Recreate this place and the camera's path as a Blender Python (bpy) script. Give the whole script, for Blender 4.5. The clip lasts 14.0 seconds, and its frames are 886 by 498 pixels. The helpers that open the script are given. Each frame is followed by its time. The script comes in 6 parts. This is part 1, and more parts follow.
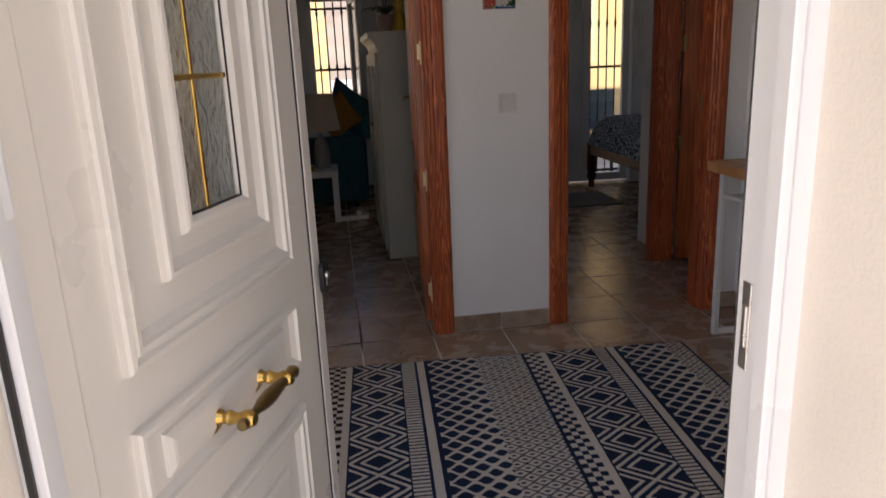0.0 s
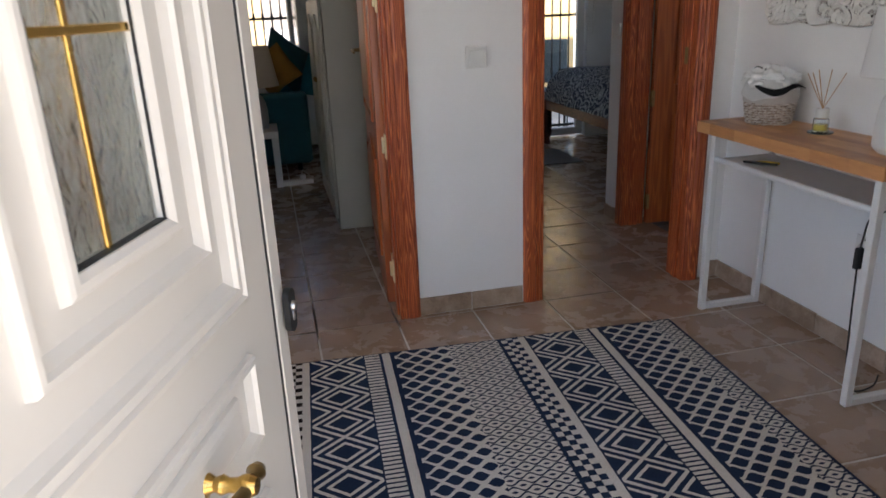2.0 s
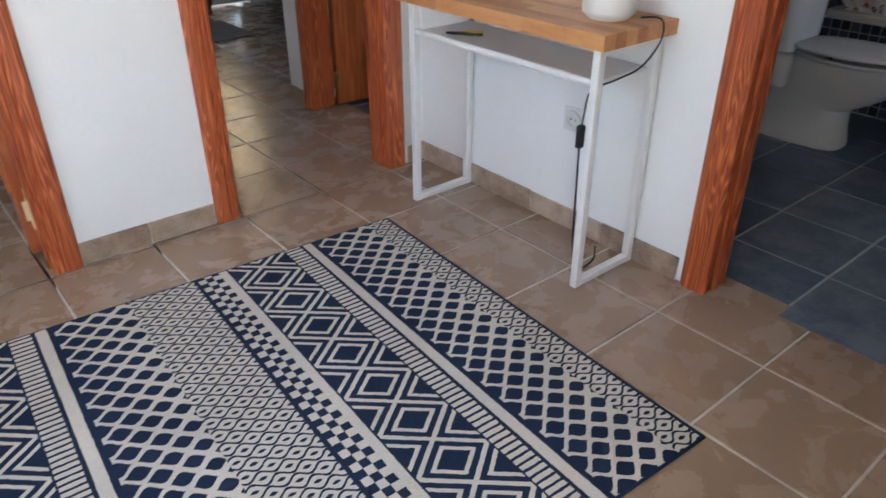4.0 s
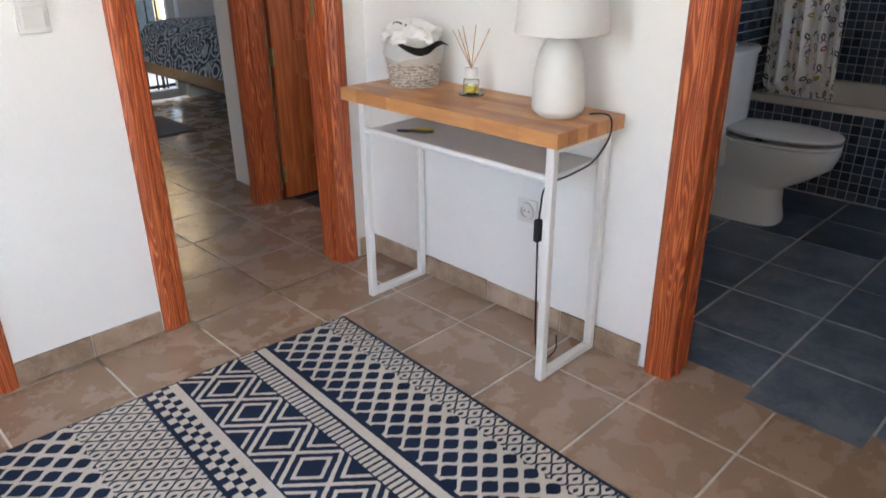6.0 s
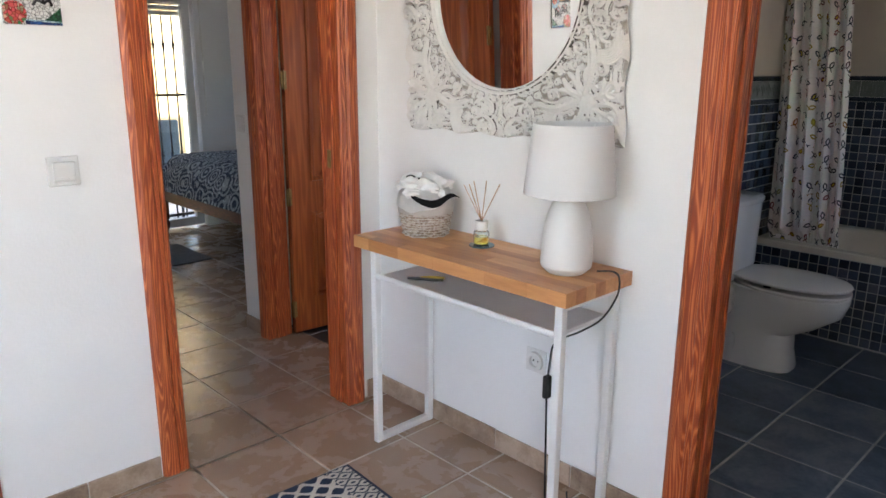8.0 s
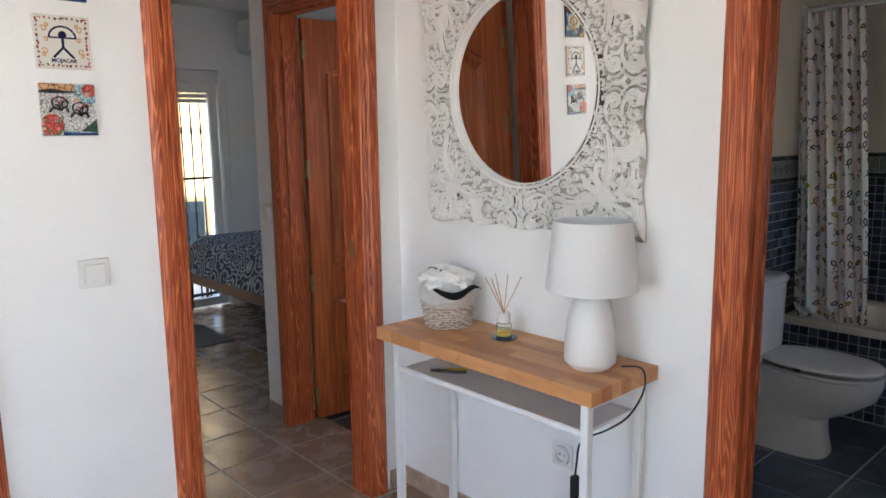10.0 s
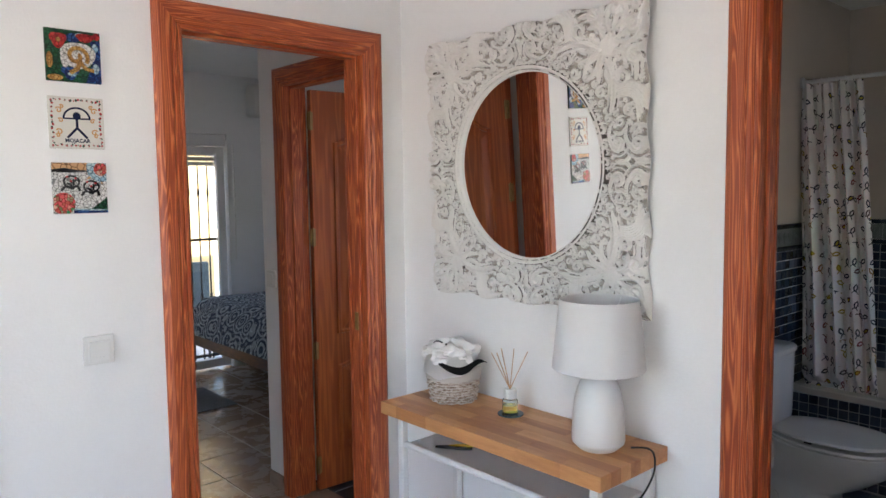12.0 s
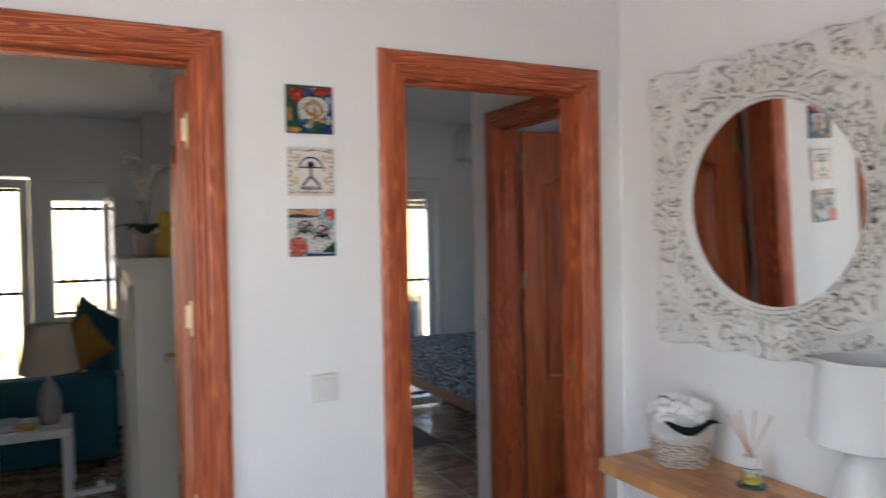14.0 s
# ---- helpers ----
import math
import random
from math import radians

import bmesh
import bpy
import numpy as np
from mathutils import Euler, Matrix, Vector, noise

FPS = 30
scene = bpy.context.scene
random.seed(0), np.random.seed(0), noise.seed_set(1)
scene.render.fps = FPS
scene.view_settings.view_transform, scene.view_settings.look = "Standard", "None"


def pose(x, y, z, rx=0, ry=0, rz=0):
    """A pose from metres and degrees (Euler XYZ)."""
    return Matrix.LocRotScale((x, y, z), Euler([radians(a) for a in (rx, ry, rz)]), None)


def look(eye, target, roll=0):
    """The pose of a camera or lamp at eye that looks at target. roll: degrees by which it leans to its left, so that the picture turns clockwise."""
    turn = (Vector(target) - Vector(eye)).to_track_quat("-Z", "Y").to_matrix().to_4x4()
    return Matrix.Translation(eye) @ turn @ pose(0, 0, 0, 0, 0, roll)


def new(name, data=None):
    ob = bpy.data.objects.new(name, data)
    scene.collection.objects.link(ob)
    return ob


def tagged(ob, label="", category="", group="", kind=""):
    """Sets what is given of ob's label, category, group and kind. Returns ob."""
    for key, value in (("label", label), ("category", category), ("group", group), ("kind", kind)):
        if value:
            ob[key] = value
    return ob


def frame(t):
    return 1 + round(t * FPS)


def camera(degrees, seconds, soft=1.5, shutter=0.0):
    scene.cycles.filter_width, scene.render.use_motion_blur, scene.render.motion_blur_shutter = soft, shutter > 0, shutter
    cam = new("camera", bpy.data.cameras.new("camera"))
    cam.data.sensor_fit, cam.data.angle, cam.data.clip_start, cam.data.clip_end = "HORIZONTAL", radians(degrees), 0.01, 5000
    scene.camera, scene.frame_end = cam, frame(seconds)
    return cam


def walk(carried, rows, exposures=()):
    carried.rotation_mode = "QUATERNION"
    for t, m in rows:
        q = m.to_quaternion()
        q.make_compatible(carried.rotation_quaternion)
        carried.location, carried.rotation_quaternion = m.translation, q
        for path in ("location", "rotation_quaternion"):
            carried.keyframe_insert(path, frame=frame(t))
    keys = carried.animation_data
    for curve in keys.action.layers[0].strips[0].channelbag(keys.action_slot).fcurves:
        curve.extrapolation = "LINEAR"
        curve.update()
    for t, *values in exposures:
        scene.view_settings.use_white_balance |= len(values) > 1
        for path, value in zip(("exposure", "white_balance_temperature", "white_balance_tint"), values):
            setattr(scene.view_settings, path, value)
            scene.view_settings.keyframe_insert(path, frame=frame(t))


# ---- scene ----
cam = camera(63.8, 14.0, shutter=0.4)
PATH = [
    (0, (0.206, 0.471, 1.276), (0.48, 2.383, 0.757), -2.4),
    (0.5, (0.198, 0.471, 1.3), (0.46, 2.407, 0.873), -2.7),
    (1, (0.194, 0.489, 1.316), (0.463, 2.429, 0.914), -2.3),
    (1.5, (0.178, 0.655, 1.287), (0.507, 2.55, 0.741), -1.1),
    (2, (0.169, 0.859, 1.273), (0.595, 2.701, 0.621), -2.4),
    (2.5, (0.207, 1.04, 1.221), (0.661, 2.828, 0.449), -2.9),
    (3, (0.334, 1.26, 1.229), (0.979, 2.936, 0.349), -1.2),
    (3.5, (0.37, 1.32, 1.222), (1.23, 2.833, 0.238), -1.9),
    (3.7, (0.332, 1.309, 1.223), (1.339, 2.7, 0.197), -0.9),
    (5.8, (0.328, 1.396, 1.261), (1.612, 2.673, 0.411), -0.3),
    (6, (0.334, 1.392, 1.269), (1.62, 2.692, 0.459), -0.5),
    (6.5, (0.346, 1.398, 1.296), (1.658, 2.727, 0.583), -0.2),
    (7, (0.343, 1.402, 1.322), (1.668, 2.762, 0.695), -0.1),
    (7.5, (0.346, 1.405, 1.338), (1.686, 2.783, 0.785), 0.3),
    (7.7, (0.349, 1.406, 1.348), (1.695, 2.79, 0.823), 0.5),
    (9.8, (0.354, 1.411, 1.446), (1.683, 2.865, 1.101), -0.9),
    (10, (0.351, 1.413, 1.452), (1.678, 2.876, 1.14), -0.8),
    (10.5, (0.355, 1.417, 1.475), (1.7, 2.876, 1.224), -1.0),
    (11, (0.353, 1.421, 1.495), (1.699, 2.885, 1.281), -0.5),
    (11.5, (0.352, 1.423, 1.507), (1.689, 2.897, 1.31), -0.4),
    (12, (0.35, 1.423, 1.52), (1.684, 2.904, 1.358), -0.7),
    (12.5, (0.355, 1.425, 1.531), (1.674, 2.923, 1.401), -1.1),
    (13, (0.359, 1.437, 1.542), (1.627, 2.98, 1.433), -2.3),
    (13.5, (0.346, 1.475, 1.55), (1.55, 3.069, 1.456), -2.0),
    (14, (0.36, 1.531, 1.527), (1.237, 3.328, 1.487), -1.1),
]
walk(cam, [(t, look(e, g, r)) for t, e, g, r in PATH],
     exposures=[(0.0, 1.56, 7100, 19), (1.1, 1.56, 7100, 19), (1.5, 1.85, 6950, 18), (2.0, 2.44, 6600, 13), (2.5, 2.88, 6520, 13), (3.0, 3.5, 6520, 12), (3.7, 3.55, 6450, 9),
                (6.0, 3.70, 6800, 11), (7.5, 3.62, 6650, 11), (10.0, 3.44, 6400, 11), (12.5, 3.32, 6280, 11), (13.5, 3.22, 6250, 11), (14.0, 3.12, 6250, 11)])

# ---- world and sun ----
world = bpy.data.worlds.new("world")
scene.world = world
world.use_nodes = True
wn = world.node_tree.nodes
sky = wn.new("ShaderNodeTexSky")
sky.sky_type, sky.sun_disc = "NISHITA", False
sky.sun_elevation, sky.sun_rotation = radians(51), radians(231)
world.node_tree.links.new(sky.outputs["Color"], wn["Background"].inputs["Color"])
wn["Background"].inputs["Strength"].default_value = 0.12
sun = new("sun", bpy.data.lights.new("sun", "SUN"))
sun.data.energy, sun.data.angle, sun.data.color = 4.0, radians(0.6), (1.0, 0.93, 0.83)
sun.matrix_world = look((-5, -4, 8), (0, 0, 0))


# ---- material tools ----
class S:
    """A value in a node tree, with arithmetic."""
    tree = None

    def __init__(self, sock):
        self.s = sock

    def op(self, kind, *others):
        n = S.tree.nodes.new("ShaderNodeMath")
        n.operation = kind
        for i, v in enumerate((self,) + others):
            if isinstance(v, S):
                S.tree.links.new(v.s, n.inputs[i])
            else:
                n.inputs[i].default_value = v
        return S(n.outputs[0])

    def __add__(self, o): return self.op("ADD", o)
    def __sub__(self, o): return self.op("SUBTRACT", o)
    def __mul__(self, o): return self.op("MULTIPLY", o)
    def __truediv__(self, o): return self.op("DIVIDE", o)
    def gt(self, o): return self.op("GREATER_THAN", o)
    def lt(self, o): return self.op("LESS_THAN", o)
    def cos(self): return self.op("COSINE")
    def sin(self): return self.op("SINE")
    def absv(self): return self.op("ABSOLUTE")
    def mod(self, o): return self.op("FLOORED_MODULO", o)
    def maxv(self, o): return self.op("MAXIMUM", o)
    def minv(self, o): return self.op("MINIMUM", o)
    def between(self, a, b): return self.gt(a) * self.lt(b)


def material(name, rough=0.5, metal=0.0, spec=0.5, coat=0.0):
    m = bpy.data.materials.new(name)
    m.use_nodes = True
    S.tree = m.node_tree
    b = m.node_tree.nodes["Principled BSDF"]
    b.inputs["Roughness"].default_value = rough
    b.inputs["Metallic"].default_value = metal
    b.inputs["Specular IOR Level"].default_value = spec
    b.inputs["Coat Weight"].default_value = coat
    b.inputs["Coat Roughness"].default_value = 0.15
    return m, b


def put(sock, value):
    if isinstance(value, S):
        S.tree.links.new(value.s, sock)
    elif isinstance(value, bpy.types.NodeSocket):
        S.tree.links.new(value, sock)
    else:
        sock.default_value = value


def coords(kind="Object", scale=(1, 1, 1)):
    tc = S.tree.nodes.new("ShaderNodeTexCoord" if kind != "World" else "ShaderNodeNewGeometry")
    mp = S.tree.nodes.new("ShaderNodeMapping")
    mp.inputs["Scale"].default_value = scale
    S.tree.links.new(tc.outputs["Position" if kind == "World" else kind], mp.inputs["Vector"])
    return mp.outputs["Vector"]


def noise_tex(vec, scale, detail=4.0, rough=0.55, distort=0.0):
    n = S.tree.nodes.new("ShaderNodeTexNoise")
    S.tree.links.new(vec, n.inputs["Vector"])
    for k, v in (("Scale", scale), ("Detail", detail), ("Roughness", rough), ("Distortion", distort)):
        n.inputs[k].default_value = v
    return S(n.outputs["Fac"])


def ramp(fac, *stops):
    n = S.tree.nodes.new("ShaderNodeValToRGB")
    e = n.color_ramp.elements
    while len(e) < len(stops):
        e.new(0.5)
    for el, (p, c) in zip(e, stops):
        el.position, el.color = p, (*c, 1)
    S.tree.links.new(fac.s, n.inputs["Fac"])
    return n.outputs["Color"]


def mixc(fac, a, b, blend="MIX"):
    n = S.tree.nodes.new("ShaderNodeMix")
    n.data_type, n.blend_type = "RGBA", blend
    for sock, v in ((n.inputs[0], fac), (n.inputs[6], a), (n.inputs[7], b)):
        if isinstance(v, tuple) and len(v) == 3:
            v = (*v, 1)
        put(sock, v)
    return n.outputs[2]


def bump(b, height, strength=0.2, dist=0.01):
    n = S.tree.nodes.new("ShaderNodeBump")
    n.inputs["Strength"].default_value, n.inputs["Distance"].default_value = strength, dist
    put(n.inputs["Height"], height)
    S.tree.links.new(n.outputs["Normal"], b.inputs["Normal"])


def plain(name, col, rough=0.5, metal=0.0, vary=0.12, scale=6.0, bumps=0.06, fine=90.0, kind="World", coat=0.0, spec=0.5):
    """A surface with soft stains at one scale and fine relief at another."""
    m, b = material(name, rough, metal, spec, coat)
    v = coords(kind)
    n1, n2 = noise_tex(v, scale, 5), noise_tex(v, fine, 3)
    lo = tuple(c * (1 - vary) for c in col)
    hi = tuple(min(1, c * (1 + vary * 0.6)) for c in col)
    put(b.inputs["Base Color"], ramp(n1 * 0.8 + n2 * 0.2, (0.3, lo), (0.7, hi)))
    put(b.inputs["Roughness"], n1 * 0.2 + (rough - 0.1))
    bump(b, n2 * 0.6 + n1 * 0.4, bumps, 0.004)
    return m


def wood(name, axis, dark, mid, light, rough=0.42, coat=0.12, scale=1.0, lines=95.0):
    """Stained pine or oak: drawn-out contour grain along an axis."""
    m, b = material(name, rough, 0, 0.5, coat)
    st = [29.0 * scale] * 3
    st[axis] = 1.5 * scale
    v = coords("World", tuple(st))
    st2 = [420.0] * 3
    st2[axis] = 9.0
    v2 = coords("World", tuple(st2))
    field = noise_tex(v, 1.0, 1.5, 0.4, 0.25)
    grain = (field * lines).sin() * 0.5 + 0.5
    grain = grain.op("POWER", 2.2)
    fib = noise_tex(v2, 1.0, 3)
    big = noise_tex(coords("World"), 2.3, 2)
    f = (grain * -1.0 + 1.0) * 0.55 + fib * 0.25 + big * 0.20
    put(b.inputs["Base Color"], ramp(f, (0.12, light), (0.45, mid), (0.85, dark)))
    put(b.inputs["Roughness"], fib * 0.2 + (rough - 0.08))
    bump(b, grain * 0.5 + fib * 0.5, 0.12, 0.002)
    return m


# ---- materials ----
M = {}
M["plaster"] = plain("white_plaster", (0.85, 0.845, 0.835), 0.75, vary=0.05, scale=2.0, bumps=0.25, fine=130)
M["ceiling"] = plain("ceiling_paint", (0.87, 0.87, 0.86), 0.8, vary=0.04, scale=2.0, bumps=0.15)
M["cream_wall"] = plain("cream_render", (0.80, 0.73, 0.64), 0.85, vary=0.08, scale=3.0, bumps=0.4, fine=160)
M["yellow_wall"] = plain("yellow_render", (0.78, 0.58, 0.30), 0.85, vary=0.08, scale=2.0, bumps=0.3)
M["upvc"] = plain("white_upvc", (0.73, 0.685, 0.615), 0.30, vary=0.025, scale=3.0, bumps=0.03, fine=60)
M["upvc_frame"] = plain("white_frame_upvc", (0.80, 0.80, 0.80), 0.3, vary=0.02, scale=3.0, bumps=0.02)
M["white_metal"] = plain("white_powder_coat", (0.78, 0.78, 0.77), 0.4, vary=0.03, scale=8, bumps=0.05, fine=300)
M["white_plastic"] = plain("white_plastic", (0.78, 0.77, 0.74), 0.35, vary=0.02, scale=8, bumps=0.02)
M["switch_plastic"] = plain("off_white_switch_plastic", (0.75, 0.74, 0.715), 0.35, vary=0.02, scale=8, bumps=0.02)
M["ceramic"] = plain("white_glazed_ceramic", (0.78, 0.78, 0.77), 0.12, vary=0.02, scale=4, bumps=0.01, spec=0.6)
M["lamp_ceramic"] = plain("matt_white_ceramic", (0.75, 0.74, 0.72), 0.45, vary=0.03, scale=10, bumps=0.06, fine=120)
M["black"] = plain("black_rubber", (0.012, 0.012, 0.013), 0.5, vary=0.2, scale=20)
M["brass"] = plain("polished_brass", (0.66, 0.42, 0.12), 0.24, 1.0, vary=0.25, scale=30, bumps=0.08)
M["old_brass"] = plain("aged_brass", (0.34, 0.24, 0.11), 0.34, 1.0, vary=0.3, scale=40, bumps=0.1)
M["pale_brass"] = plain("hinge_brass", (0.86, 0.72, 0.46), 0.42, 0.3, vary=0.15, scale=60, bumps=0.05)
M["steel"] = plain("brushed_steel", (0.55, 0.55, 0.55), 0.3, 1.0, vary=0.1, scale=50)
M["dark_iron"] = plain("dark_iron", (0.018, 0.017, 0.017), 0.55, 0.3, vary=0.2, scale=30)
M["grout"] = plain("pale_grout", (0.66, 0.62, 0.56), 0.9, vary=0.25, scale=14, bumps=0.3, fine=200)
M["bath_grout"] = plain("light_grey_grout", (0.48, 0.49, 0.50), 0.9, vary=0.2, scale=14, bumps=0.3, fine=200)
M["dark_grout"] = plain("grey_grout", (0.46, 0.47, 0.48), 0.9, vary=0.2, scale=14, bumps=0.3, fine=200)
pine = ((0.25, 0.040, 0.013), (0.50, 0.107, 0.030), (0.69, 0.215, 0.073))
M["pine_z"], M["pine_x"], M["pine_y"] = (wood("stained_pine_" + a, i, *pine) for a, i in (("upright", 2), ("across", 0), ("deep", 1)))
leafc = ((0.33, 0.075, 0.020), (0.46, 0.115, 0.030), (0.53, 0.145, 0.040))
M["leaf_wood"] = wood("varnished_door_wood", 2, *leafc, rough=0.36, coat=0.2, lines=26)


def tile_material(name, cols, rough, scale, spec=0.5, bumps=0.25):
    m, b = material(name, rough, 0, spec)
    v = coords("World")
    oi = S.tree.nodes.new("ShaderNodeObjectInfo")
    r = S(oi.outputs["Random"])
    n1, n2, n3 = noise_tex(v, scale, 6, 0.62, 0.4), noise_tex(v, scale * 9, 4), noise_tex(v, 2.1, 3)
    f = n1 * 0.62 + n2 * 0.16 + r * 0.16 + n3 * 0.1
    put(b.inputs["Base Color"], ramp(f, (0.38, cols[0]), (0.52, cols[1]), (0.66, cols[2])))
    put(b.inputs["Roughness"], n1 * 0.3 + (rough - 0.15))
    bump(b, n1 * 0.7 + n2 * 0.3, bumps, 0.004)
    return m


M["tile"] = tile_material("brown_stoneware_tile", ((0.318, 0.222, 0.155), (0.345, 0.244, 0.173), (0.385, 0.282, 0.206)), 0.27, 7, bumps=0.3)
M["skirting"] = tile_material("brown_skirting_tile", ((0.24, 0.165, 0.115), (0.38, 0.28, 0.20), (0.50, 0.39, 0.30)), 0.45, 14)
M["blue_tile"] = tile_material("slate_blue_tile", ((0.038, 0.055, 0.090), (0.085, 0.118, 0.172), (0.18, 0.22, 0.275)), 0.34, 6)
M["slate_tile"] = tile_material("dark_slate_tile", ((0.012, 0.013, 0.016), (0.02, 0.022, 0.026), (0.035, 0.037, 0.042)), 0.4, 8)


def mosaic_material():
    m, b = material("blue_glass_mosaic", 0.22)
    g = S.tree.nodes.new("ShaderNodeNewGeometry")
    r = S(g.outputs["Random Per Island"])
    oi = S(S.tree.nodes.new("ShaderNodeObjectInfo").outputs["Random"])
    n = noise_tex(coords("World"), 55, 4)
    f = (r + oi).mod(1.0) * 0.7 + n * 0.3
    put(b.inputs["Base Color"], ramp(f, (0.1, (0.018, 0.024, 0.038)), (0.45, (0.042, 0.056, 0.086)), (0.75, (0.082, 0.10, 0.14)), (0.95, (0.13, 0.13, 0.145))))
    bump(b, n, 0.2, 0.003)
    return m


M["mosaic"] = mosaic_material()


def glass_material(name, rough=0.02, tint=(0.95, 0.98, 0.97), wavy=0.0):
    m, b = material(name, rough)
    b.inputs["Transmission Weight"].default_value = 1.0
    b.inputs["Base Color"].default_value = (*tint, 1)
    b.inputs["IOR"].default_value = 1.45
    if wavy:
        v = coords("World", (1, 1, 0.6))
        bump(b, noise_tex(v, 45, 2, 0.5, 1.5), wavy, 0.01)
    return m


M["glass"] = glass_material("clear_glass")
M["door_glass"] = glass_material("rippled_door_glass", 0.26, (0.80, 0.86, 0.85), 0.28)


def mirror_material():
    m, b = material("silvered_mirror", 0.01, 1.0)
    b.inputs["Base Color"].default_value = (0.9, 0.91, 0.91, 1)
    return m


M["mirror"] = mirror_material()


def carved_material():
    m, b = material("distressed_paint_shaded_ground", 0.6)
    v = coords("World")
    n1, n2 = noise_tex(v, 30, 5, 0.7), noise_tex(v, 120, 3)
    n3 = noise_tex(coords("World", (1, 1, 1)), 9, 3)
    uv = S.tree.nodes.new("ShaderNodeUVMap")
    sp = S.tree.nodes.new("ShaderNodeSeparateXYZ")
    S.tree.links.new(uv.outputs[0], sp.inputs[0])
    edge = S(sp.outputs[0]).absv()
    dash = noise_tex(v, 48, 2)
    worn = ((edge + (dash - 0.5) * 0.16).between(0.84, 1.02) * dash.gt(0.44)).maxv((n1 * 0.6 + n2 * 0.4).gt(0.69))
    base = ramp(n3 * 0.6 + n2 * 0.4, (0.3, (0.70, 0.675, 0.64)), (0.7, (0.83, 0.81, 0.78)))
    # Dashes along stroke edges are worn paint; the ground's darker tone is painted shade.
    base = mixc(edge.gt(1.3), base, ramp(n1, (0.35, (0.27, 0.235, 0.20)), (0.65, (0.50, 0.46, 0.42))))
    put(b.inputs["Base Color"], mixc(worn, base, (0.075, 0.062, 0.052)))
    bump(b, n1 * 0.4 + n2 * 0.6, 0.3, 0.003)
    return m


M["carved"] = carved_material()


def rug_material():
    m, b = material("woven_navy_and_cream_rug", 0.95, 0, 0.1)
    tc = S.tree.nodes.new("ShaderNodeTexCoord")
    sx = S.tree.nodes.new("ShaderNodeSeparateXYZ")
    S.tree.links.new(tc.outputs["Object"], sx.inputs[0])
    vec = tc.outputs["Object"]
    wob = noise_tex(vec, 60, 2) - 0.5
    x = S(sx.outputs["X"]) + wob * 0.004
    y = S(sx.outputs["Y"]) + (noise_tex(vec, 75, 2) - 0.5) * 0.005
    u = x * -1.0 + 1.0
    w = (u + 0.105).mod(0.841)
    two_pi = 2 * math.pi
    h = 0.037
    c = (w * (two_pi / 0.074)).cos() * 0.0125
    even = ((y - c + h).mod(2 * h) - h).absv()
    odd = ((y + c).mod(2 * h) - h).absv()
    near = even.minv(odd)
    t = ((w - 0.13) / 0.28).minv(1.0).maxv(0.0)
    thick = t * -0.0072 + 0.0132
    lattice = near.lt(thick)
    k2 = 0.026
    c2 = (w * (two_pi / 0.062)).cos() * 0.0088
    near2 = ((y - c2 + k2).mod(2 * k2) - k2).absv().minv(((y + c2).mod(2 * k2) - k2).absv())
    hexes = near2.gt(0.0036) * (near2.gt(0.0165).op("SUBTRACT", 1.0).absv())
    dx = ((w - 0.529) / 0.196 - 0.5).absv() * 2.0
    dy = ((y / 0.160).mod(1.0) - 0.5).absv() * 2.0
    d = dx + dy
    diam = ((d - 0.58).absv().lt(0.085) + (d - 1.0).absv().lt(0.095) + (d - 1.42).absv().lt(0.085)).minv(1.0)
    ladder = (y / 0.021).mod(1.0).gt(0.36)
    cx, cy = ((w - 0.757) / 0.048).mod(1.0).gt(0.5), (y / 0.050).mod(1.0).gt(0.5)
    check = (cx - cy).absv().op("SUBTRACT", 1.0).absv()
    cream = (w.lt(0.20) * hexes + w.between(0.20, 0.411) * lattice + w.between(0.427, 0.457) + w.between(0.468, 0.524) * ladder
             + w.between(0.529, 0.725) * diam + w.between(0.731, 0.757) + w.between(0.757, 0.828) * check)
    inside = u.between(0.012, 1.988) * y.absv().lt(0.688)
    cream = cream.minv(1.0) * inside
    yarn = noise_tex(vec, 520, 2)
    fade = noise_tex(vec, 4, 3)
    navy = ramp(yarn * 0.6 + fade * 0.4, (0.3, (0.010, 0.018, 0.042)), (0.75, (0.024, 0.042, 0.088)))
    brown = ramp(yarn, (0.3, (0.012, 0.009, 0.008)), (0.7, (0.035, 0.026, 0.022)))
    dark = mixc(u.between(1.486, 2.0), navy, brown)
    light = ramp(yarn * 0.7 + fade * 0.3, (0.3, (0.46, 0.43, 0.38)), (0.7, (0.76, 0.725, 0.66)))
    put(b.inputs["Base Color"], mixc(cream, dark, light))
    weave = ((x * 900.0).sin() * (y * 900.0).sin()) * 0.2 + yarn * 0.5 + cream * 0.5
    bump(b, weave, 0.5, 0.003)
    return m


M["rug"] = rug_material()


# ---- building tools ----
def box(bm, x0, x1, y0, y1, z0, z1, bev=0.0, mtx=None, seg=1):
    r = bmesh.ops.create_cube(bm, size=1.0, matrix=Matrix.Translation(((x0 + x1) / 2, (y0 + y1) / 2, (z0 + z1) / 2)) @ Matrix.Diagonal((x1 - x0, y1 - y0, z1 - z0, 1)))
    vs = r["verts"]
    if bev:
        es = list({e for v in vs for e in v.link_edges})
        out = bmesh.ops.bevel(bm, geom=es, offset=bev, segments=seg, affect="EDGES", profile=0.5)
        vs = list({v for v in vs if v.is_valid} | set(out["verts"]))
    if mtx is not None:
        bmesh.ops.transform(bm, matrix=mtx, verts=vs)
    return vs


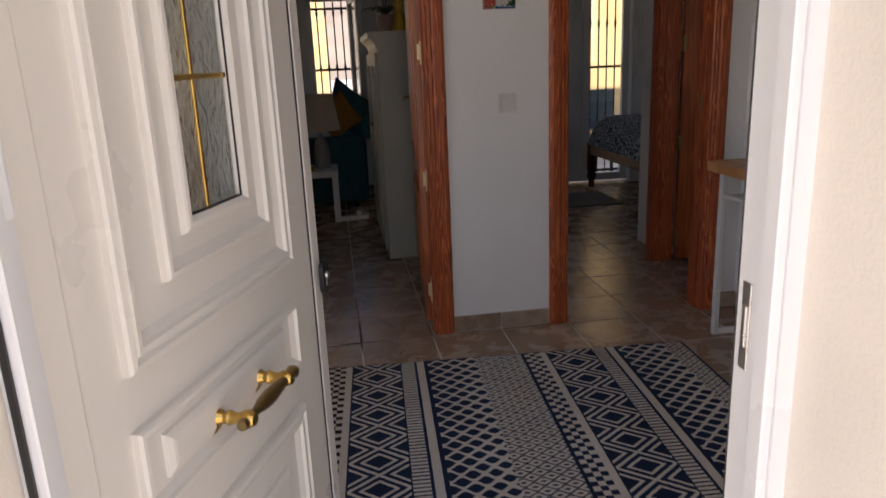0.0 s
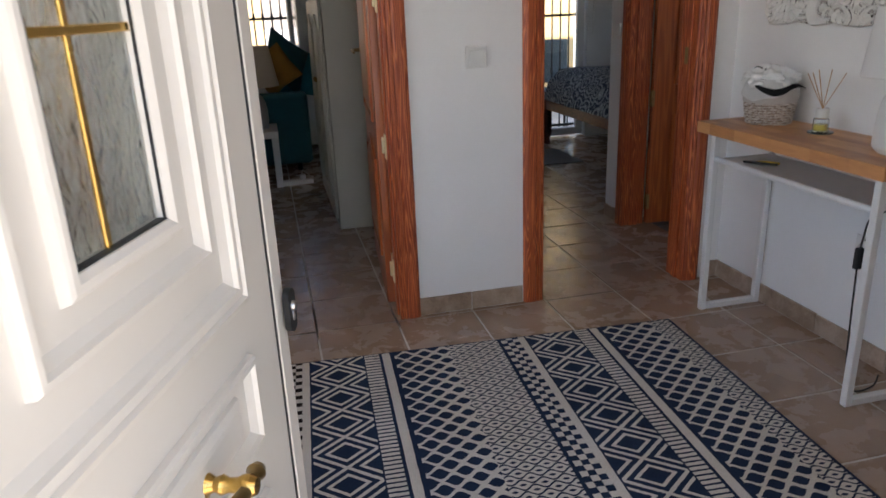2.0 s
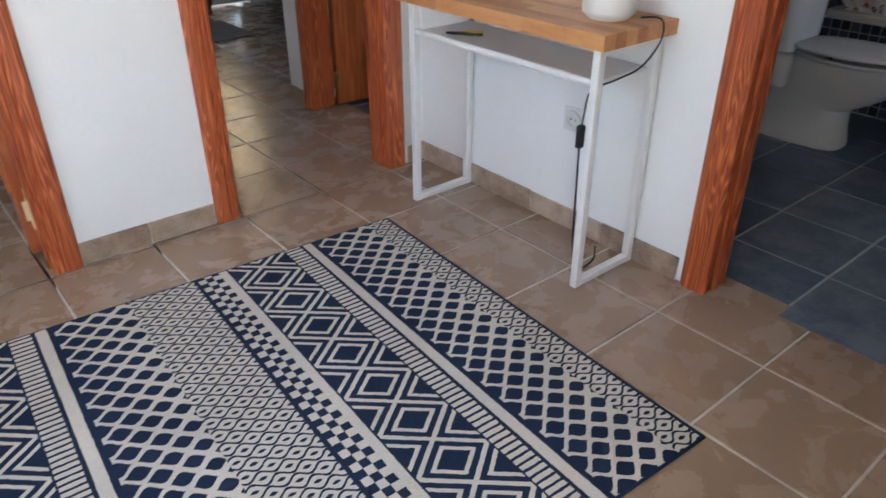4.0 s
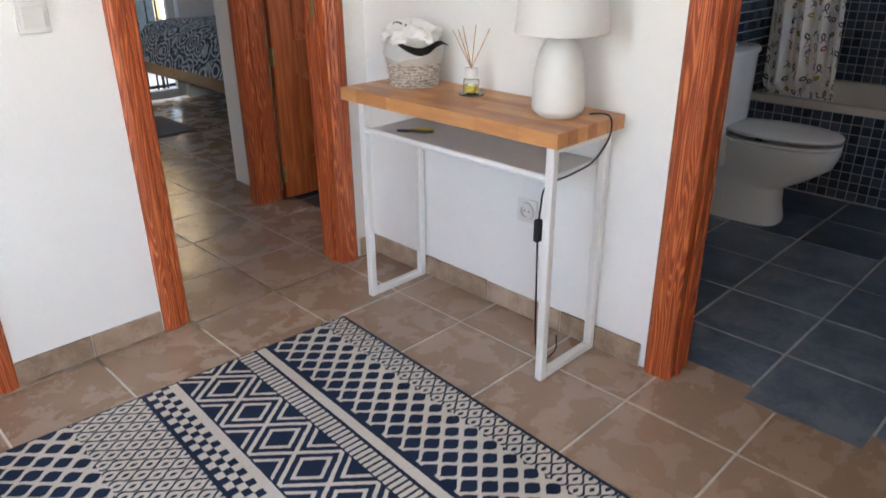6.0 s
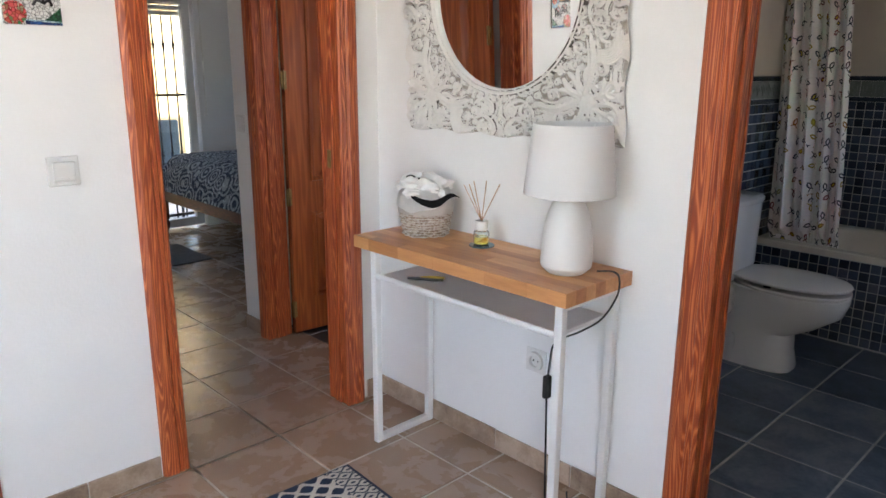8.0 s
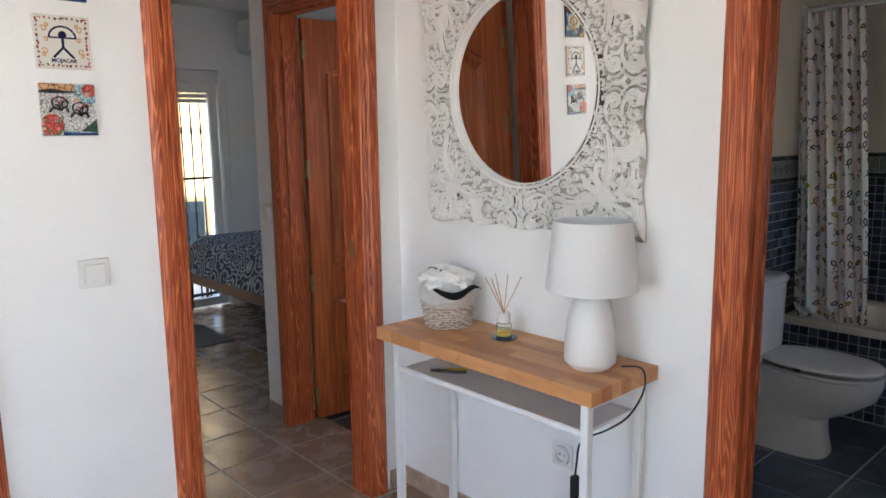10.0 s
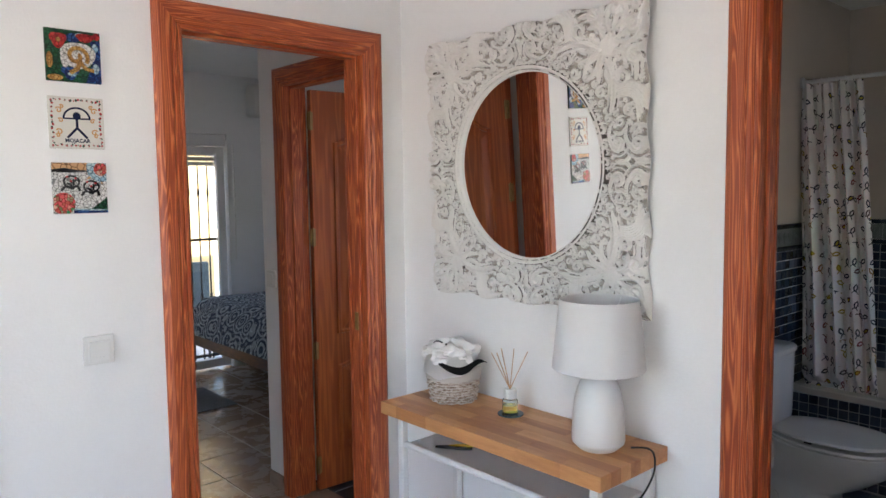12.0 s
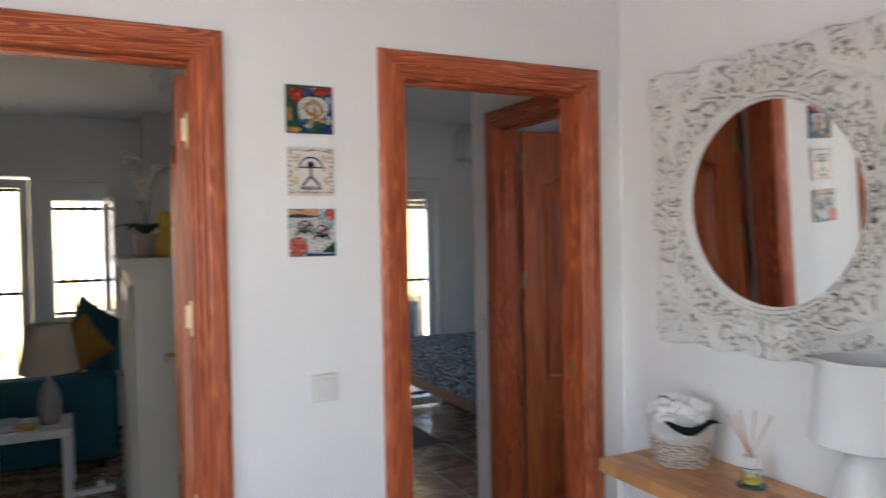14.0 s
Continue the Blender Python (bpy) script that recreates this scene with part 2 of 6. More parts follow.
def tube(bm, pts, rad, seg=10, cap=True, flat=1.0, up=None):
    """A round rod along points; rad is one number or one for each point."""
    pts = [Vector(p) for p in pts]
    rings = []
    n = len(pts)
    ref = Vector(up) if up else Vector((0, 0, 1))
    for i, p in enumerate(pts):
        d = (pts[min(i + 1, n - 1)] - pts[max(i - 1, 0)]).normalized()
        a = d.cross(ref)
        if a.length < 1e-3:
            a = d.cross(Vector((1, 0, 0)))
        a.normalize()
        c = a.cross(d).normalized()
        r = rad[i] if isinstance(rad, (list, tuple)) else rad
        rings.append([bm.verts.new(p + a * (r * math.cos(k * 2 * math.pi / seg)) + c * (r * flat * math.sin(k * 2 * math.pi / seg))) for k in range(seg)])
    for r0, r1 in zip(rings, rings[1:]):
        for k in range(seg):
            bm.faces.new((r0[k], r0[(k + 1) % seg], r1[(k + 1) % seg], r1[k]))
    if cap:
        bm.faces.new(rings[0][::-1])
        bm.faces.new(rings[-1])
    return [v for r in rings for v in r]


def lathe(bm, prof, seg=32, mtx=None, closed=False):
    """Turns (radius, height) points about z."""
    rings = []
    for r, z in prof:
        if r < 1e-5:
            rings.append([bm.verts.new((0, 0, z))])
        else:
            rings.append([bm.verts.new((r * math.cos(k * 2 * math.pi / seg), r * math.sin(k * 2 * math.pi / seg), z)) for k in range(seg)])
    for a, b in zip(rings, rings[1:]):
        for k in range(seg):
            q = [a[k % len(a)], a[(k + 1) % len(a)], b[(k + 1) % len(b)], b[k % len(b)]]
            q = list(dict.fromkeys(q))
            if len(q) > 2:
                bm.faces.new(q)
    vs = [v for r in rings for v in r]
    if mtx is not None:
        bmesh.ops.transform(bm, matrix=mtx, verts=vs)
    return vs


def prism(bm, poly, z0, z1, mtx=None):
    """A flat outline in x, y drawn up from z0 to z1."""
    lo = [bm.verts.new((x, y, z0)) for x, y in poly]
    hi = [bm.verts.new((x, y, z1)) for x, y in poly]
    n = len(poly)
    for i in range(n):
        bm.faces.new((lo[i], lo[(i + 1) % n], hi[(i + 1) % n], hi[i]))
    bm.faces.new(lo[::-1])
    bm.faces.new(hi)
    if mtx is not None:
        bmesh.ops.transform(bm, matrix=mtx, verts=lo + hi)
    return lo + hi


def finish(name, bm, mat, smooth=False, parent=None):
    bmesh.ops.recalc_face_normals(bm, faces=bm.faces)
    me = bpy.data.meshes.new(name)
    bm.to_mesh(me)
    bm.free()
    me.materials.append(mat)
    if smooth:
        me.shade_smooth()
        me.set_sharp_from_angle(angle=radians(38))
    ob = new(name, me)
    if parent:
        ob.parent = parent
    return ob


def part(name, bm, mat, parent, label="", smooth=False):
    ob = finish(name, bm, mat, smooth, parent)
    if label:
        tagged(ob, label)
    return ob


def thing(name, label, category, m=None, group=""):
    ob = new(name)
    ob.empty_display_size = 0.05
    if m is not None:
        ob.matrix_world = m
    return tagged(ob, label, category, group)


def structure(name, bm, mat, label="", smooth=False, category="structure"):
    return tagged(finish(name, bm, mat, smooth), label or name.replace("_", " "), category, kind="structure")


def slab(name, boxes, mat, label=""):
    bm = bmesh.new()
    for b in boxes:
        box(bm, *b)
    return structure(name, bm, mat, label)


# ---- walls, floors, ceilings ----
H = 2.53
YB, XR = 3.635, 2.135          # hall: far wall and console wall
YB2 = 3.740                    # back of the far wall
D1 = (-0.27, 0.615)            # opening to the living room
D2 = (1.255, 1.946)            # opening to the corridor
D3 = (1.45, 2.219)             # opening to the bathroom, along y
D4 = (3.80, 4.495)             # opening off the corridor, along y
DT = 2.033
XC = 2.10                      # corridor's far side wall
slab("wall_north", [(-1.2, D1[0] - 0.02, YB, YB2, -0.02, H), (D1[1] + 0.02, D2[0] - 0.02, YB, YB2, -0.02, H), (D2[1] + 0.02, 2.25, YB, YB2, -0.02, H),
                    (D1[0] - 0.02, D1[1] + 0.02, YB, YB2, DT + 0.02, H), (D2[0] - 0.02, D2[1] + 0.02, YB, YB2, DT + 0.02, H)], M["plaster"], "white plastered hall wall with two doorways")
slab("wall_east", [(XR, 2.225, D3[1] + 0.02, YB, -0.02, H), (XR, 2.225, 1.165, D3[0] - 0.02, -0.02, H), (XR, 2.225, D3[0] - 0.02, D3[1] + 0.02, DT + 0.02, H)], M["plaster"], "white plastered hall wall behind the console table")
# The window opening is unseen: inferred and added to light the hall.
slab("wall_west", [(-1.2, -1.1, 1.165, 1.85, -0.02, H), (-1.2, -1.1, 3.10, YB, -0.02, H), (-1.2, -1.1, 1.85, 3.10, -0.02, 0.90), (-1.2, -1.1, 1.85, 3.10, 2.08, H)], M["plaster"], "white plastered hall wall with an unseen window opening")
# Unseen overhang, added only to block direct sun at that opening.
slab("eave", [(-1.95, -1.2, 1.085, 3.9, 2.30, 2.42)], M["ceiling"], "unseen slab added to keep sun out of the hall window")
slab("wall_south", [(-1.3, -0.16, 1.085, 1.165, -0.02, H), (0.704, 2.225, 1.085, 1.165, -0.02, H), (-0.16, 0.704, 1.085, 1.165, 2.12, H)], M["plaster"], "white inner face of the entrance wall")
# The gap at x 3.20 to 3.78 is unseen, added to let daylight into the bathroom.
slab("facade", [(-3.5, -0.095, 0.84, 1.085, -0.05, 3.0), (0.655, 3.20, 0.84, 1.085, -0.05, 3.0), (3.78, 5.03, 0.84, 1.085, -0.05, 3.0), (3.20, 3.78, 0.84, 1.085, -0.05, 1.15), (3.20, 3.78, 0.84, 1.085, 1.60, 3.0), (-0.095, 0.655, 0.84, 1.085, 2.08, 3.0)], M["cream_wall"], "cream rendered outer wall round the entrance")
slab("ceiling", [(-1.3, 5.03, 1.06, 3.12, H, H + 0.2), (-1.3, 3.45, 3.12, 3.70, H, H + 0.2), (-5.0, 3.45, 3.70, 4.60, H, H + 0.2), (-5.0, 5.25, 4.60, 8.25, H, H + 0.2)], M["ceiling"], "white painted ceiling")
# living room
slab("wall_living_east", [(1.05, 1.17, YB2, 8.0, -0.02, H)], M["plaster"], "white wall between living room and corridor")
slab("wall_living_west", [(-4.2, -4.1, YB, 8.0, -0.02, H)], M["plaster"], "white living room wall")
slab("wall_living_south", [(-4.2, -1.2, YB, YB2, -0.02, H)], M["plaster"], "white living room wall")
W1 = (0.0, 0.47, 0.88, 2.01)
W0 = (-1.35, -0.10, 0.03, 2.05)
slab("wall_living_north", [(-4.2, W0[0], 8.0, 8.2, -0.02, H), (W0[0], W0[1], 8.0, 8.2, W0[3], H), (W0[1], W1[0], 8.0, 8.2, -0.02, H), (W1[1], 1.17, 8.0, 8.2, -0.02, H),
                           (W1[0], W1[1], 8.0, 8.2, -0.02, W1[2]), (W1[0], W1[1], 8.0, 8.2, W1[3], H)], M["plaster"], "white living room wall with window and glazed door")
slab("pillar", [(0.715, 1.05, 7.55, 8.0, -0.02, H)], M["plaster"], "white corner pillar of the living room")
# corridor and bedroom
slab("wall_corridor_east", [(XC, 2.22, D4[1] + 0.02, 4.735, -0.02, H), (XC, 2.22, YB2, D4[0] - 0.02, -0.02, H), (XC, 2.22, D4[0] - 0.02, D4[1] + 0.02, DT + 0.02, H)], M["plaster"], "white corridor wall with a doorway")
slab("wall_bedroom_south", [(2.22, 5.2, 4.61, 4.735, -0.02, H)], M["plaster"], "white bedroom wall")
# Opening is unseen, added to light the quilt and the corridor.
slab("wall_bedroom_east", [(5.1, 5.2, 4.735, 5.45, -0.02, H), (5.1, 5.2, 6.05, 7.25, -0.02, H), (5.1, 5.2, 5.45, 6.05, -0.02, 1.25), (5.1, 5.2, 5.45, 6.05, 1.70, H)], M["plaster"], "white bedroom wall with an unseen opening added for light")
B1 = (1.70, 3.11, 0.02, 2.03)
slab("wall_bedroom_north", [(1.17, B1[0], 7.25, 7.45, -0.02, H), (B1[1], 5.2, 7.25, 7.45, -0.02, H), (B1[0], B1[1], 7.25, 7.45, B1[3], H)], M["plaster"], "white bedroom wall with a balcony door")
# small dark room off the corridor
# Unseen opening, added so that daylight reaches the small room's open door leaf.
slab("wall_closet", [(3.3, 3.4, 3.0, 3.40, -0.02, H), (3.3, 3.4, 4.0, 4.61, -0.02, H), (3.3, 3.4, 3.40, 4.0, -0.02, 1.05), (3.3, 3.4, 3.40, 4.0, 1.85, H), (2.225, 3.3, 3.02, 3.12, -0.02, H)], M["plaster"], "white wall of the small room with an unseen opening added for light")
# bathroom
YW, XT = 2.965, 4.93
slab("wall_bath_north", [(2.225, XT, YW, 3.02, -0.02, H)], M["plaster"], "painted upper bathroom wall")
slab("wall_bath_east", [(XT, XT + 0.1, 1.085, 3.02, -0.02, H)], M["plaster"], "painted upper bathroom wall behind the tub")
# Same added opening as in the facade; it only brightens the bathroom.
slab("wall_bath_south", [(2.225, 3.20, 1.085, 1.165, -0.02, H), (3.78, XT, 1.085, 1.165, -0.02, H), (3.20, 3.78, 1.085, 1.165, -0.02, 1.15), (3.20, 3.78, 1.085, 1.165, 1.60, H)], M["plaster"], "bathroom outer wall")


# ---- door casings and jambs ----
CAS = [(0.0, 0.010), (0.006, 0.016), (0.012, 0.016), (0.015, 0.012), (0.022, 0.018), (0.030, 0.018), (0.033, 0.014), (0.042, 0.021), (0.072, 0.021), (0.082, 0.016), (0.088, 0.010), (0.09, 0.0), (0.0, 0.0)]


def casing_piece(bm, m, length, mitre_lo, mitre_hi):
    """A reeded board along local y, its inner edge at x = 0, its face towards +z; ends cut at 45 degrees where asked."""
    rings = []
    for end in (0, 1):
        ring = []
        for u, d in CAS:
            y = (-u if mitre_lo else 0.0) if end == 0 else (length + (u if mitre_hi else 0.0))
            ring.append(bm.verts.new(m @ Vector((u, y, d))))
        rings.append(ring)
    n = len(CAS)
    for i in range(n):
        bm.faces.new((rings[0][i], rings[0][(i + 1) % n], rings[1][(i + 1) % n], rings[1][i]))
    bm.faces.new(rings[0][::-1])
    bm.faces.new(rings[1])


def door_lining(name, origin, along, face, width, depth, label, both=True):
    """Jambs, head and casings round an opening. origin: foot of the opening's first side on the wall's face; along: unit way across; face: unit way out of the wall."""
    o, a, f, z = Vector(origin), Vector(along), Vector(face), Vector((0, 0, 1))
    base = tagged(new(name), label, "door frame", kind="structure")
    deep = M["pine_z"]
    head_mat = M["pine_x"] if abs(along[0]) > 0.5 else M["pine_y"]

    def frame_m(p, ex, ey, ez):
        return Matrix(((ex.x, ey.x, ez.x, p.x), (ex.y, ey.y, ez.y, p.y), (ex.z, ey.z, ez.z, p.z), (0, 0, 0, 1)))

    t = 0.02
    for side in (0, 1):
        bm = bmesh.new()
        m = frame_m(o, a, -f, z)
        lo = -t if side == 0 else width
        box(bm, lo, lo + t, -0.002, depth + 0.002, 0.0, DT, 0.001, mtx=m)
        st = (0.0, 0.010) if side == 0 else (width - 0.010, width)
        box(bm, st[0], st[1], 0.03, depth - 0.035, 0.0, DT, 0.002, mtx=m)
        part("jamb", bm, deep, base)
    bm = bmesh.new()
    box(bm, -t, width + t, -0.002, depth + 0.002, DT, DT + t, 0.001, mtx=frame_m(o, a, -f, z))
    box(bm, 0.012, width - 0.012, 0.03, depth - 0.045, DT - 0.012, DT, 0.002, mtx=frame_m(o, a, -f, z))
    part("head_jamb", bm, head_mat, base)
    for face_side in ((1, -1) if both else (1,)):
        ff = f * face_side
        p = o if face_side == 1 else o - f * depth
        for side in (0, 1):
            bm = bmesh.new()
            ex = -a if side == 0 else a
            foot = p + (a * 0.004 if side == 0 else a * (width - 0.004)) - ex * 0.0
            casing_piece(bm, frame_m(foot, ex, z, ff), DT - 0.004, False, True)
            part("casing", bm, deep, base)
        bm = bmesh.new()
        casing_piece(bm, frame_m(p + a * 0.004 + z * (DT - 0.004), z, a, ff), width - 0.008, True, True)
        part("head_casing", bm, head_mat, base)
    return base


def hinge(parent, m, mat, h=0.085):
    """A barrel with two leaves, local z along the pin."""
    bm = bmesh.new()
    box(bm, -0.016, 0.016, -0.0015, 0.0015, -h / 2, h / 2, 0.0008, mtx=m)
    lathe(bm, [(0, -h / 2 - 0.006), (0.003, -h / 2 - 0.004), (0.0055, -h / 2), (0.0055, h / 2), (0.003, h / 2 + 0.004), (0, h / 2 + 0.006)], 10, m @ Matrix.Translation((0, -0.004, 0)))
    for zz in (-h * 0.32, h * 0.32):
        lathe(bm, [(0, 0), (0.003, 0.0), (0.0025, 0.0012), (0, 0.0014)], 8, m @ Matrix.Translation((0.009, -0.0015, zz)) @ Euler((radians(90), 0, 0)).to_matrix().to_4x4())
    return part("hinge", bm, mat, parent, "", True)


lin1 = door_lining("door_1", (D1[0], YB, 0), (1, 0, 0), (0, -1, 0), D1[1] - D1[0], YB2 - YB, "reddish stained pine frame of the living room doorway")
lin2 = door_lining("door_2", (D2[0], YB, 0), (1, 0, 0), (0, -1, 0), D2[1] - D2[0], YB2 - YB, "reddish stained pine frame of the corridor doorway")
door_lining("door_3", (XR, D3[0], 0), (0, 1, 0), (-1, 0, 0), D3[1] - D3[0], 0.09, "reddish stained pine frame of the bathroom doorway")
door_lining("door_4", (XC, D4[0], 0), (0, 1, 0), (-1, 0, 0), D4[1] - D4[0], 0.12, "reddish stained pine frame of the small room's doorway", False)


def panel_outline(w, h, arch, n=14):
    pts = [(-w / 2, -h / 2), (w / 2, -h / 2)]
    for i in range(n + 1):
        u = 1 - 2 * i / n
        y = h / 2 - arch * (1 - math.cos(u * math.pi)) / 2 if arch > 0 else h / 2
        pts.append((u * w / 2, y))
    return pts


def raised_panel(bm, w, h, arch, m, t=0.009):
    """A sunk groove look: outer bead and a chamfered field, face towards local +z."""
    rings = []
    for inset, zz in ((0.0, 0.0), (0.004, 0.010), (0.017, 0.011), (0.023, 0.001), (0.030, 0.001), (0.060, t + 0.003)):
        k = (w - 2 * inset) / w
        kk = (h - 2 * inset) / h
        rings.append([bm.verts.new(m @ Vector((x * k, y * kk, zz))) for x, y in panel_outline(w, h, arch)])
    n = len(rings[0])
    for r0, r1 in zip(rings, rings[1:]):
        for i in range(n):
            bm.faces.new((r0[i], r0[(i + 1) % n], r1[(i + 1) % n], r1[i]))
    bm.faces.new(rings[-1])


def lever(parent, m, label):
    """Rosette plate and lever; the plate lies on local z = 0, the lever points to local -x."""
    bm = bmesh.new()
    box(bm, -0.019, 0.019, -0.10, 0.10, 0, 0.006, 0.003, mtx=m)
    lathe(bm, [(0.013, 0.006), (0.009, 0.012), (0.008, 0.045), (0, 0.047)], 14, m @ Matrix.Translation((0, 0.04, 0)))
    tube(bm, [m @ Vector(p) for p in ((0.004, 0.04, 0.043), (-0.03, 0.041, 0.047), (-0.07, 0.038, 0.046), (-0.11, 0.034, 0.042))], [0.008, 0.0075, 0.0065, 0.006], 10)
    return part("door_handle", bm, M["old_brass"], parent, label, True)


def inner_door(name, m, width, label, n_hinge=3, glazed=False):
    """A panelled door leaf. Local x from the hinge edge, y through the thickness, z up."""
    d = thing(name, label, "door", m)
    bm = bmesh.new()
    box(bm, 0, width, -0.0175, 0.0175, 0.008, DT - 0.012, 0.002)
    part("leaf", bm, M["leaf_wood"], d)
    for side in (-1, 1):
        rot = Matrix(((1, 0, 0, 0), (0, 0, side, 0.0175 * side), (0, 1, 0, 0), (0, 0, 0, 1)))
        for zc, h, arch in ((0.45, 0.52, 0.07), (1.33, 1.06, 0.09)):
            bm = bmesh.new()
            raised_panel(bm, width - 0.24, h, arch, Matrix.Translation((width / 2, 0, zc)) @ rot)
            part("panel", bm, M["leaf_wood"], d)
        hm = Matrix.Translation((width - 0.055, 0, 1.03)) @ rot
        lever(d, hm, "aged brass lever handle")
    return d


# living room leaf stands just past square, corridor leaf folded back, small room leaf square to its wall
leaf1 = inner_door("interior_door", pose(0.603, 3.80, 0, 0, 0, 85.5), 0.80, "varnished brown wooden panel door standing open in living room")
for zz in (0.20, 1.30, 1.84):
    hinge(leaf1, pose(-0.012, -0.012, zz, 0, 0, 0), M["pale_brass"])
for zz in (0.20, 0.735, 1.30, 1.84):
    bm = bmesh.new()
    box(bm, -0.004, 0, -0.017, 0.017, -0.050, 0.050, 0.001)
    for k in (-0.026, 0.0, 0.026):
        lathe(bm, [(0.004, 0), (0.003, 0.0012), (0, 0.0013)], 8, pose(-0.004, 0, k, 0, -90, 0))
    lathe(bm, [(0, -0.034), (0.0075, -0.032), (0.0075, 0.032), (0, 0.034)], 10, pose(-0.007, 0.018, 0.004))
    ob = part("hinge_plate", bm, M["pale_brass"], lin1, "bright brass hinge plate")
    ob.location = (D1[1] - 0.0105, YB + 0.052, zz)
leaf2 = inner_door("interior_door", pose(1.262, 3.80, 0, 0, 0, 92), 0.66, "varnished brown wooden panel door folded back in corridor")
for zz in (0.22, 1.02, 1.45, 1.85):
    hinge(leaf2, pose(-0.004, -0.021, zz, 0, 0, 0), M["old_brass"])
leaf4 = inner_door("interior_door", pose(2.232, 4.485, 0, 0, 0, -4), 0.66, "varnished brown wooden panel door open into small room")
for zz in (0.14, 0.73, 1.30, 1.87):
    hinge(leaf4, pose(-0.006, -0.021, zz, 0, 0, 0), M["old_brass"])
bm = bmesh.new()
box(bm, -0.003, 0.0, -0.012, 0.012, -0.035, 0.035, 0.001)
box(bm, -0.004, -0.001, -0.005, 0.006, -0.016, 0.016, 0.0008)
ob = part("strike_plate", bm, M["old_brass"], lin2, "small brass strike plate")
ob.location = (D2[1] - 0.013, YB + 0.050, 1.02)

# ---- entrance ----
FY0, FY1 = 1.085, 1.165
fr = tagged(new("entrance_frame"), "white plastic frame of the entrance door", "door frame", kind="structure")
for name, x0, x1, z0, z1 in (("frame_post", -0.155, -0.085, 0.0, 2.12), ("frame_post", 0.632, 0.702, 0.0, 2.12), ("frame_head", -0.155, 0.702, 2.05, 2.115)):
    bm = bmesh.new()
    if name == "frame_head":
        box(bm, -0.085, 0.632, FY0, FY1, z0, z1, 0.003)
    else:
        box(bm, x0, x1, FY0, FY1, z0, z1, 0.004)
        s = 1 if x0 < 0 else -1
        e = x1 if x0 < 0 else x0
        box(bm, min(e, e + s * 0.012), max(e, e + s * 0.012), FY0 - 0.004, FY0 + 0.022, z0, z1, 0.002)
    part(name, bm, M["upvc_frame"], fr)
for x, y in ((-0.086, 1.077), (0.6335, 1.160)):
    bm = bmesh.new()
    box(bm, x - 0.003, x + 0.005, y, y + 0.003, 0.02, 2.05, 0.0015)
    part("gasket", bm, M["black"], fr, "black rubber door seal")
bm = bmesh.new()
box(bm, 0.6300, 0.6325, 1.134, 1.150, 0.93, 1.03, 0.001)
box(bm, 0.6280, 0.631, 1.137, 1.147, 0.955, 1.005, 0.002)
part("lock_keep", bm, M["steel"], fr, "steel lock keep")
bm = bmesh.new()
box(bm, -0.095, 0.655, 0.80, 1.165, -0.05, 0.004, 0.004)
structure("threshold", bm, M["cream_wall"], "stone threshold under the entrance door")

LW = 0.682
ed = thing("entrance_door", "white plastic panelled entrance door with brass pull, standing open", "door", pose(-0.082, 1.169, 0, 0, 0, 70.0))


def ring_moulding(bm, x0, x1, z0, z1, prof):
    """A mitred frame of mouldings on the door's outer face; prof: (inset, height out)."""
    rings = [[bm.verts.new((x, -hgt, z)) for x, z in ((x0 + i, z0 + i), (x1 - i, z0 + i), (x1 - i, z1 - i), (x0 + i, z1 - i))] for i, hgt in prof]
    for a, b in zip(rings, rings[1:]):
        for k in range(4):
            bm.faces.new((a[k], a[(k + 1) % 4], b[(k + 1) % 4], b[k]))
    return rings


GX0, GX1, GZ0, GZ1 = 0.266, 0.414, 1.090, 1.80
bm = bmesh.new()
for x0, x1, z0, z1 in ((0, GX0, 0.02, 2.06), (GX1, LW, 0.02, 2.06), (GX0, GX1, 0.02, GZ0), (GX0, GX1, GZ1, 2.06)):
    box(bm, x0, x1, 0, 0.048, z0, z1)
bmesh.ops.remove_doubles(bm, verts=bm.verts, dist=0.0001)
part("leaf", bm, M["upvc"], ed)
for x0, x1 in ((-0.030, 0.022), (LW - 0.030, LW + 0.006)):
    bm = bmesh.new()
    box(bm, x0, x1, -0.0045, 0.060, 0.015, 2.065, 0.003, seg=2)
    part("stile", bm, M["upvc"], ed)
bm = bmesh.new()
box(bm, LW - 0.0325, LW - 0.0302, -0.003, 0.0, 0.02, 2.06, 0.0005)
part("seal", bm, M["black"], ed, "thin black seal line")
bead = [(0, 0), (0.001, 0.009), (0.004, 0.013), (0.011, 0.0145), (0.014, 0.0095), (0.017, 0.0095), (0.020, 0.0130), (0.027, 0.0125), (0.030, 0.0070), (0.042, -0.001)]
thin = [(0, 0), (0.001, 0.008), (0.004, 0.012), (0.010, 0.0125), (0.013, 0.0070), (0.024, -0.001)]
for x0, x1, z0, z1, pr in ((0.090, 0.556, 0.942, 1.915, bead), (0.188, 0.484, 1.024, 1.855, thin), (0.243, 0.430, 1.070, 1.822, [(0, 0), (0.003, 0.009), (0.007, 0.011), (0.014, 0.011), (0.020, 0.006), (0.023, -0.01)]),
                           (0.087, 0.552, 0.753, 0.874, thin), (0.090, 0.548, 0.16, 0.680, bead)):
    bm = bmesh.new()
    ring_moulding(bm, x0, x1, z0, z1, pr)
    part("moulding", bm, M["upvc"], ed)
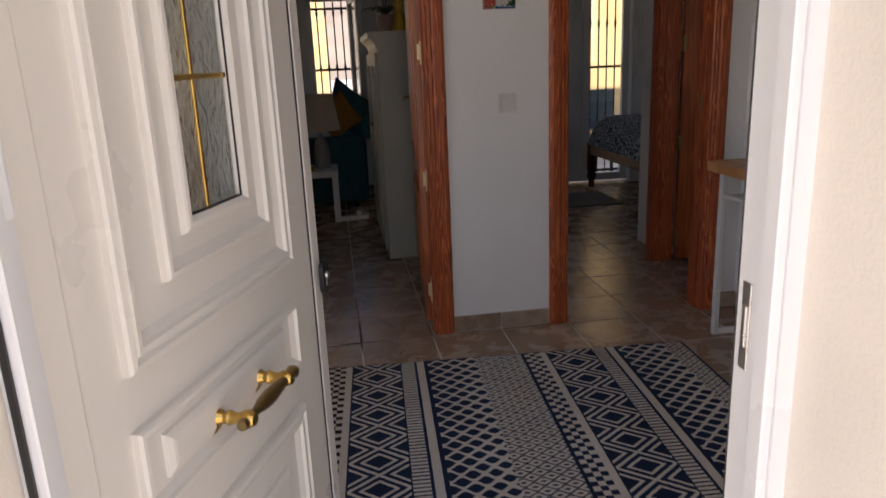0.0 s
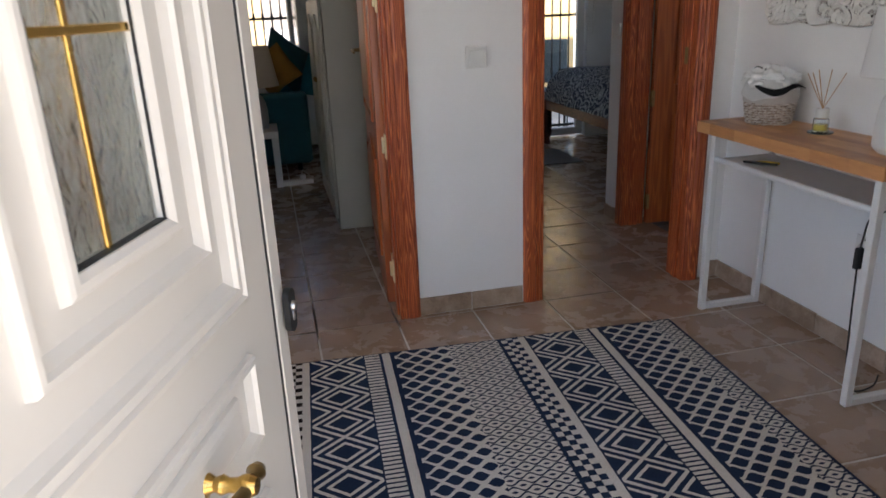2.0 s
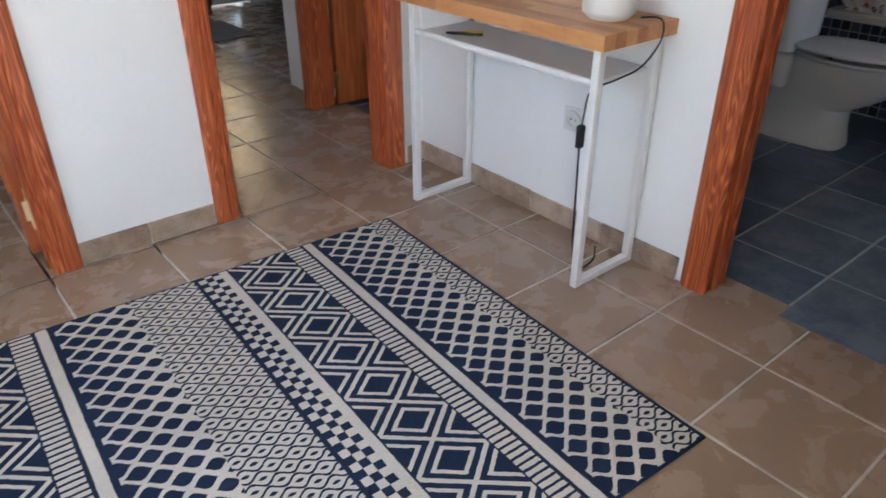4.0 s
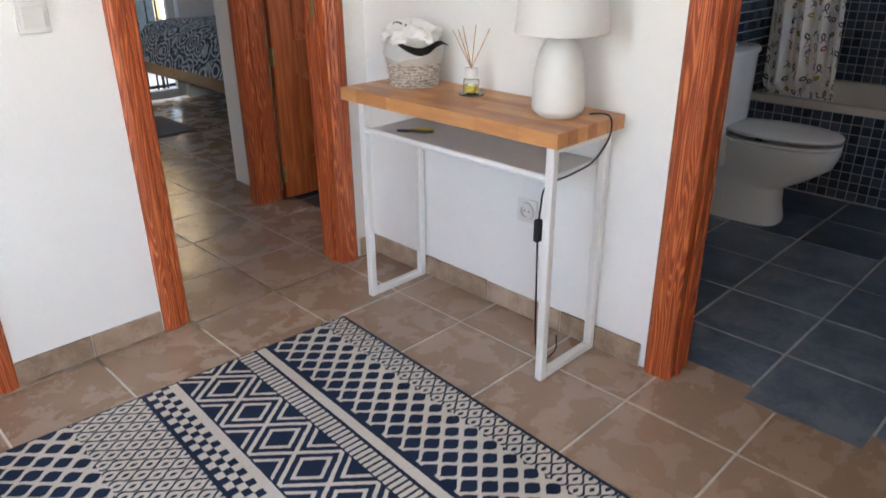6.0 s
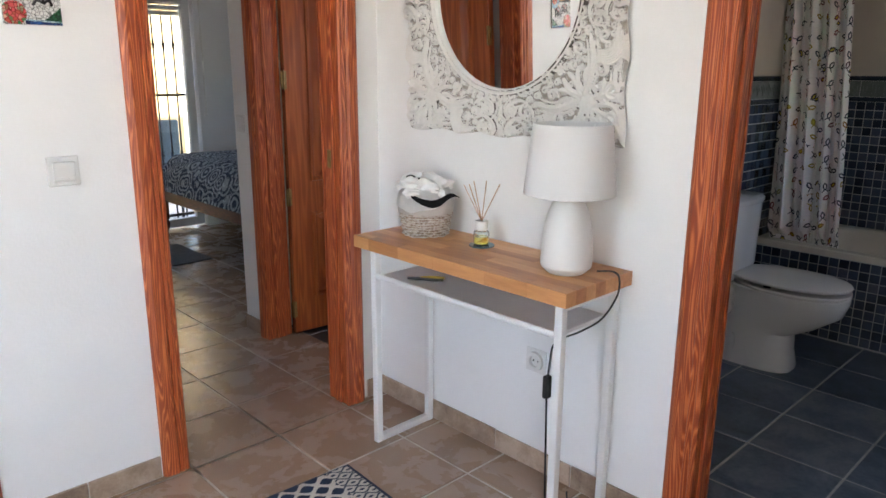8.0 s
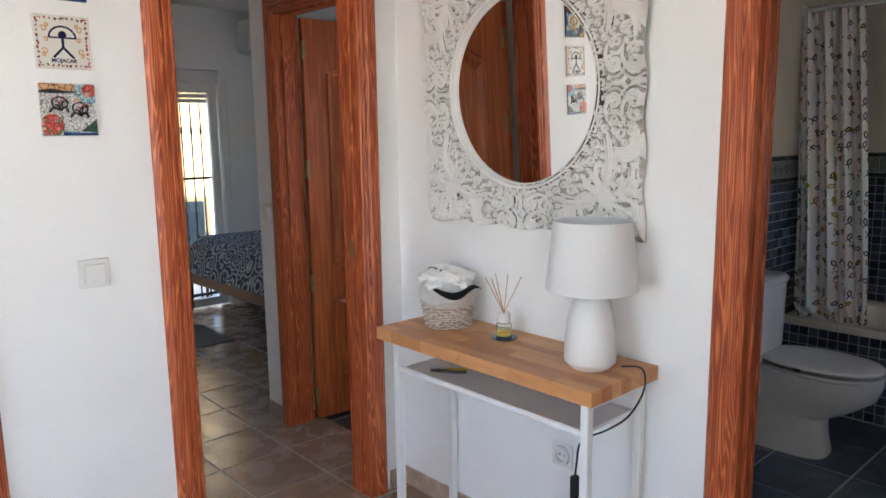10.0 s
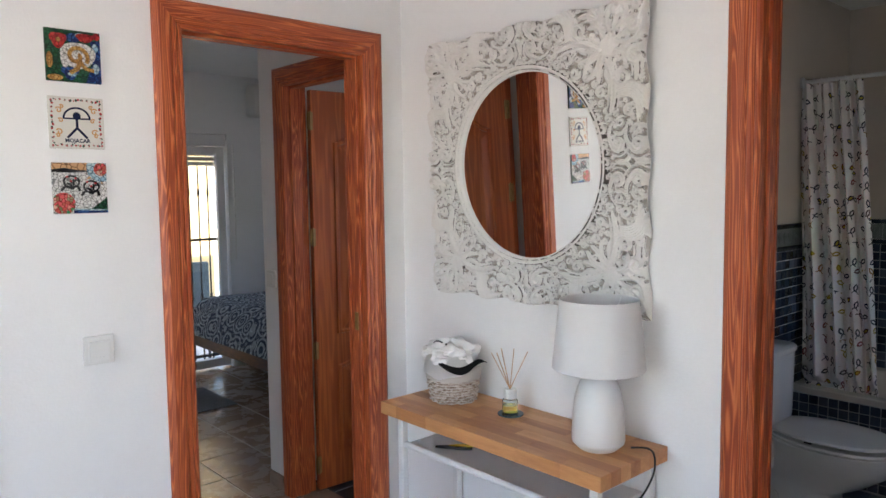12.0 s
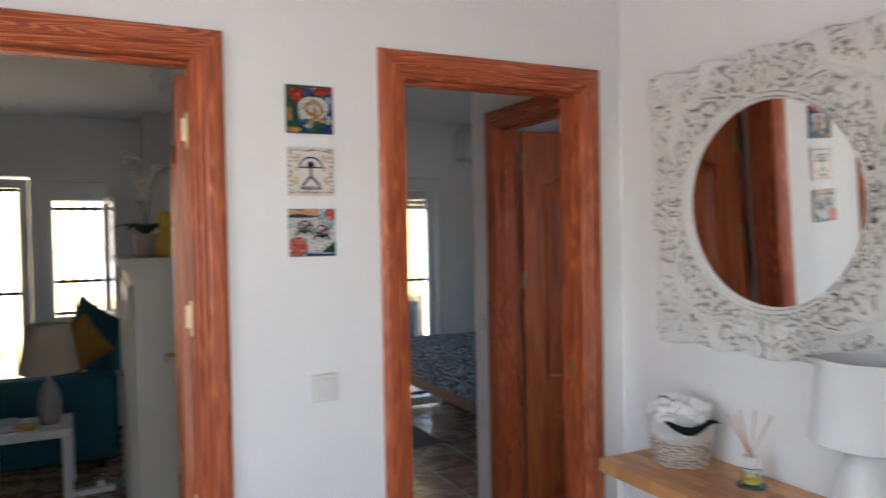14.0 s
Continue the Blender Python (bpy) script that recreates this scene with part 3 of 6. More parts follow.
for x0, x1, z0, z1 in ((0.140, 0.500, 0.783, 0.844), (0.17, 0.468, 0.24, 0.600)):
    bm = bmesh.new()
    r = ring_moulding(bm, x0, x1, z0, z1, [(0, 0), (0.002, 0.005), (0.010, 0.009), (0.016, 0.010)])
    bm.faces.new(r[-1])
    part("raised_field", bm, M["upvc"], ed)
bm = bmesh.new()
box(bm, GX0 - 0.004, GX1 + 0.004, 0.004, 0.012, GZ0 - 0.004, GZ1 + 0.004)
part("glass_pane", bm, M["door_glass"], ed, "grey rippled glass")
bm = bmesh.new()
box(bm, GX0, GX0 + 0.0025, -0.004, 0.004, GZ0, GZ1)
box(bm, GX1 - 0.005, GX1, -0.004, 0.004, GZ0, GZ1)
box(bm, GX0, GX1, -0.004, 0.004, GZ0, GZ0 + 0.002)
part("glazing_seal", bm, M["black"], ed, "black glazing seal")
for k in range(5):
    bm = bmesh.new()
    if k == 0:
        box(bm, 0.317, 0.325, 0.0005, 0.0045, GZ0, GZ1, 0.001)
    else:
        zz = 1.265 + (k - 1) * 0.172
        box(bm, GX0, GX1, 0.0, 0.0038, zz - 0.004, zz + 0.004, 0.001)
    part("glazing_bar", bm, M["brass"], ed, "thin brass glazing bar")
bm = bmesh.new()
hx0, hx1, hz, out = 0.259, 0.389, 0.805, 0.054
to_face = Euler((radians(90), 0, 0)).to_matrix().to_4x4()
for hx in (hx0, hx1):
    lathe(bm, [(0.024, 0), (0.025, 0.003), (0.020, 0.007), (0.012, 0.010), (0.008, 0.018), (0.011, 0.026), (0.008, 0.034), (0.009, 0.043), (0.012, 0.048), (0.013, 0.056), (0.009, 0.064), (0.0, 0.066)], 20,
          Matrix.Translation((hx, 0, hz)) @ to_face)
part("handle_post", bm, M["brass"], ed, "brass handle rosettes and posts", True)
bm = bmesh.new()
prof = [(0, -0.024), (0.007, -0.022), (0.009, -0.016), (0.007, -0.010), (0.009, 0.0), (0.0055, 0.014), (0.007, 0.028), (0.0105, 0.045), (0.012, 0.066), (0.0105, 0.088), (0.009, 0.105), (0.007, 0.118), (0.010, 0.133), (0.008, 0.145), (0.011, 0.153), (0.008, 0.161), (0, 0.163)]
lathe(bm, prof, 18, Matrix.Translation((hx0, -out, hz)) @ Euler((0, radians(90), 0)).to_matrix().to_4x4())
part("handle_grip", bm, M["old_brass"], ed, "turned brass grip", True)
bm = bmesh.new()
prism(bm, [(0.014 * math.cos(a) , 0.018 * (1 if math.sin(a) > 0 else -1) + 0.014 * math.sin(a)) for a in [k * math.pi / 10 + 0.01 for k in range(20)]], 0, 0.009, Matrix.Translation((LW - 0.004, -0.010, 0.877)) @ to_face)
lock = part("lock_plate", bm, M["black"], ed, "black lock escutcheon")
bm = bmesh.new()
lathe(bm, [(0.0075, 0), (0.0075, 0.004), (0.006, 0.006), (0, 0.006)], 14, Matrix.Translation((LW - 0.004, -0.018, 0.883)) @ to_face)
box(bm, LW - 0.0075, LW - 0.0005, -0.0215, -0.018, 0.861, 0.877, 0.0015)
part("lock_cylinder", bm, M["steel"], lock, "steel lock cylinder", True)
for zz in (0.35, 1.20, 1.80):
    bm = bmesh.new()
    box(bm, -0.070, -0.034, -0.022, 0.0, zz - 0.045, zz + 0.045, 0.005, seg=2)
    part("hinge", bm, M["upvc_frame"], ed, "white door hinge")

# ---- rug ----
bm = bmesh.new()
box(bm, -1.0, 1.0, -0.695, 0.695, 0.0, 0.007, 0.003, seg=2)
rug = tagged(finish("rug", bm, M["rug"]), "navy and cream woven rug with geometric stripes on tiles", "rug")
rot = Matrix.Rotation(radians(-3.2), 4, "Z")
corner = rot @ Vector((1.0, 0.695, 0))
rug.matrix_world = Matrix.Translation((1.668 - corner.x, 3.254 - corner.y, 0.001)) @ rot


# ---- console table ----
def butcher_material():
    m, b = material("oiled_oak_block", 0.42, 0, 0.5, 0.1)
    oi = S(S.tree.nodes.new("ShaderNodeObjectInfo").outputs["Random"])
    v = coords("World", (40, 5, 40))
    sh = S.tree.nodes.new("ShaderNodeVectorMath")
    sh.operation = "ADD"
    S.tree.links.new(v, sh.inputs[0])
    comb = S.tree.nodes.new("ShaderNodeCombineXYZ")
    put(comb.inputs[0], oi * 37.0)
    put(comb.inputs[1], oi * 91.0)
    S.tree.links.new(comb.outputs[0], sh.inputs[1])
    n1 = noise_tex(sh.outputs[0], 1.0, 4, 0.6, 0.4)
    n2 = noise_tex(coords("World", (300, 20, 300)), 1.0, 3)
    f = n1 * 0.55 + n2 * 0.2 + oi * 0.44 - 0.05
    put(b.inputs["Base Color"], ramp(f, (0.25, (0.72, 0.390, 0.170)), (0.5, (0.58, 0.276, 0.108)), (0.78, (0.41, 0.166, 0.062))))
    bump(b, n2, 0.08, 0.002)
    return m


M["block"] = butcher_material()
TZ = 0.792
ct = thing("console_table", "narrow console table with oak block top and white steel frame", "table")
random.seed(4)
rows = 7
wx = (2.131 - 1.812) / rows
for i in range(rows):
    y = 2.460
    first = True
    while y < 3.378:
        ln = random.uniform(0.14, 0.34) if not first else random.uniform(0.08, 0.3)
        first = False
        y1 = min(y + ln, 3.380)
        if 3.380 - y1 < 0.06:
            y1 = 3.380
        bm = bmesh.new()
        box(bm, 1.812 + i * wx + 0.0001, 1.812 + (i + 1) * wx - 0.0001, y + 0.0001, y1 - 0.0001, TZ - 0.042, TZ, 0.0006)
        part("top_stave", bm, M["block"], ct)
        y = y1
tb = 0.026
for y in (2.492, 3.300):
    for x in (1.842, 2.098):
        bm = bmesh.new()
        box(bm, x, x + tb, y, y + tb, 0.0, TZ - 0.042, 0.0025)
        part("leg", bm, M["white_metal"], ct)
    bm = bmesh.new()
    box(bm, 1.842 + tb, 2.098, y, y + tb, 0.001, tb, 0.0025)
    part("foot_rail", bm, M["white_metal"], ct)
    bm = bmesh.new()
    box(bm, 1.842 + tb, 2.098, y, y + tb, TZ - 0.068, TZ - 0.043, 0.002)
    part("top_rail", bm, M["white_metal"], ct)
bm = bmesh.new()
box(bm, 1.868, 2.098, 2.518, 3.300, 0.640, 0.652, 0.002)
tube(bm, [(1.856, 2.5185, 0.649), (1.856, 3.2995, 0.649)], 0.0115, 12)
part("shelf", bm, M["white_metal"], ct, "white steel shelf with rolled front edge", True)


# ---- carved mirror ----
MY, MZ = 2.970, 1.598
MX = XR - 0.002


def frame_pt(u, v, out):
    """u to the near side, v up, out from the wall."""
    return Vector((MX - out, MY - u, MZ + v))


def spiral(cu, cv, r, start, turns, sense, n=26):
    out = []
    for i in range(n):
        t = i / (n - 1)
        a = start + sense * turns * 2 * math.pi * t
        rr = r * (1 - 0.80 * t)
        out.append((cu + rr * math.cos(a), cv + rr * math.sin(a)))
    return out


def arc(p, q, bend, n=12):
    du, dv = q[0] - p[0], q[1] - p[1]
    return [(p[0] + du * t - dv * bend * math.sin(math.pi * t), p[1] + dv * t + du * bend * math.sin(math.pi * t)) for t in [i / (n - 1) for i in range(n)]]


def curl(p, c, r, turns, sense, n=30):
    """A stalk from p that winds into a volute about c."""
    a0 = math.atan2(p[1] - c[1], p[0] - c[0])
    d0 = math.hypot(p[0] - c[0], p[1] - c[1])
    out = []
    for i in range(n):
        t = i / (n - 1)
        a = a0 + sense * turns * 2 * math.pi * t
        rr = d0 + (r - d0) * math.sin(math.pi / 2 * t / 0.16) if t < 0.16 else r * (1 - 0.85 * (t - 0.16) / 0.84)
        out.append((c[0] + rr * math.cos(a), c[1] + rr * math.sin(a)))
    return out


def strokes_corner():
    """Leafwork from the middle of the top side to a corner, (about the diagonal, about the middle)."""
    s, t = [], []
    # middle of a side: a small leaf, an inner and an outer volute, a leaf fan
    t.append((arc((0.004, 0.352), (0.016, 0.400), 0.25), 0.0050, 0.0065, 0.015))
    t.append((arc((0.006, 0.470), (0.012, 0.412), -0.2), 0.0060, 0.0050, 0.015))
    t.append((curl((0.122, 0.352), (0.052, 0.364), 0.021, 1.75, -1, 36), 0.0078, 0.0056, 0.021))
    t.append((curl((0.118, 0.398), (0.050, 0.430), 0.024, 1.75, -1, 36), 0.0088, 0.0060, 0.023))
    t.append((arc((0.112, 0.462), (0.040, 0.470), 0.10), 0.0075, 0.0060, 0.013))
    for k in range(7):
        f = k / 6
        t.append((arc((0.212 - 0.030 * f, 0.352 + 0.004 * f), (0.172 - 0.062 * f, 0.474 - 0.046 * f), -0.22 - 0.16 * f), 0.0040, 0.0064, 0.020 - 0.002 * f))
    # long stem beside the ring, outer bow with its volute
    t.append((arc((0.140, 0.338), (0.306, 0.322), 0.13, 18), 0.0075, 0.0105, 0.020))
    s.append((curl((0.190, 0.462), (0.290, 0.424), 0.030, 1.55, -1, 38), 0.0090, 0.0062, 0.023))
    s.append((arc((0.184, 0.440), (0.266, 0.466), 0.18), 0.0080, 0.0075, 0.018))
    s.append((curl((0.302, 0.342), (0.238, 0.384), 0.024, 1.35, -1, 32), 0.0082, 0.0062, 0.021))
    s.append((arc((0.226, 0.424), (0.312, 0.352), 0.32, 16), 0.0068, 0.0085, 0.019))
    s.append((arc((0.262, 0.388), (0.318, 0.356), 0.25), 0.0062, 0.0070, 0.018))
    # inner leaves towards the ring, knot, corner hook and corner fan
    s.append((arc((0.312, 0.308), (0.246, 0.262), -0.15), 0.0095, 0.0060, 0.017))
    s.append((arc((0.300, 0.318), (0.228, 0.298), 0.10), 0.0080, 0.0060, 0.016))
    s.append((curl((0.340, 0.372), (0.372, 0.420), 0.026, 1.6, 1, 34), 0.0085, 0.0060, 0.023))
    s.append((arc((0.322, 0.372), (0.338, 0.464), 0.30), 0.0070, 0.0085, 0.019))
    s.append((arc((0.340, 0.470), (0.420, 0.446), -0.28), 0.0080, 0.0062, 0.019))
    s.append((arc((0.352, 0.340), (0.452, 0.418), -0.38), 0.0065, 0.0090, 0.021))
    s.append((arc((0.356, 0.350), (0.466, 0.458), -0.20), 0.0065, 0.0100, 0.022))
    # fillers between the scrolls
    s.append((arc((0.196, 0.400), (0.222, 0.440), 0.2), 0.0070, 0.0050, 0.012))
    s.append((arc((0.222, 0.340), (0.280, 0.330), -0.2), 0.0070, 0.0060, 0.012))
    s.append((arc((0.290, 0.372), (0.322, 0.404), 0.3), 0.0070, 0.0050, 0.013))
    s.append((arc((0.392, 0.398), (0.418, 0.376), 0.2), 0.0070, 0.0050, 0.012))
    t.append((arc((0.086, 0.346), (0.100, 0.388), 0.3), 0.0060, 0.0050, 0.012))
    t.append((arc((0.084, 0.400), (0.092, 0.452), -0.3), 0.0060, 0.0050, 0.012))
    return [(q, True) for q in s] + [(q, False) for q in t]


mir = thing("wall_mirror", "round mirror in a square carved white distressed wooden frame", "mirror")


def carved_relief():
    """The frame's carving as one relief: scrolls, volutes and ribbed leaves raised from a round opening to a scalloped edge."""
    NT, NS = 1480, 84
    th = np.arange(NT) * 2 * np.pi / NT
    c, s_ = np.cos(th), np.sin(th)
    big = np.maximum(np.abs(c), np.abs(s_))
    p = np.minimum(np.abs(c), np.abs(s_)) / big
    edge = 0.450 / big * (1 + 0.013 * np.cos(p * 4.6 * np.pi) + 0.012 * np.clip((p - 0.86) / 0.14, 0, 1) ** 2)
    t = np.linspace(0, 1, NS)
    rad = 0.319 + (edge[:, None] - 0.319) * t[None, :]
    U, V = rad * c[:, None], rad * s_[:, None]
    top = np.full(U.shape, 0.0045) + 0.0015 * np.sin(U * 61) * np.cos(V * 57)
    # 2.0 marks bare ground, which the material darkens as shade in the recesses.
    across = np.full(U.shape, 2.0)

    def stroke(pts, w0, w1, hgt, ribs):
        q = np.array(pts)
        n = len(q)
        f = np.linspace(0, n - 1, max(26, n * 3))
        x, y = np.interp(f, np.arange(n), q[:, 0]), np.interp(f, np.arange(n), q[:, 1])
        k = f / (n - 1)
        w = (w0 + (w1 - w0) * k) * np.minimum(1, np.minimum(0.45 + 4 * k, 0.40 + 6 * (1 - k)))
        lift = hgt * (0.74 + 0.26 * np.sin(np.pi * k))
        m = np.where((U > x.min() - w0 - w1) & (U < x.max() + w0 + w1) & (V > y.min() - w0 - w1) & (V < y.max() + w0 + w1))
        if not len(m[0]):
            return
        d = np.hypot(U[m][:, None] - x[None, :], V[m][:, None] - y[None, :]) / w[None, :]
        near = d.argmin(1)
        dn = d[np.arange(len(near)), near]
        body = np.sqrt(np.clip(1 - dn ** 2, 0, 1)) ** 0.9
        if ribs:
            body = body * (1 - 0.30 * np.exp(-((dn - 0.5) / 0.13) ** 2))
        z = 0.0045 + lift[near] * body
        over = (dn < 1) & (z > top[m])
        idx = (m[0][over], m[1][over])
        top[idx] = z[over]
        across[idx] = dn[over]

    def beside(pts, off):
        """A lower rib that runs along a stroke, on the frame's breadth and short of the volute's eye."""
        line, n = [], len(pts)
        for k in range(int(n * 0.08), int(n * (0.50 if n > 30 else 0.92))):
            a, b = pts[max(0, k - 1)], pts[min(n - 1, k + 1)]
            du, dv = b[0] - a[0], b[1] - a[1]
            l = math.hypot(du, dv) or 1e-6
            u, v = pts[k][0] - dv / l * off, pts[k][1] + du / l * off
            if math.hypot(u, v) > 0.338 and max(abs(u), abs(v)) < 0.462:
                line.append((u, v))
        return line if len(line) > 5 else None

    for q in range(4):
        ca, sa = round(math.cos(q * math.pi / 2)), round(math.sin(q * math.pi / 2))
        turn = lambda u, v: (u * ca - v * sa, u * sa + v * ca)
        for (pts, w0, w1, hgt), diagonal in strokes_corner():
            for flip in (False, True):
                pp = [((v, u) if flip else (u, v)) if diagonal else ((-u if flip else u), v) for u, v in pts]
                leafy = w0 < 0.0045
                k0, k1 = (1.02, 0.95) if leafy else (1.30, 1.05 if len(pts) > 30 else 1.45)
                main = [turn(*a) for a in pp]
                stroke(main, w0 * k0, w1 * k1, hgt + 0.010, 0 if leafy else 1)
                if not leafy and len(pts) > 15:
                    for off, low in ((2.25, 0.72), (-2.25, 0.72)):
                        line = beside(main, off * w0)
                        if line:
                            stroke(line, w0 * 0.60, w1 * 0.50, (hgt + 0.010) * low, 0)
        for r, cu, cv, hh in ((0.024, 0.334, 0.334, 0.020), (0.016, 0.290, 0.404, 0.018), (0.016, 0.404, 0.290, 0.018), (0.013, 0.366, 0.419, 0.022), (0.013, 0.419, 0.366, 0.022)):
            u, v = turn(cu, cv)
            stroke([(u - 0.002, v), (u + 0.002, v)], r * 1.6, r * 1.6, hh, 0)
    # small volutes in the gaps between the larger scrolls, widest gaps first
    for least, most in ((0.0125, 0.023), (0.0090, 0.015)):
        bare = across > 1.5
        full = np.stack([U[~bare], V[~bare]], 1)[::9]
        rim = np.stack([U[::3, -1], V[::3, -1]], 1)
        full = np.concatenate([full, rim])
        gaps = np.stack([U[bare], V[bare]], 1)[::23]
        room = np.array([np.hypot(full[:, 0] - g[0], full[:, 1] - g[1]).min() for g in gaps])
        taken = []
        for k in np.argsort(-room):
            if room[k] < least * 0.72:
                break
            u, v = gaps[k]
            r = min(room[k] * 1.25, most)
            if all(math.hypot(u - a, v - b) > (r + c_) * 0.92 for a, b, c_ in taken):
                taken.append((u, v, r))
                way = 1 if u * v * (abs(u) - abs(v)) > 0 else -1
                stroke(spiral(u, v, r * 0.80, math.atan2(v, u) + 0.6 * way, 1.35, way, 22), r * 0.30, r * 0.26, 0.012 + 0.5 * r, 0)
    fade = np.clip((1 - t) * NS / 2.5, 0, 1)[None, :]
    out = 0.004 + (top - 0.004) * (0.35 + 0.65 * fade)
    n = NT * NS
    co = np.zeros((NT, NS + 1, 3))
    co[:, :NS, 0], co[:, :NS, 1], co[:, :NS, 2] = MX - out, MY - U, MZ + V
    co[:, NS] = co[:, NS - 1]
    co[:, NS, 0] = MX
    i = np.arange(NT)[:, None]
    j = np.arange(NS)[None, :]
    at = lambda a, b: ((a % NT) * (NS + 1) + b)
    quads = np.stack([at(i, j), at(i, j + 1), at(i + 1, j + 1), at(i + 1, j)], -1).reshape(-1, 4)
    me = bpy.data.meshes.new("carved_frame")
    me.from_pydata(co.reshape(-1, 3).tolist(), [], quads.tolist())
    lay = me.uv_layers.new(name="UVMap")
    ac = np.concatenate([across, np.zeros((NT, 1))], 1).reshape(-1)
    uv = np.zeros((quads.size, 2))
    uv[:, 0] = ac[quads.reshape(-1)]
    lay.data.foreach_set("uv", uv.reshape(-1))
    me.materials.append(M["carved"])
    me.shade_smooth()
    ob = new("carved_frame", me)
    ob.parent = mir
    tagged(ob, "carved white frame of scrolls and ribbed leaves, edges worn, shade painted between")


carved_relief()
bm = bmesh.new()
uvl = bm.loops.layers.uv.new("UVMap")
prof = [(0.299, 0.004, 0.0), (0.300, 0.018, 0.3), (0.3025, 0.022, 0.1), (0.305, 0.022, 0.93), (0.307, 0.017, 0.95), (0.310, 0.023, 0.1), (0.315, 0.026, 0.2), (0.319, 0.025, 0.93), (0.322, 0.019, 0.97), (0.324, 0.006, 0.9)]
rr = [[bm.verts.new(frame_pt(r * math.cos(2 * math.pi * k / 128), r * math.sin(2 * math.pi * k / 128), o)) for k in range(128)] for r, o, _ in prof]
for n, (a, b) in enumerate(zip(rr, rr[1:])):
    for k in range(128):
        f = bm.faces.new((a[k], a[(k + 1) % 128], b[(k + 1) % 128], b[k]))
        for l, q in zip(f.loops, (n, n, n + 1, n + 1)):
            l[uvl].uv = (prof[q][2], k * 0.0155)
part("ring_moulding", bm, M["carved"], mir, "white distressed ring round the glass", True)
bm = bmesh.new()
lathe(bm, [(0, 0.0), (0.303, 0.0), (0.303, 0.007), (0, 0.007)], 96, Matrix(((0, 0, -1, MX), (-1, 0, 0, MY), (0, 1, 0, MZ), (0, 0, 0, 1))))
part("mirror_glass", bm, M["mirror"], mir, "clear silvered glass")
foot = Matrix.Translation((MX, 0, MZ - 0.46))
mir.matrix_world = foot @ Matrix.Rotation(radians(-2.1), 4, "Y") @ foot.inverted()      # its top hangs forward


# ---- picture tiles on the far wall ----
def mosaic_tile_material(name, seed, cells, palette):
    """A glazed tile with a crackle of small coloured fragments."""
    m, b = material(name, 0.2)
    v = coords("Object")
    vo = S.tree.nodes.new("ShaderNodeTexVoronoi")
    vo.inputs["Scale"].default_value = cells
    S.tree.links.new(v, vo.inputs["Vector"])
    ve = S.tree.nodes.new("ShaderNodeTexVoronoi")
    ve.feature = "DISTANCE_TO_EDGE"
    ve.inputs["Scale"].default_value = cells
    S.tree.links.new(v, ve.inputs["Vector"])
    sep = S.tree.nodes.new("ShaderNodeSeparateColor")
    S.tree.links.new(vo.outputs["Color"], sep.inputs[0])
    pick = S(sep.outputs[0])
    col = ramp(pick, *[(i / len(palette), c) for i, c in enumerate(palette)])
    edge = S(ve.outputs["Distance"]).gt(0.07)
    put(b.inputs["Base Color"], mixc(edge, tuple(c * 0.35 for c in palette[0]), col))
    bump(b, edge, 0.2, 0.001)
    return m


GREEN = mosaic_tile_material("green_mosaic", 1, 110, ((0.015, 0.08, 0.03), (0.02, 0.11, 0.05), (0.012, 0.05, 0.03)))
BLUE = mosaic_tile_material("blue_mosaic", 2, 100, ((0.01, 0.03, 0.16), (0.03, 0.10, 0.30), (0.012, 0.02, 0.10)))
PALE = mosaic_tile_material("pale_blue_mosaic", 2, 100, ((0.25, 0.42, 0.55), (0.35, 0.55, 0.66), (0.45, 0.58, 0.62)))
WHITE = mosaic_tile_material("white_mosaic", 3, 110, ((0.62, 0.61, 0.58), (0.72, 0.71, 0.68), (0.66, 0.66, 0.64)))
OCHRE = mosaic_tile_material("ochre_mosaic", 4, 120, ((0.42, 0.22, 0.05), (0.55, 0.33, 0.10), (0.36, 0.18, 0.05)))
REDM = mosaic_tile_material("red_mosaic", 5, 110, ((0.42, 0.02, 0.02), (0.52, 0.05, 0.04), (0.30, 0.015, 0.02)))
MIXM = mosaic_tile_material("red_and_green_mosaic", 6, 110, ((0.62, 0.06, 0.06), (0.04, 0.20, 0.08), (0.72, 0.40, 0.30), (0.66, 0.10, 0.10)))
PEACH = mosaic_tile_material("peach_glaze", 7, 60, ((0.60, 0.34, 0.17), (0.64, 0.38, 0.20)))
INK = plain("navy_glaze", (0.010, 0.014, 0.05), 0.25, vary=0.1)
BLK = plain("black_glaze", (0.010, 0.010, 0.014), 0.25, vary=0.1)
CLAY = plain("cream_glaze", (0.72, 0.69, 0.63), 0.2, vary=0.04, scale=20)
ORANGE = plain("orange_glaze", (0.60, 0.30, 0.10), 0.25, vary=0.1)
REDG = plain("red_glaze", (0.42, 0.03, 0.04), 0.25, vary=0.1)


def blob(cx, cy, rx, ry, n=22, wob=0.0, rot=0.0, ph=0.0):
    pts = []
    for i in range(n):
        a = 2 * math.pi * i / n
        k = 1 + wob * math.sin(3 * a + ph)
        x, y = rx * k * math.cos(a), ry * k * math.sin(a)
        pts.append((cx + x * math.cos(rot) - y * math.sin(rot), cy + x * math.sin(rot) + y * math.cos(rot)))
    return pts


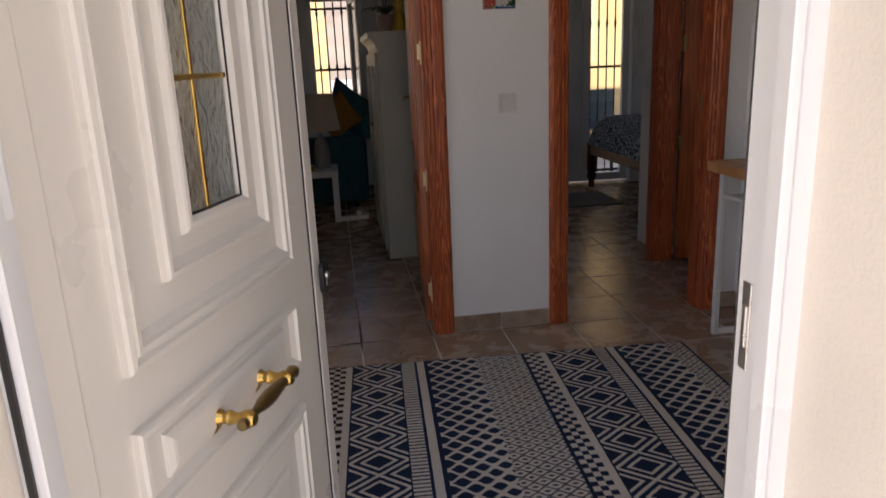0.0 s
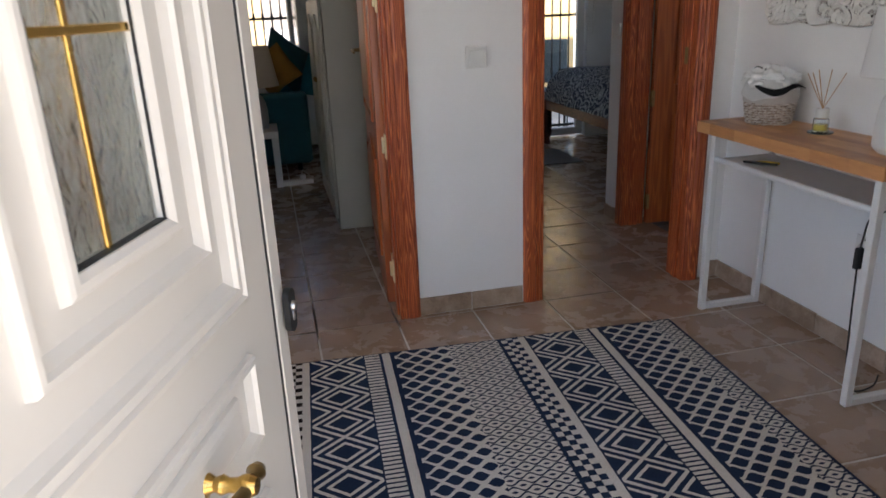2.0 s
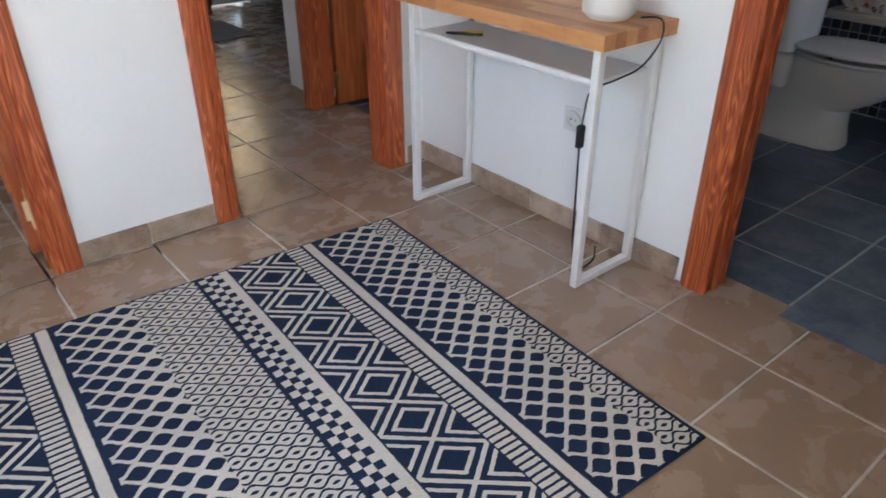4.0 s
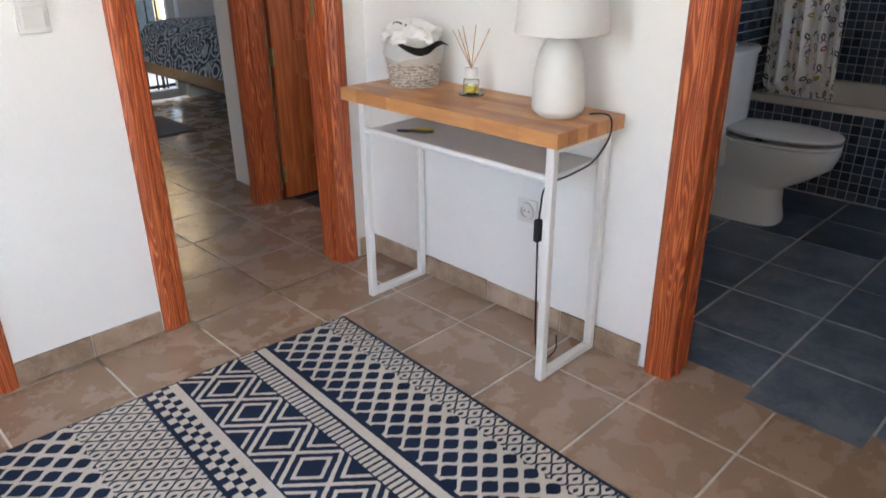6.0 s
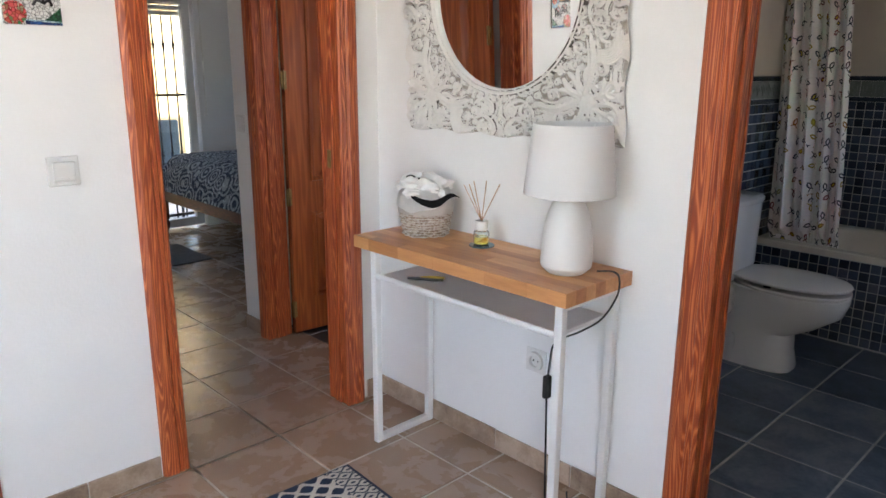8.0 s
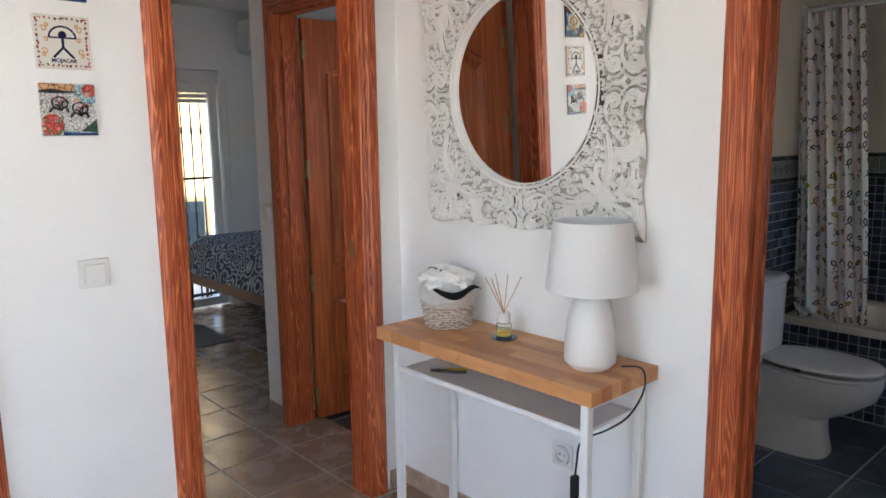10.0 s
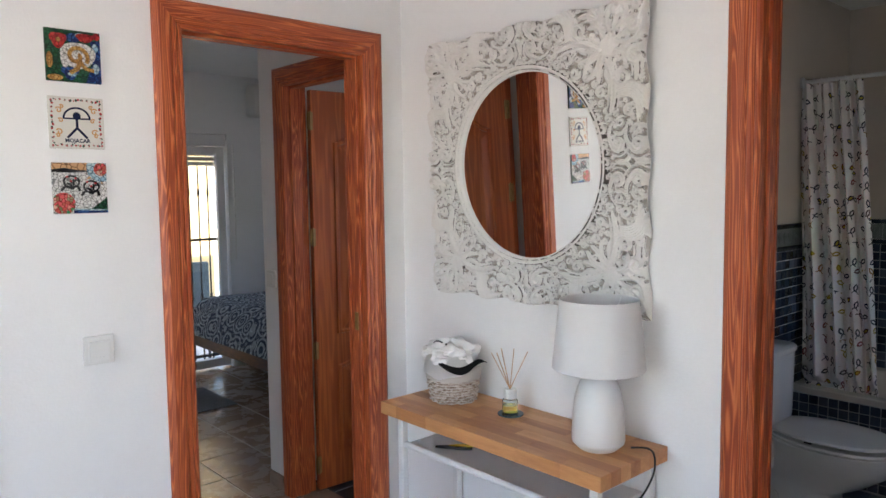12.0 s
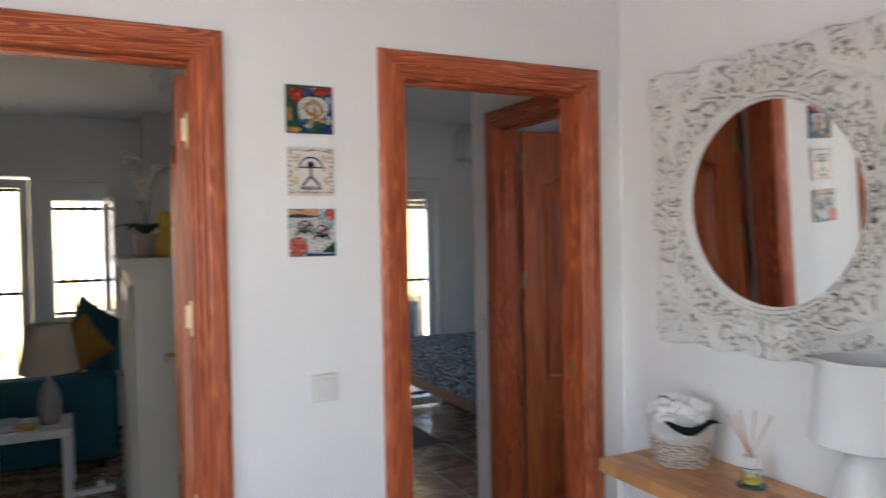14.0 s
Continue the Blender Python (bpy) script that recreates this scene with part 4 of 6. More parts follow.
def ribbon(bm, pts, w, z0, z1, taper=False):
    n = len(pts)
    left, right = [], []
    for i, (x, y) in enumerate(pts):
        a, b = pts[max(0, i - 1)], pts[min(n - 1, i + 1)]
        dx, dy = b[0] - a[0], b[1] - a[1]
        l = math.hypot(dx, dy) or 1e-6
        ww = w * (1 - 0.8 * i / (n - 1)) if taper else w
        left.append((x - dy / l * ww, y + dx / l * ww))
        right.append((x + dy / l * ww, y - dx / l * ww))
    prism(bm, left + right[::-1], z0, z1)


def clip_box(pts, h=0.0715):
    return [(max(-h, min(h, x)), max(-h, min(h, y))) for x, y in pts]


def art_tile(name, cx, cz, label, ground):
    """Local x to the right, y up, z out of the wall."""
    m = Matrix(((1, 0, 0, cx), (0, 0, -1, YB), (0, 1, 0, cz), (0, 0, 0, 1)))
    t = thing(name, label, "wall tile", m, "picture tiles on the wall")
    bm = bmesh.new()
    box(bm, -0.072, 0.072, -0.072, 0.072, 0, 0.008, 0.0015)
    part("tile_body", bm, ground, t)
    return t


def flat(parent, name, mat, shapes, z0=0.0078, dz=0.0006):
    bm = bmesh.new()
    for i, sh in enumerate(shapes):
        prism(bm, clip_box(sh), z0, z0 + dz + i * 0.00004)
    return part(name, bm, mat, parent)


tx = 0.947
a1 = art_tile("wall_tile", tx, 1.910, "colourful glazed tile with flowers round a white shell shape", GREEN)
flat(a1, "blue_field", BLUE, [[(0.03, -0.0715), (0.0715, -0.0715), (0.0715, 0.05), (0.045, 0.045), (0.055, 0.0)], blob(-0.01, -0.045, 0.022, 0.018, wob=0.2), blob(0.0, 0.05, 0.018, 0.014)])
flat(a1, "pale_flecks", PALE, [blob(0.058, 0.028, 0.008, 0.012), blob(0.058, -0.03, 0.009, 0.014), blob(-0.005, -0.05, 0.012, 0.006), blob(0.02, 0.058, 0.014, 0.008)], 0.0085)
flat(a1, "white_shell", WHITE, [blob(0.012, 0.004, 0.046, 0.036, 30, 0.05), blob(-0.022, -0.005, 0.012, 0.028)], 0.0092)
flat(a1, "red_flowers", REDM, [blob(-0.038, 0.042, 0.021, 0.021, 30, 0.16), blob(0.032, 0.054, 0.024, 0.012, 30, 0.12), blob(0.062, 0.06, 0.010, 0.010)], 0.0100)
flat(a1, "yellow_flecks", OCHRE, [blob(-0.062, -0.015, 0.008, 0.022), blob(-0.05, -0.062, 0.020, 0.008), blob(-0.038, 0.042, 0.006, 0.006)], 0.0108)
bm = bmesh.new()
ribbon(bm, spiral(0.008, 0.000, 0.030, -0.6, 1.25, 1, 40), 0.0055, 0.0104, 0.0114)
ribbon(bm, arc((0.014, -0.008), (-0.012, -0.046), 0.2), 0.006, 0.0104, 0.0116)
ribbon(bm, arc((0.016, -0.010), (0.052, -0.036), -0.2), 0.005, 0.0104, 0.0118)
part("gold_coil", bm, OCHRE, a1, "golden coiled figure")
a2 = art_tile("wall_tile", tx, 1.7245, "cream glazed tile with navy arch emblem and floral border", CLAY)
bm = bmesh.new()
arch = [(0.034 * math.cos(a), 0.012 + 0.030 * math.sin(a)) for a in [math.pi * i / 24 for i in range(25)]]
ribbon(bm, arch, 0.0026, 0.0078, 0.0088)
ribbon(bm, [(-0.036, 0.012), (0.036, 0.012)], 0.0022, 0.0078, 0.0089)
prism(bm, blob(0, 0.020, 0.0105, 0.0105), 0.0078, 0.0090)
ribbon(bm, [(0, 0.012), (0, -0.018)], 0.0034, 0.0078, 0.0091)
ribbon(bm, [(0, -0.014), (-0.026, -0.042)], 0.0032, 0.0078, 0.0092)
ribbon(bm, [(0, -0.014), (0.026, -0.042)], 0.0032, 0.0078, 0.0093)
part("arch_emblem", bm, INK, a2, "navy arch emblem")
for k, (name, mat) in enumerate((("orange_scrolls", ORANGE), ("red_buds", REDG), ("green_leaves", GREEN))):
    bm = bmesh.new()
    if k == 0:
        for sx in (-1, 1):
            for cx, cy, r in ((0.046, 0.034, 0.009), (0.042, 0.006, 0.007), (0.046, -0.026, 0.009), (0.038, 0.044, 0.006), (0.050, -0.036, 0.006)):
                ribbon(bm, [(sx * (cx + x - cx), y) for x, y in spiral(cx, cy, r, 0.5, 1.1, 1, 14)], 0.0016, 0.0078, 0.0087)
    else:
        random.seed(20 + k)
        for i in range(44 if k == 1 else 36):
            t = (i + 0.5 * (k - 1)) / (44 if k == 1 else 36) * 4
            side, f = int(t), (t % 1) * 2 - 1
            d = 0.0625 + random.uniform(-0.0022, 0.0022)
            x, y = ((f * 0.064, d), (d, -f * 0.064), (-f * 0.064, -d), (-d, f * 0.064))[side]
            r = random.uniform(0.0014, 0.0032)
            prism(bm, blob(x, y, r * 1.3, r, 8, 0.1, random.uniform(0, 3)), 0.0078, 0.0086 + i * 0.00001)
    part(name, bm, mat, a2)
fc = bpy.data.curves.new("place_name", "FONT")
fc.body, fc.size, fc.align_x, fc.extrude = "MOJACAR", 0.0145, "CENTER", 0.0004
fc.offset = 0.0005
fo = new("place_name_curve", fc)
bpy.context.view_layer.update()
me = bpy.data.meshes.new_from_object(fo.evaluated_get(bpy.context.evaluated_depsgraph_get()))
bpy.data.objects.remove(fo)
me.materials.clear()
me.materials.append(INK)
lt = tagged(new("lettering", me), "navy printed place name MOJACAR")
lt.parent = a2
lt.location = (0, -0.0545, 0.0084)
a3 = art_tile("wall_tile", tx, 1.541, "mosaic-patterned tile with black lizard shapes and coloured discs", WHITE)
flat(a3, "peach_field", PEACH, [[(-0.0715, 0.0715), (0.035, 0.0715), (0.028, 0.052), (0.0, 0.050), (-0.04, 0.056), (-0.0715, 0.052)]])
flat(a3, "black_band", BLK, [[(-0.0715, 0.053), (-0.04, 0.057), (0.0, 0.051), (0.028, 0.053), (0.026, 0.047), (-0.03, 0.044), (-0.0715, 0.046)]], 0.0080)
flat(a3, "pale_blue_ring", PALE, [blob(0.058, 0.058, 0.040, 0.040, 30), [(-0.02, -0.058), (0.0715, -0.062), (0.0715, -0.068), (-0.02, -0.064)]], 0.0086)
flat(a3, "red_disc", MIXM, [blob(0.056, 0.054, 0.019, 0.019, 30), blob(-0.046, -0.043, 0.031, 0.031, 30)], 0.0098)
flat(a3, "green_field", GREEN, [[(0.03, -0.058), (0.0715, -0.025), (0.0715, -0.0715), (0.0, -0.064)]], 0.0080)
flat(a3, "blue_field", BLUE, [[(-0.02, -0.062), (0.0715, -0.066), (0.0715, -0.0715), (-0.02, -0.0715)]], 0.0092)
flat(a3, "peach_rays", PEACH, [[(0.012, 0.052), (0.036, 0.056), (0.030, 0.046)], [(0.012, 0.022), (0.034, 0.042), (0.040, 0.032)], [(0.060, 0.008), (0.050, 0.028), (0.064, 0.028)]], 0.0081)
for cx, oy in ((-0.024, 0.014), (0.028, 0.000)):
    bm = bmesh.new()
    loop = [(cx + 0.0185 * math.cos(a) * (1.15 if math.cos(a) > 0 else 1.0), oy + 0.004 + 0.0165 * math.sin(a)) for a in [radians(-60 + 300 * i / 26) for i in range(27)]]
    ribbon(bm, loop, 0.0025, 0.0092, 0.0100)
    ribbon(bm, spiral(cx + 0.001, oy + 0.006, 0.0070, 1.0, 0.8, -1, 16), 0.0016, 0.0092, 0.0099)
    ribbon(bm, arc((cx - 0.012, oy + 0.000), (cx + 0.002, oy - 0.018), 0.25), 0.0030, 0.0092, 0.0101)
    ribbon(bm, arc((cx + 0.002, oy - 0.016), (cx - 0.026, oy - 0.022), -0.35), 0.0034, 0.0092, 0.0102)
    ribbon(bm, arc((cx + 0.002, oy - 0.016), (cx + 0.022, oy - 0.022), 0.55), 0.0034, 0.0092, 0.0103)
    ribbon(bm, arc((cx + 0.006, oy - 0.006), (cx + 0.024, oy + 0.006), 0.4), 0.0022, 0.0092, 0.0104)
    part("lizard", bm, BLK, a3, "black lizard shape")
    bm = bmesh.new()
    for dx, dy in ((0, 0.006), (0.012, 0.014), (-0.01, 0.018)):
        prism(bm, blob(cx + dx, oy + dy, 0.0035, 0.0028), 0.0104, 0.0108)
    part("lizard_spots", bm, REDG, a3, "red and pink spots")


# ---- switches and sockets ----
def wall_plate(name, m, label, socket=False):
    """Local x across, y up, z out of the wall."""
    t = thing(name, label, "socket" if socket else "light switch", m)
    bm = bmesh.new()
    box(bm, -0.0425, 0.0425, -0.0425, 0.0425, 0, 0.006 if socket else 0.012, 0.003, seg=2)
    part("plate", bm, M["switch_plastic"], t)
    if socket:
        bm = bmesh.new()
        lathe(bm, [(0.0335, 0.005), (0.0320, 0.0175), (0.0225, 0.0180), (0.0195, 0.0170), (0.0190, 0.0063), (0, 0.0063)], 28)
        part("socket_well", bm, M["switch_plastic"], t, "round socket well", True)
        # No holes are cut: black discs give the shade inside them.
        for x in (-0.0095, 0.0095):
            bm = bmesh.new()
            lathe(bm, [(0.0030, 0.0063), (0.0030, 0.0075), (0, 0.0075)], 10, Matrix.Translation((x, 0, 0)))
            part("pin_hole", bm, M["black"], t, "black disc for the shade inside a pin hole")
    else:
        bm = bmesh.new()
        box(bm, -0.029, 0.029, -0.029, 0.029, 0.012, 0.0175, 0.0015, Matrix.Rotation(radians(3.5), 4, "X"))
        part("rocker", bm, M["switch_plastic"], t)
        bm = bmesh.new()
        for x in (-0.009, 0.0, 0.009):
            prism(bm, blob(x, -0.020, 0.0011, 0.0011, 8), 0.0182, 0.0192)
        part("marks", bm, M["steel"], t, "three small dots")
    return t


wall_plate("light_switch", Matrix(((1, 0, 0, 0.974), (0, 0, -1, YB), (0, 1, 0, 1.069), (0, 0, 0, 1))), "white square rocker light switch on the hall wall")
wall_plate("light_switch", Matrix(((0, 0, -1, XC), (-1, 0, 0, 4.655), (0, 1, 0, 1.09), (0, 0, 0, 1))), "white square light switch on the corridor wall")
wall_plate("wall_socket", Matrix(((0, 0, -1, XR), (-1, 0, 0, 2.80), (0, 1, 0, 0.405), (0, 0, 0, 1))), "white round-pin wall socket below the console table", True)


# ---- things on the console table ----
def shade_material(name, col):
    m, b = material(name, 0.9, 0, 0.2)
    v = coords("World", (700, 700, 500))
    n = noise_tex(v, 1.0, 2)
    put(b.inputs["Base Color"], ramp(n, (0.3, tuple(c * 0.93 for c in col)), (0.7, col)))
    b.inputs["Subsurface Weight"].default_value = 0.25
    b.inputs["Subsurface Radius"].default_value = (0.02, 0.02, 0.02)
    bump(b, n, 0.25, 0.001)
    return m


M["shade"] = shade_material("white_linen_shade", (0.74, 0.73, 0.72))
M["cream_shade"] = shade_material("cream_linen_shade", (0.62, 0.55, 0.45))


def table_lamp(name, x, y, z, k, body, shade_mat, body_mat, label):
    t = thing(name, label, "lamp", pose(x, y, z))
    bm = bmesh.new()
    lathe(bm, [(r * k * 0.82, h * k * 1.075) for r, h in body], 40)
    part("base", bm, body_mat, t, "", True)
    bm = bmesh.new()
    top, bot, z0, z1 = 0.110 * k, 0.130 * k, 0.230 * k, 0.422 * k
    lathe(bm, [(bot, z0), (top, z1), (top - 0.0015, z1 + 0.002), (top - 0.003, z1), (bot - 0.003, z0), (bot - 0.0015, z0 - 0.002), (bot, z0)], 56)
    sh = part("shade", bm, shade_mat, t, "", True)
    bm = bmesh.new()
    for a in (0, 2.094, 4.189):
        tube(bm, [(0.016 * math.cos(a), 0.016 * math.sin(a), z0 + 0.055 * k), ((top - 0.002) * math.cos(a), (top - 0.002) * math.sin(a), z1 - 0.004)], 0.0014, 6)
    lathe(bm, [(0.018, z0 + 0.053 * k), (0.018, z0 + 0.058 * k), (0.012, z0 + 0.058 * k), (0.012, z0 - 0.02 * k)], 16)
    part("shade_carrier", bm, M["white_metal"], sh, "white wire shade carrier")
    bm = bmesh.new()
    lathe(bm, [(0, z0 + 0.16 * k), (0.016, z0 + 0.155 * k), (0.028, z0 + 0.13 * k), (0.026, z0 + 0.105 * k), (0.014, z0 + 0.075 * k), (0.013, z0 + 0.04 * k)], 20)
    part("bulb", bm, M["ceramic"], t, "unlit white bulb", True)
    return t


BASE = [(0, 0), (0.064, 0), (0.068, 0.002), (0.0885, 0.017), (0.0905, 0.023), (0.0905, 0.045), (0.0875, 0.090), (0.0825, 0.125), (0.075, 0.152), (0.064, 0.176), (0.052, 0.193), (0.042, 0.203), (0.032, 0.211), (0.022, 0.216), (0.018, 0.23), (0, 0.231)]
lamp = table_lamp("table_lamp", 1.985, 2.592, TZ, 1.0, BASE, M["shade"], M["lamp_ceramic"], "unlit white ceramic table lamp with white drum shade")


def smooth_path(pts, n=6):
    out = []
    P = [Vector(p) for p in pts]
    for i in range(len(P) - 1):
        p0, p1, p2, p3 = P[max(0, i - 1)], P[i], P[i + 1], P[min(len(P) - 1, i + 2)]
        for k in range(n):
            t = k / n
            out.append(0.5 * ((2 * p1) + (p2 - p0) * t + (2 * p0 - 5 * p1 + 4 * p2 - p3) * t * t + (3 * p1 - p0 - 3 * p2 + p3) * t ** 3))
    out.append(P[-1])
    return out


bm = bmesh.new()
cord = [(2.030, 2.515, 0.800), (2.050, 2.475, 0.803), (2.045, 2.450, 0.790), (2.020, 2.438, 0.745), (1.960, 2.445, 0.690), (1.895, 2.468, 0.664), (1.860, 2.524, 0.625), (1.846, 2.530, 0.56), (1.842, 2.532, 0.48), (1.850, 2.534, 0.32), (1.872, 2.545, 0.14), (1.900, 2.552, 0.045), (1.94, 2.556, 0.008), (2.02, 2.57, 0.006), (2.09, 2.62, 0.008)]
wp = [Vector(p) - Vector((1.985, 2.592, TZ)) for p in smooth_path(cord)]
tube(bm, wp, 0.0028, 7)
cd = part("cord", bm, M["black"], lamp, "black power cord hanging down the table leg", True)
bm = bmesh.new()
box(bm, -0.012, 0.012, -0.009, 0.009, -0.034, 0.034, 0.005, pose(1.842 - 1.985, 2.532 - 2.592, 0.495 - TZ), 2)
part("cord_switch", bm, M["black"], cd, "black inline switch")


def wicker_material():
    m, b = material("whitewashed_wicker", 0.75)
    r = S(S.tree.nodes.new("ShaderNodeNewGeometry").outputs["Random Per Island"])
    n = noise_tex(coords("World"), 90, 3)
    put(b.inputs["Base Color"], ramp(r * 0.35 + n * 0.65, (0.30, (0.24, 0.155, 0.10)), (0.46, (0.56, 0.48, 0.40)), (0.70, (0.76, 0.73, 0.69))))
    bump(b, n, 0.3, 0.002)
    return m


M["wicker"] = wicker_material()
M["cloth"] = plain("greyish_cotton", (0.56, 0.52, 0.48), 0.95, vary=0.08, scale=25, bumps=0.3, fine=500)
M["black_cloth"] = plain("black_cotton", (0.012, 0.012, 0.013), 0.95, vary=0.2, scale=25, bumps=0.3, fine=500)
M["white_cloth"] = plain("white_cotton", (0.83, 0.82, 0.80), 0.95, vary=0.07, scale=30, bumps=0.25, fine=500)
bx, by = 2.015, 3.225
bask = thing("basket", "small whitewashed wicker basket with cloth lining on console table", "basket", pose(bx, by, TZ))
for j in range(9):
    bm = bmesh.new()
    z = 0.006 + j * 0.0092
    pts = []
    r = 0.076 + 0.012 * j / 8
    for i in range(97):
        a = 2 * math.pi * i / 96
        rr = r + 0.0046 * math.cos(a * 13 + math.pi * (j % 2))
        pts.append((rr * math.cos(a), rr * math.sin(a), z + 0.0012 * math.sin(a * 5 + j)))
    tube(bm, pts, 0.0050, 6, cap=False)
    part("wicker_strand", bm, M["wicker"], bask, "", True)
for i in range(32):
    if i % 2 == 0:
        bm = bmesh.new()
        a = 2 * math.pi * i / 32
        tube(bm, [(r * math.cos(a), r * math.sin(a), z) for r, z in ((0.075, 0.0), (0.082, 0.045), (0.087, 0.088))], 0.0028, 5)
        part("upright", bm, M["wicker"], bask, "", True)
bm = bmesh.new()
lathe(bm, [(0, 0.002), (0.073, 0.002), (0.073, 0.006), (0, 0.006)], 32)
part("basket_floor", bm, M["wicker"], bask)
bm = bmesh.new()
lathe(bm, [(0.094, 0.080), (0.0965, 0.083), (0.0985, 0.100), (0.0975, 0.122), (0.0955, 0.130), (0.089, 0.131), (0.086, 0.120), (0.084, 0.06)], 40)
for v in bm.verts:
    v.co += Vector(noise.noise_vector(v.co * 40)) * 0.002
part("lining", bm, M["cloth"], bask, "beige cloth lining folded over the rim", True)


def heap_point(d, cx, cy, cz, rx, ry, rz, seed, rough):
    """A point on a folded heap of cloth, in direction d from its middle."""
    f = noise.noise(Vector((d.x * 2.2 + seed, d.y * 2.2, d.z * 2.2))) * 0.30 * rough
    ang = math.atan2(d.y, d.x)
    f += 0.10 * rough * math.sin(ang * 5 + d.z * 5 + seed) + 0.05 * rough * math.sin(ang * 11 - d.z * 7)
    f += 0.10 * rough * abs(noise.noise(Vector((d.x * 4.5, d.y * 4.5 + seed, d.z * 4.5))))
    q = d * (1 + f)
    return Vector((cx + q.x * rx, cy + q.y * ry, max(cz + q.z * rz, cz - rz * 0.75)))


def cloth_heap(name, mat, cx, cy, cz, rx, ry, rz, seed, label, rough=1.0):
    bm = bmesh.new()
    bmesh.ops.create_icosphere(bm, subdivisions=5, radius=1.0)
    for v in bm.verts:
        v.co = heap_point(v.co.normalized(), cx, cy, cz, rx, ry, rz, seed, rough)
    ob = finish(name, bm, mat, True)
    return tagged(ob, label, "cloth")


HEAP = (bx - 0.005, by + 0.008, TZ + 0.158, 0.090, 0.096, 0.050, 3.1, 1.05)
cloth_heap("scarf", M["white_cloth"], *HEAP[:7], "crumpled white cotton scarf heaped in the basket", HEAP[7])
for line in (((-0.75, 0.60, 0.75), (-0.60, 0.30, 0.95), (-0.40, 0.05, 0.95)), ((-0.35, -0.10, 0.98), (-0.45, -0.25, 0.85))):
    bm = bmesh.new()
    pts = [heap_point(p.normalized(), *HEAP) for p in smooth_path(line, 6)]
    tube(bm, pts, 0.0036, 6)
    tagged(finish("black_trim", bm, M["black_cloth"], True), "black trim along a fold of the white scarf", "cloth")


def basket_pt(right, out, z):
    """A point by the basket: right and out as one stands at the entrance, z above the table."""
    return Vector((bx + 0.75 * right - 0.66 * out, by - 0.66 * right - 0.75 * out, TZ + z))


# flap of the scarf over the rim, with a wavy lower hem
bm = bmesh.new()
grid = []
for i in range(45):
    u = i / 44
    a = radians(215 - 190 * u)
    hem = 0.094 + 0.026 * u + 0.013 * math.sin(u * 7.5 + 0.6) + 0.004 * math.sin(u * 23)
    row = []
    for k in range(9):
        v = k / 8
        rad = 0.086 + 0.020 * math.sin(v * 1.7) + 0.004 * math.sin(u * 19 + v * 2) * v
        row.append(bm.verts.new(basket_pt(rad * math.cos(a), rad * math.sin(a), 0.168 * (1 - v) + hem * v - 0.010 * math.sin(v * math.pi) * (u > 0.8))))
    grid.append(row)
for r0, r1 in zip(grid, grid[1:]):
    for k in range(8):
        bm.faces.new((r0[k], r1[k], r1[k + 1], r0[k + 1]))
bmesh.ops.solidify(bm, geom=bm.faces[:], thickness=0.003)
tagged(finish("scarf_fold", bm, M["white_cloth"], True), "white fold of the scarf hanging over the basket rim", "cloth")
bm = bmesh.new()
lo, hi = [], []
P = smooth_path([(-0.052, 0.092, 0.150), (-0.018, 0.109, 0.134), (0.018, 0.111, 0.125), (0.048, 0.099, 0.131), (0.072, 0.080, 0.144), (0.094, 0.058, 0.146), (0.116, 0.028, 0.134)], 8)
for i, p in enumerate(P):
    w = 0.0115 * math.sin(math.pi * min(1, 0.08 + i / (len(P) - 1))) ** 0.8 + 0.0015
    lo.append(bm.verts.new(basket_pt(p.x, p.y, p.z - w)))
    hi.append(bm.verts.new(basket_pt(p.x, p.y - 0.006, p.z + w)))
for i in range(len(P) - 1):
    bm.faces.new((lo[i], lo[i + 1], hi[i + 1], hi[i]))
bmesh.ops.solidify(bm, geom=bm.faces[:], thickness=0.003)
tagged(finish("black_cloth", bm, M["black_cloth"], True), "black cotton cloth draped along the scarf's edge", "cloth")

df = thing("reed_diffuser", "small glass reed diffuser with white collar and wooden reeds", "diffuser", pose(2.032, 2.972, TZ + 0.004))
bm = bmesh.new()
lathe(bm, [(0, 0), (0.025, 0), (0.026, 0.003), (0.026, 0.040), (0.023, 0.046), (0.018, 0.048), (0.018, 0.050), (0.0165, 0.050), (0.0165, 0.047), (0.022, 0.043), (0.0238, 0.038), (0.0238, 0.004), (0, 0.004)], 28)
part("bottle", bm, M["glass"], df, "clear glass bottle", True)
bm = bmesh.new()
lathe(bm, [(0, 0.0045), (0.0233, 0.0045), (0.0233, 0.026), (0, 0.026)], 28)
oil = glass_material("yellow_oil", 0.02, (0.86, 0.70, 0.12))
part("oil", bm, oil, df, "yellow scented oil", True)
bm = bmesh.new()
lathe(bm, [(0.017, 0.049), (0.0215, 0.049), (0.0220, 0.051), (0.0220, 0.079), (0.020, 0.081), (0.012, 0.081), (0.012, 0.049)], 28)
part("collar", bm, M["white_plastic"], df, "white collar", True)
M["reed"] = wood("pale_reed", 2, (0.42, 0.24, 0.12), (0.55, 0.35, 0.20), (0.62, 0.43, 0.27), 0.7, 0.0)
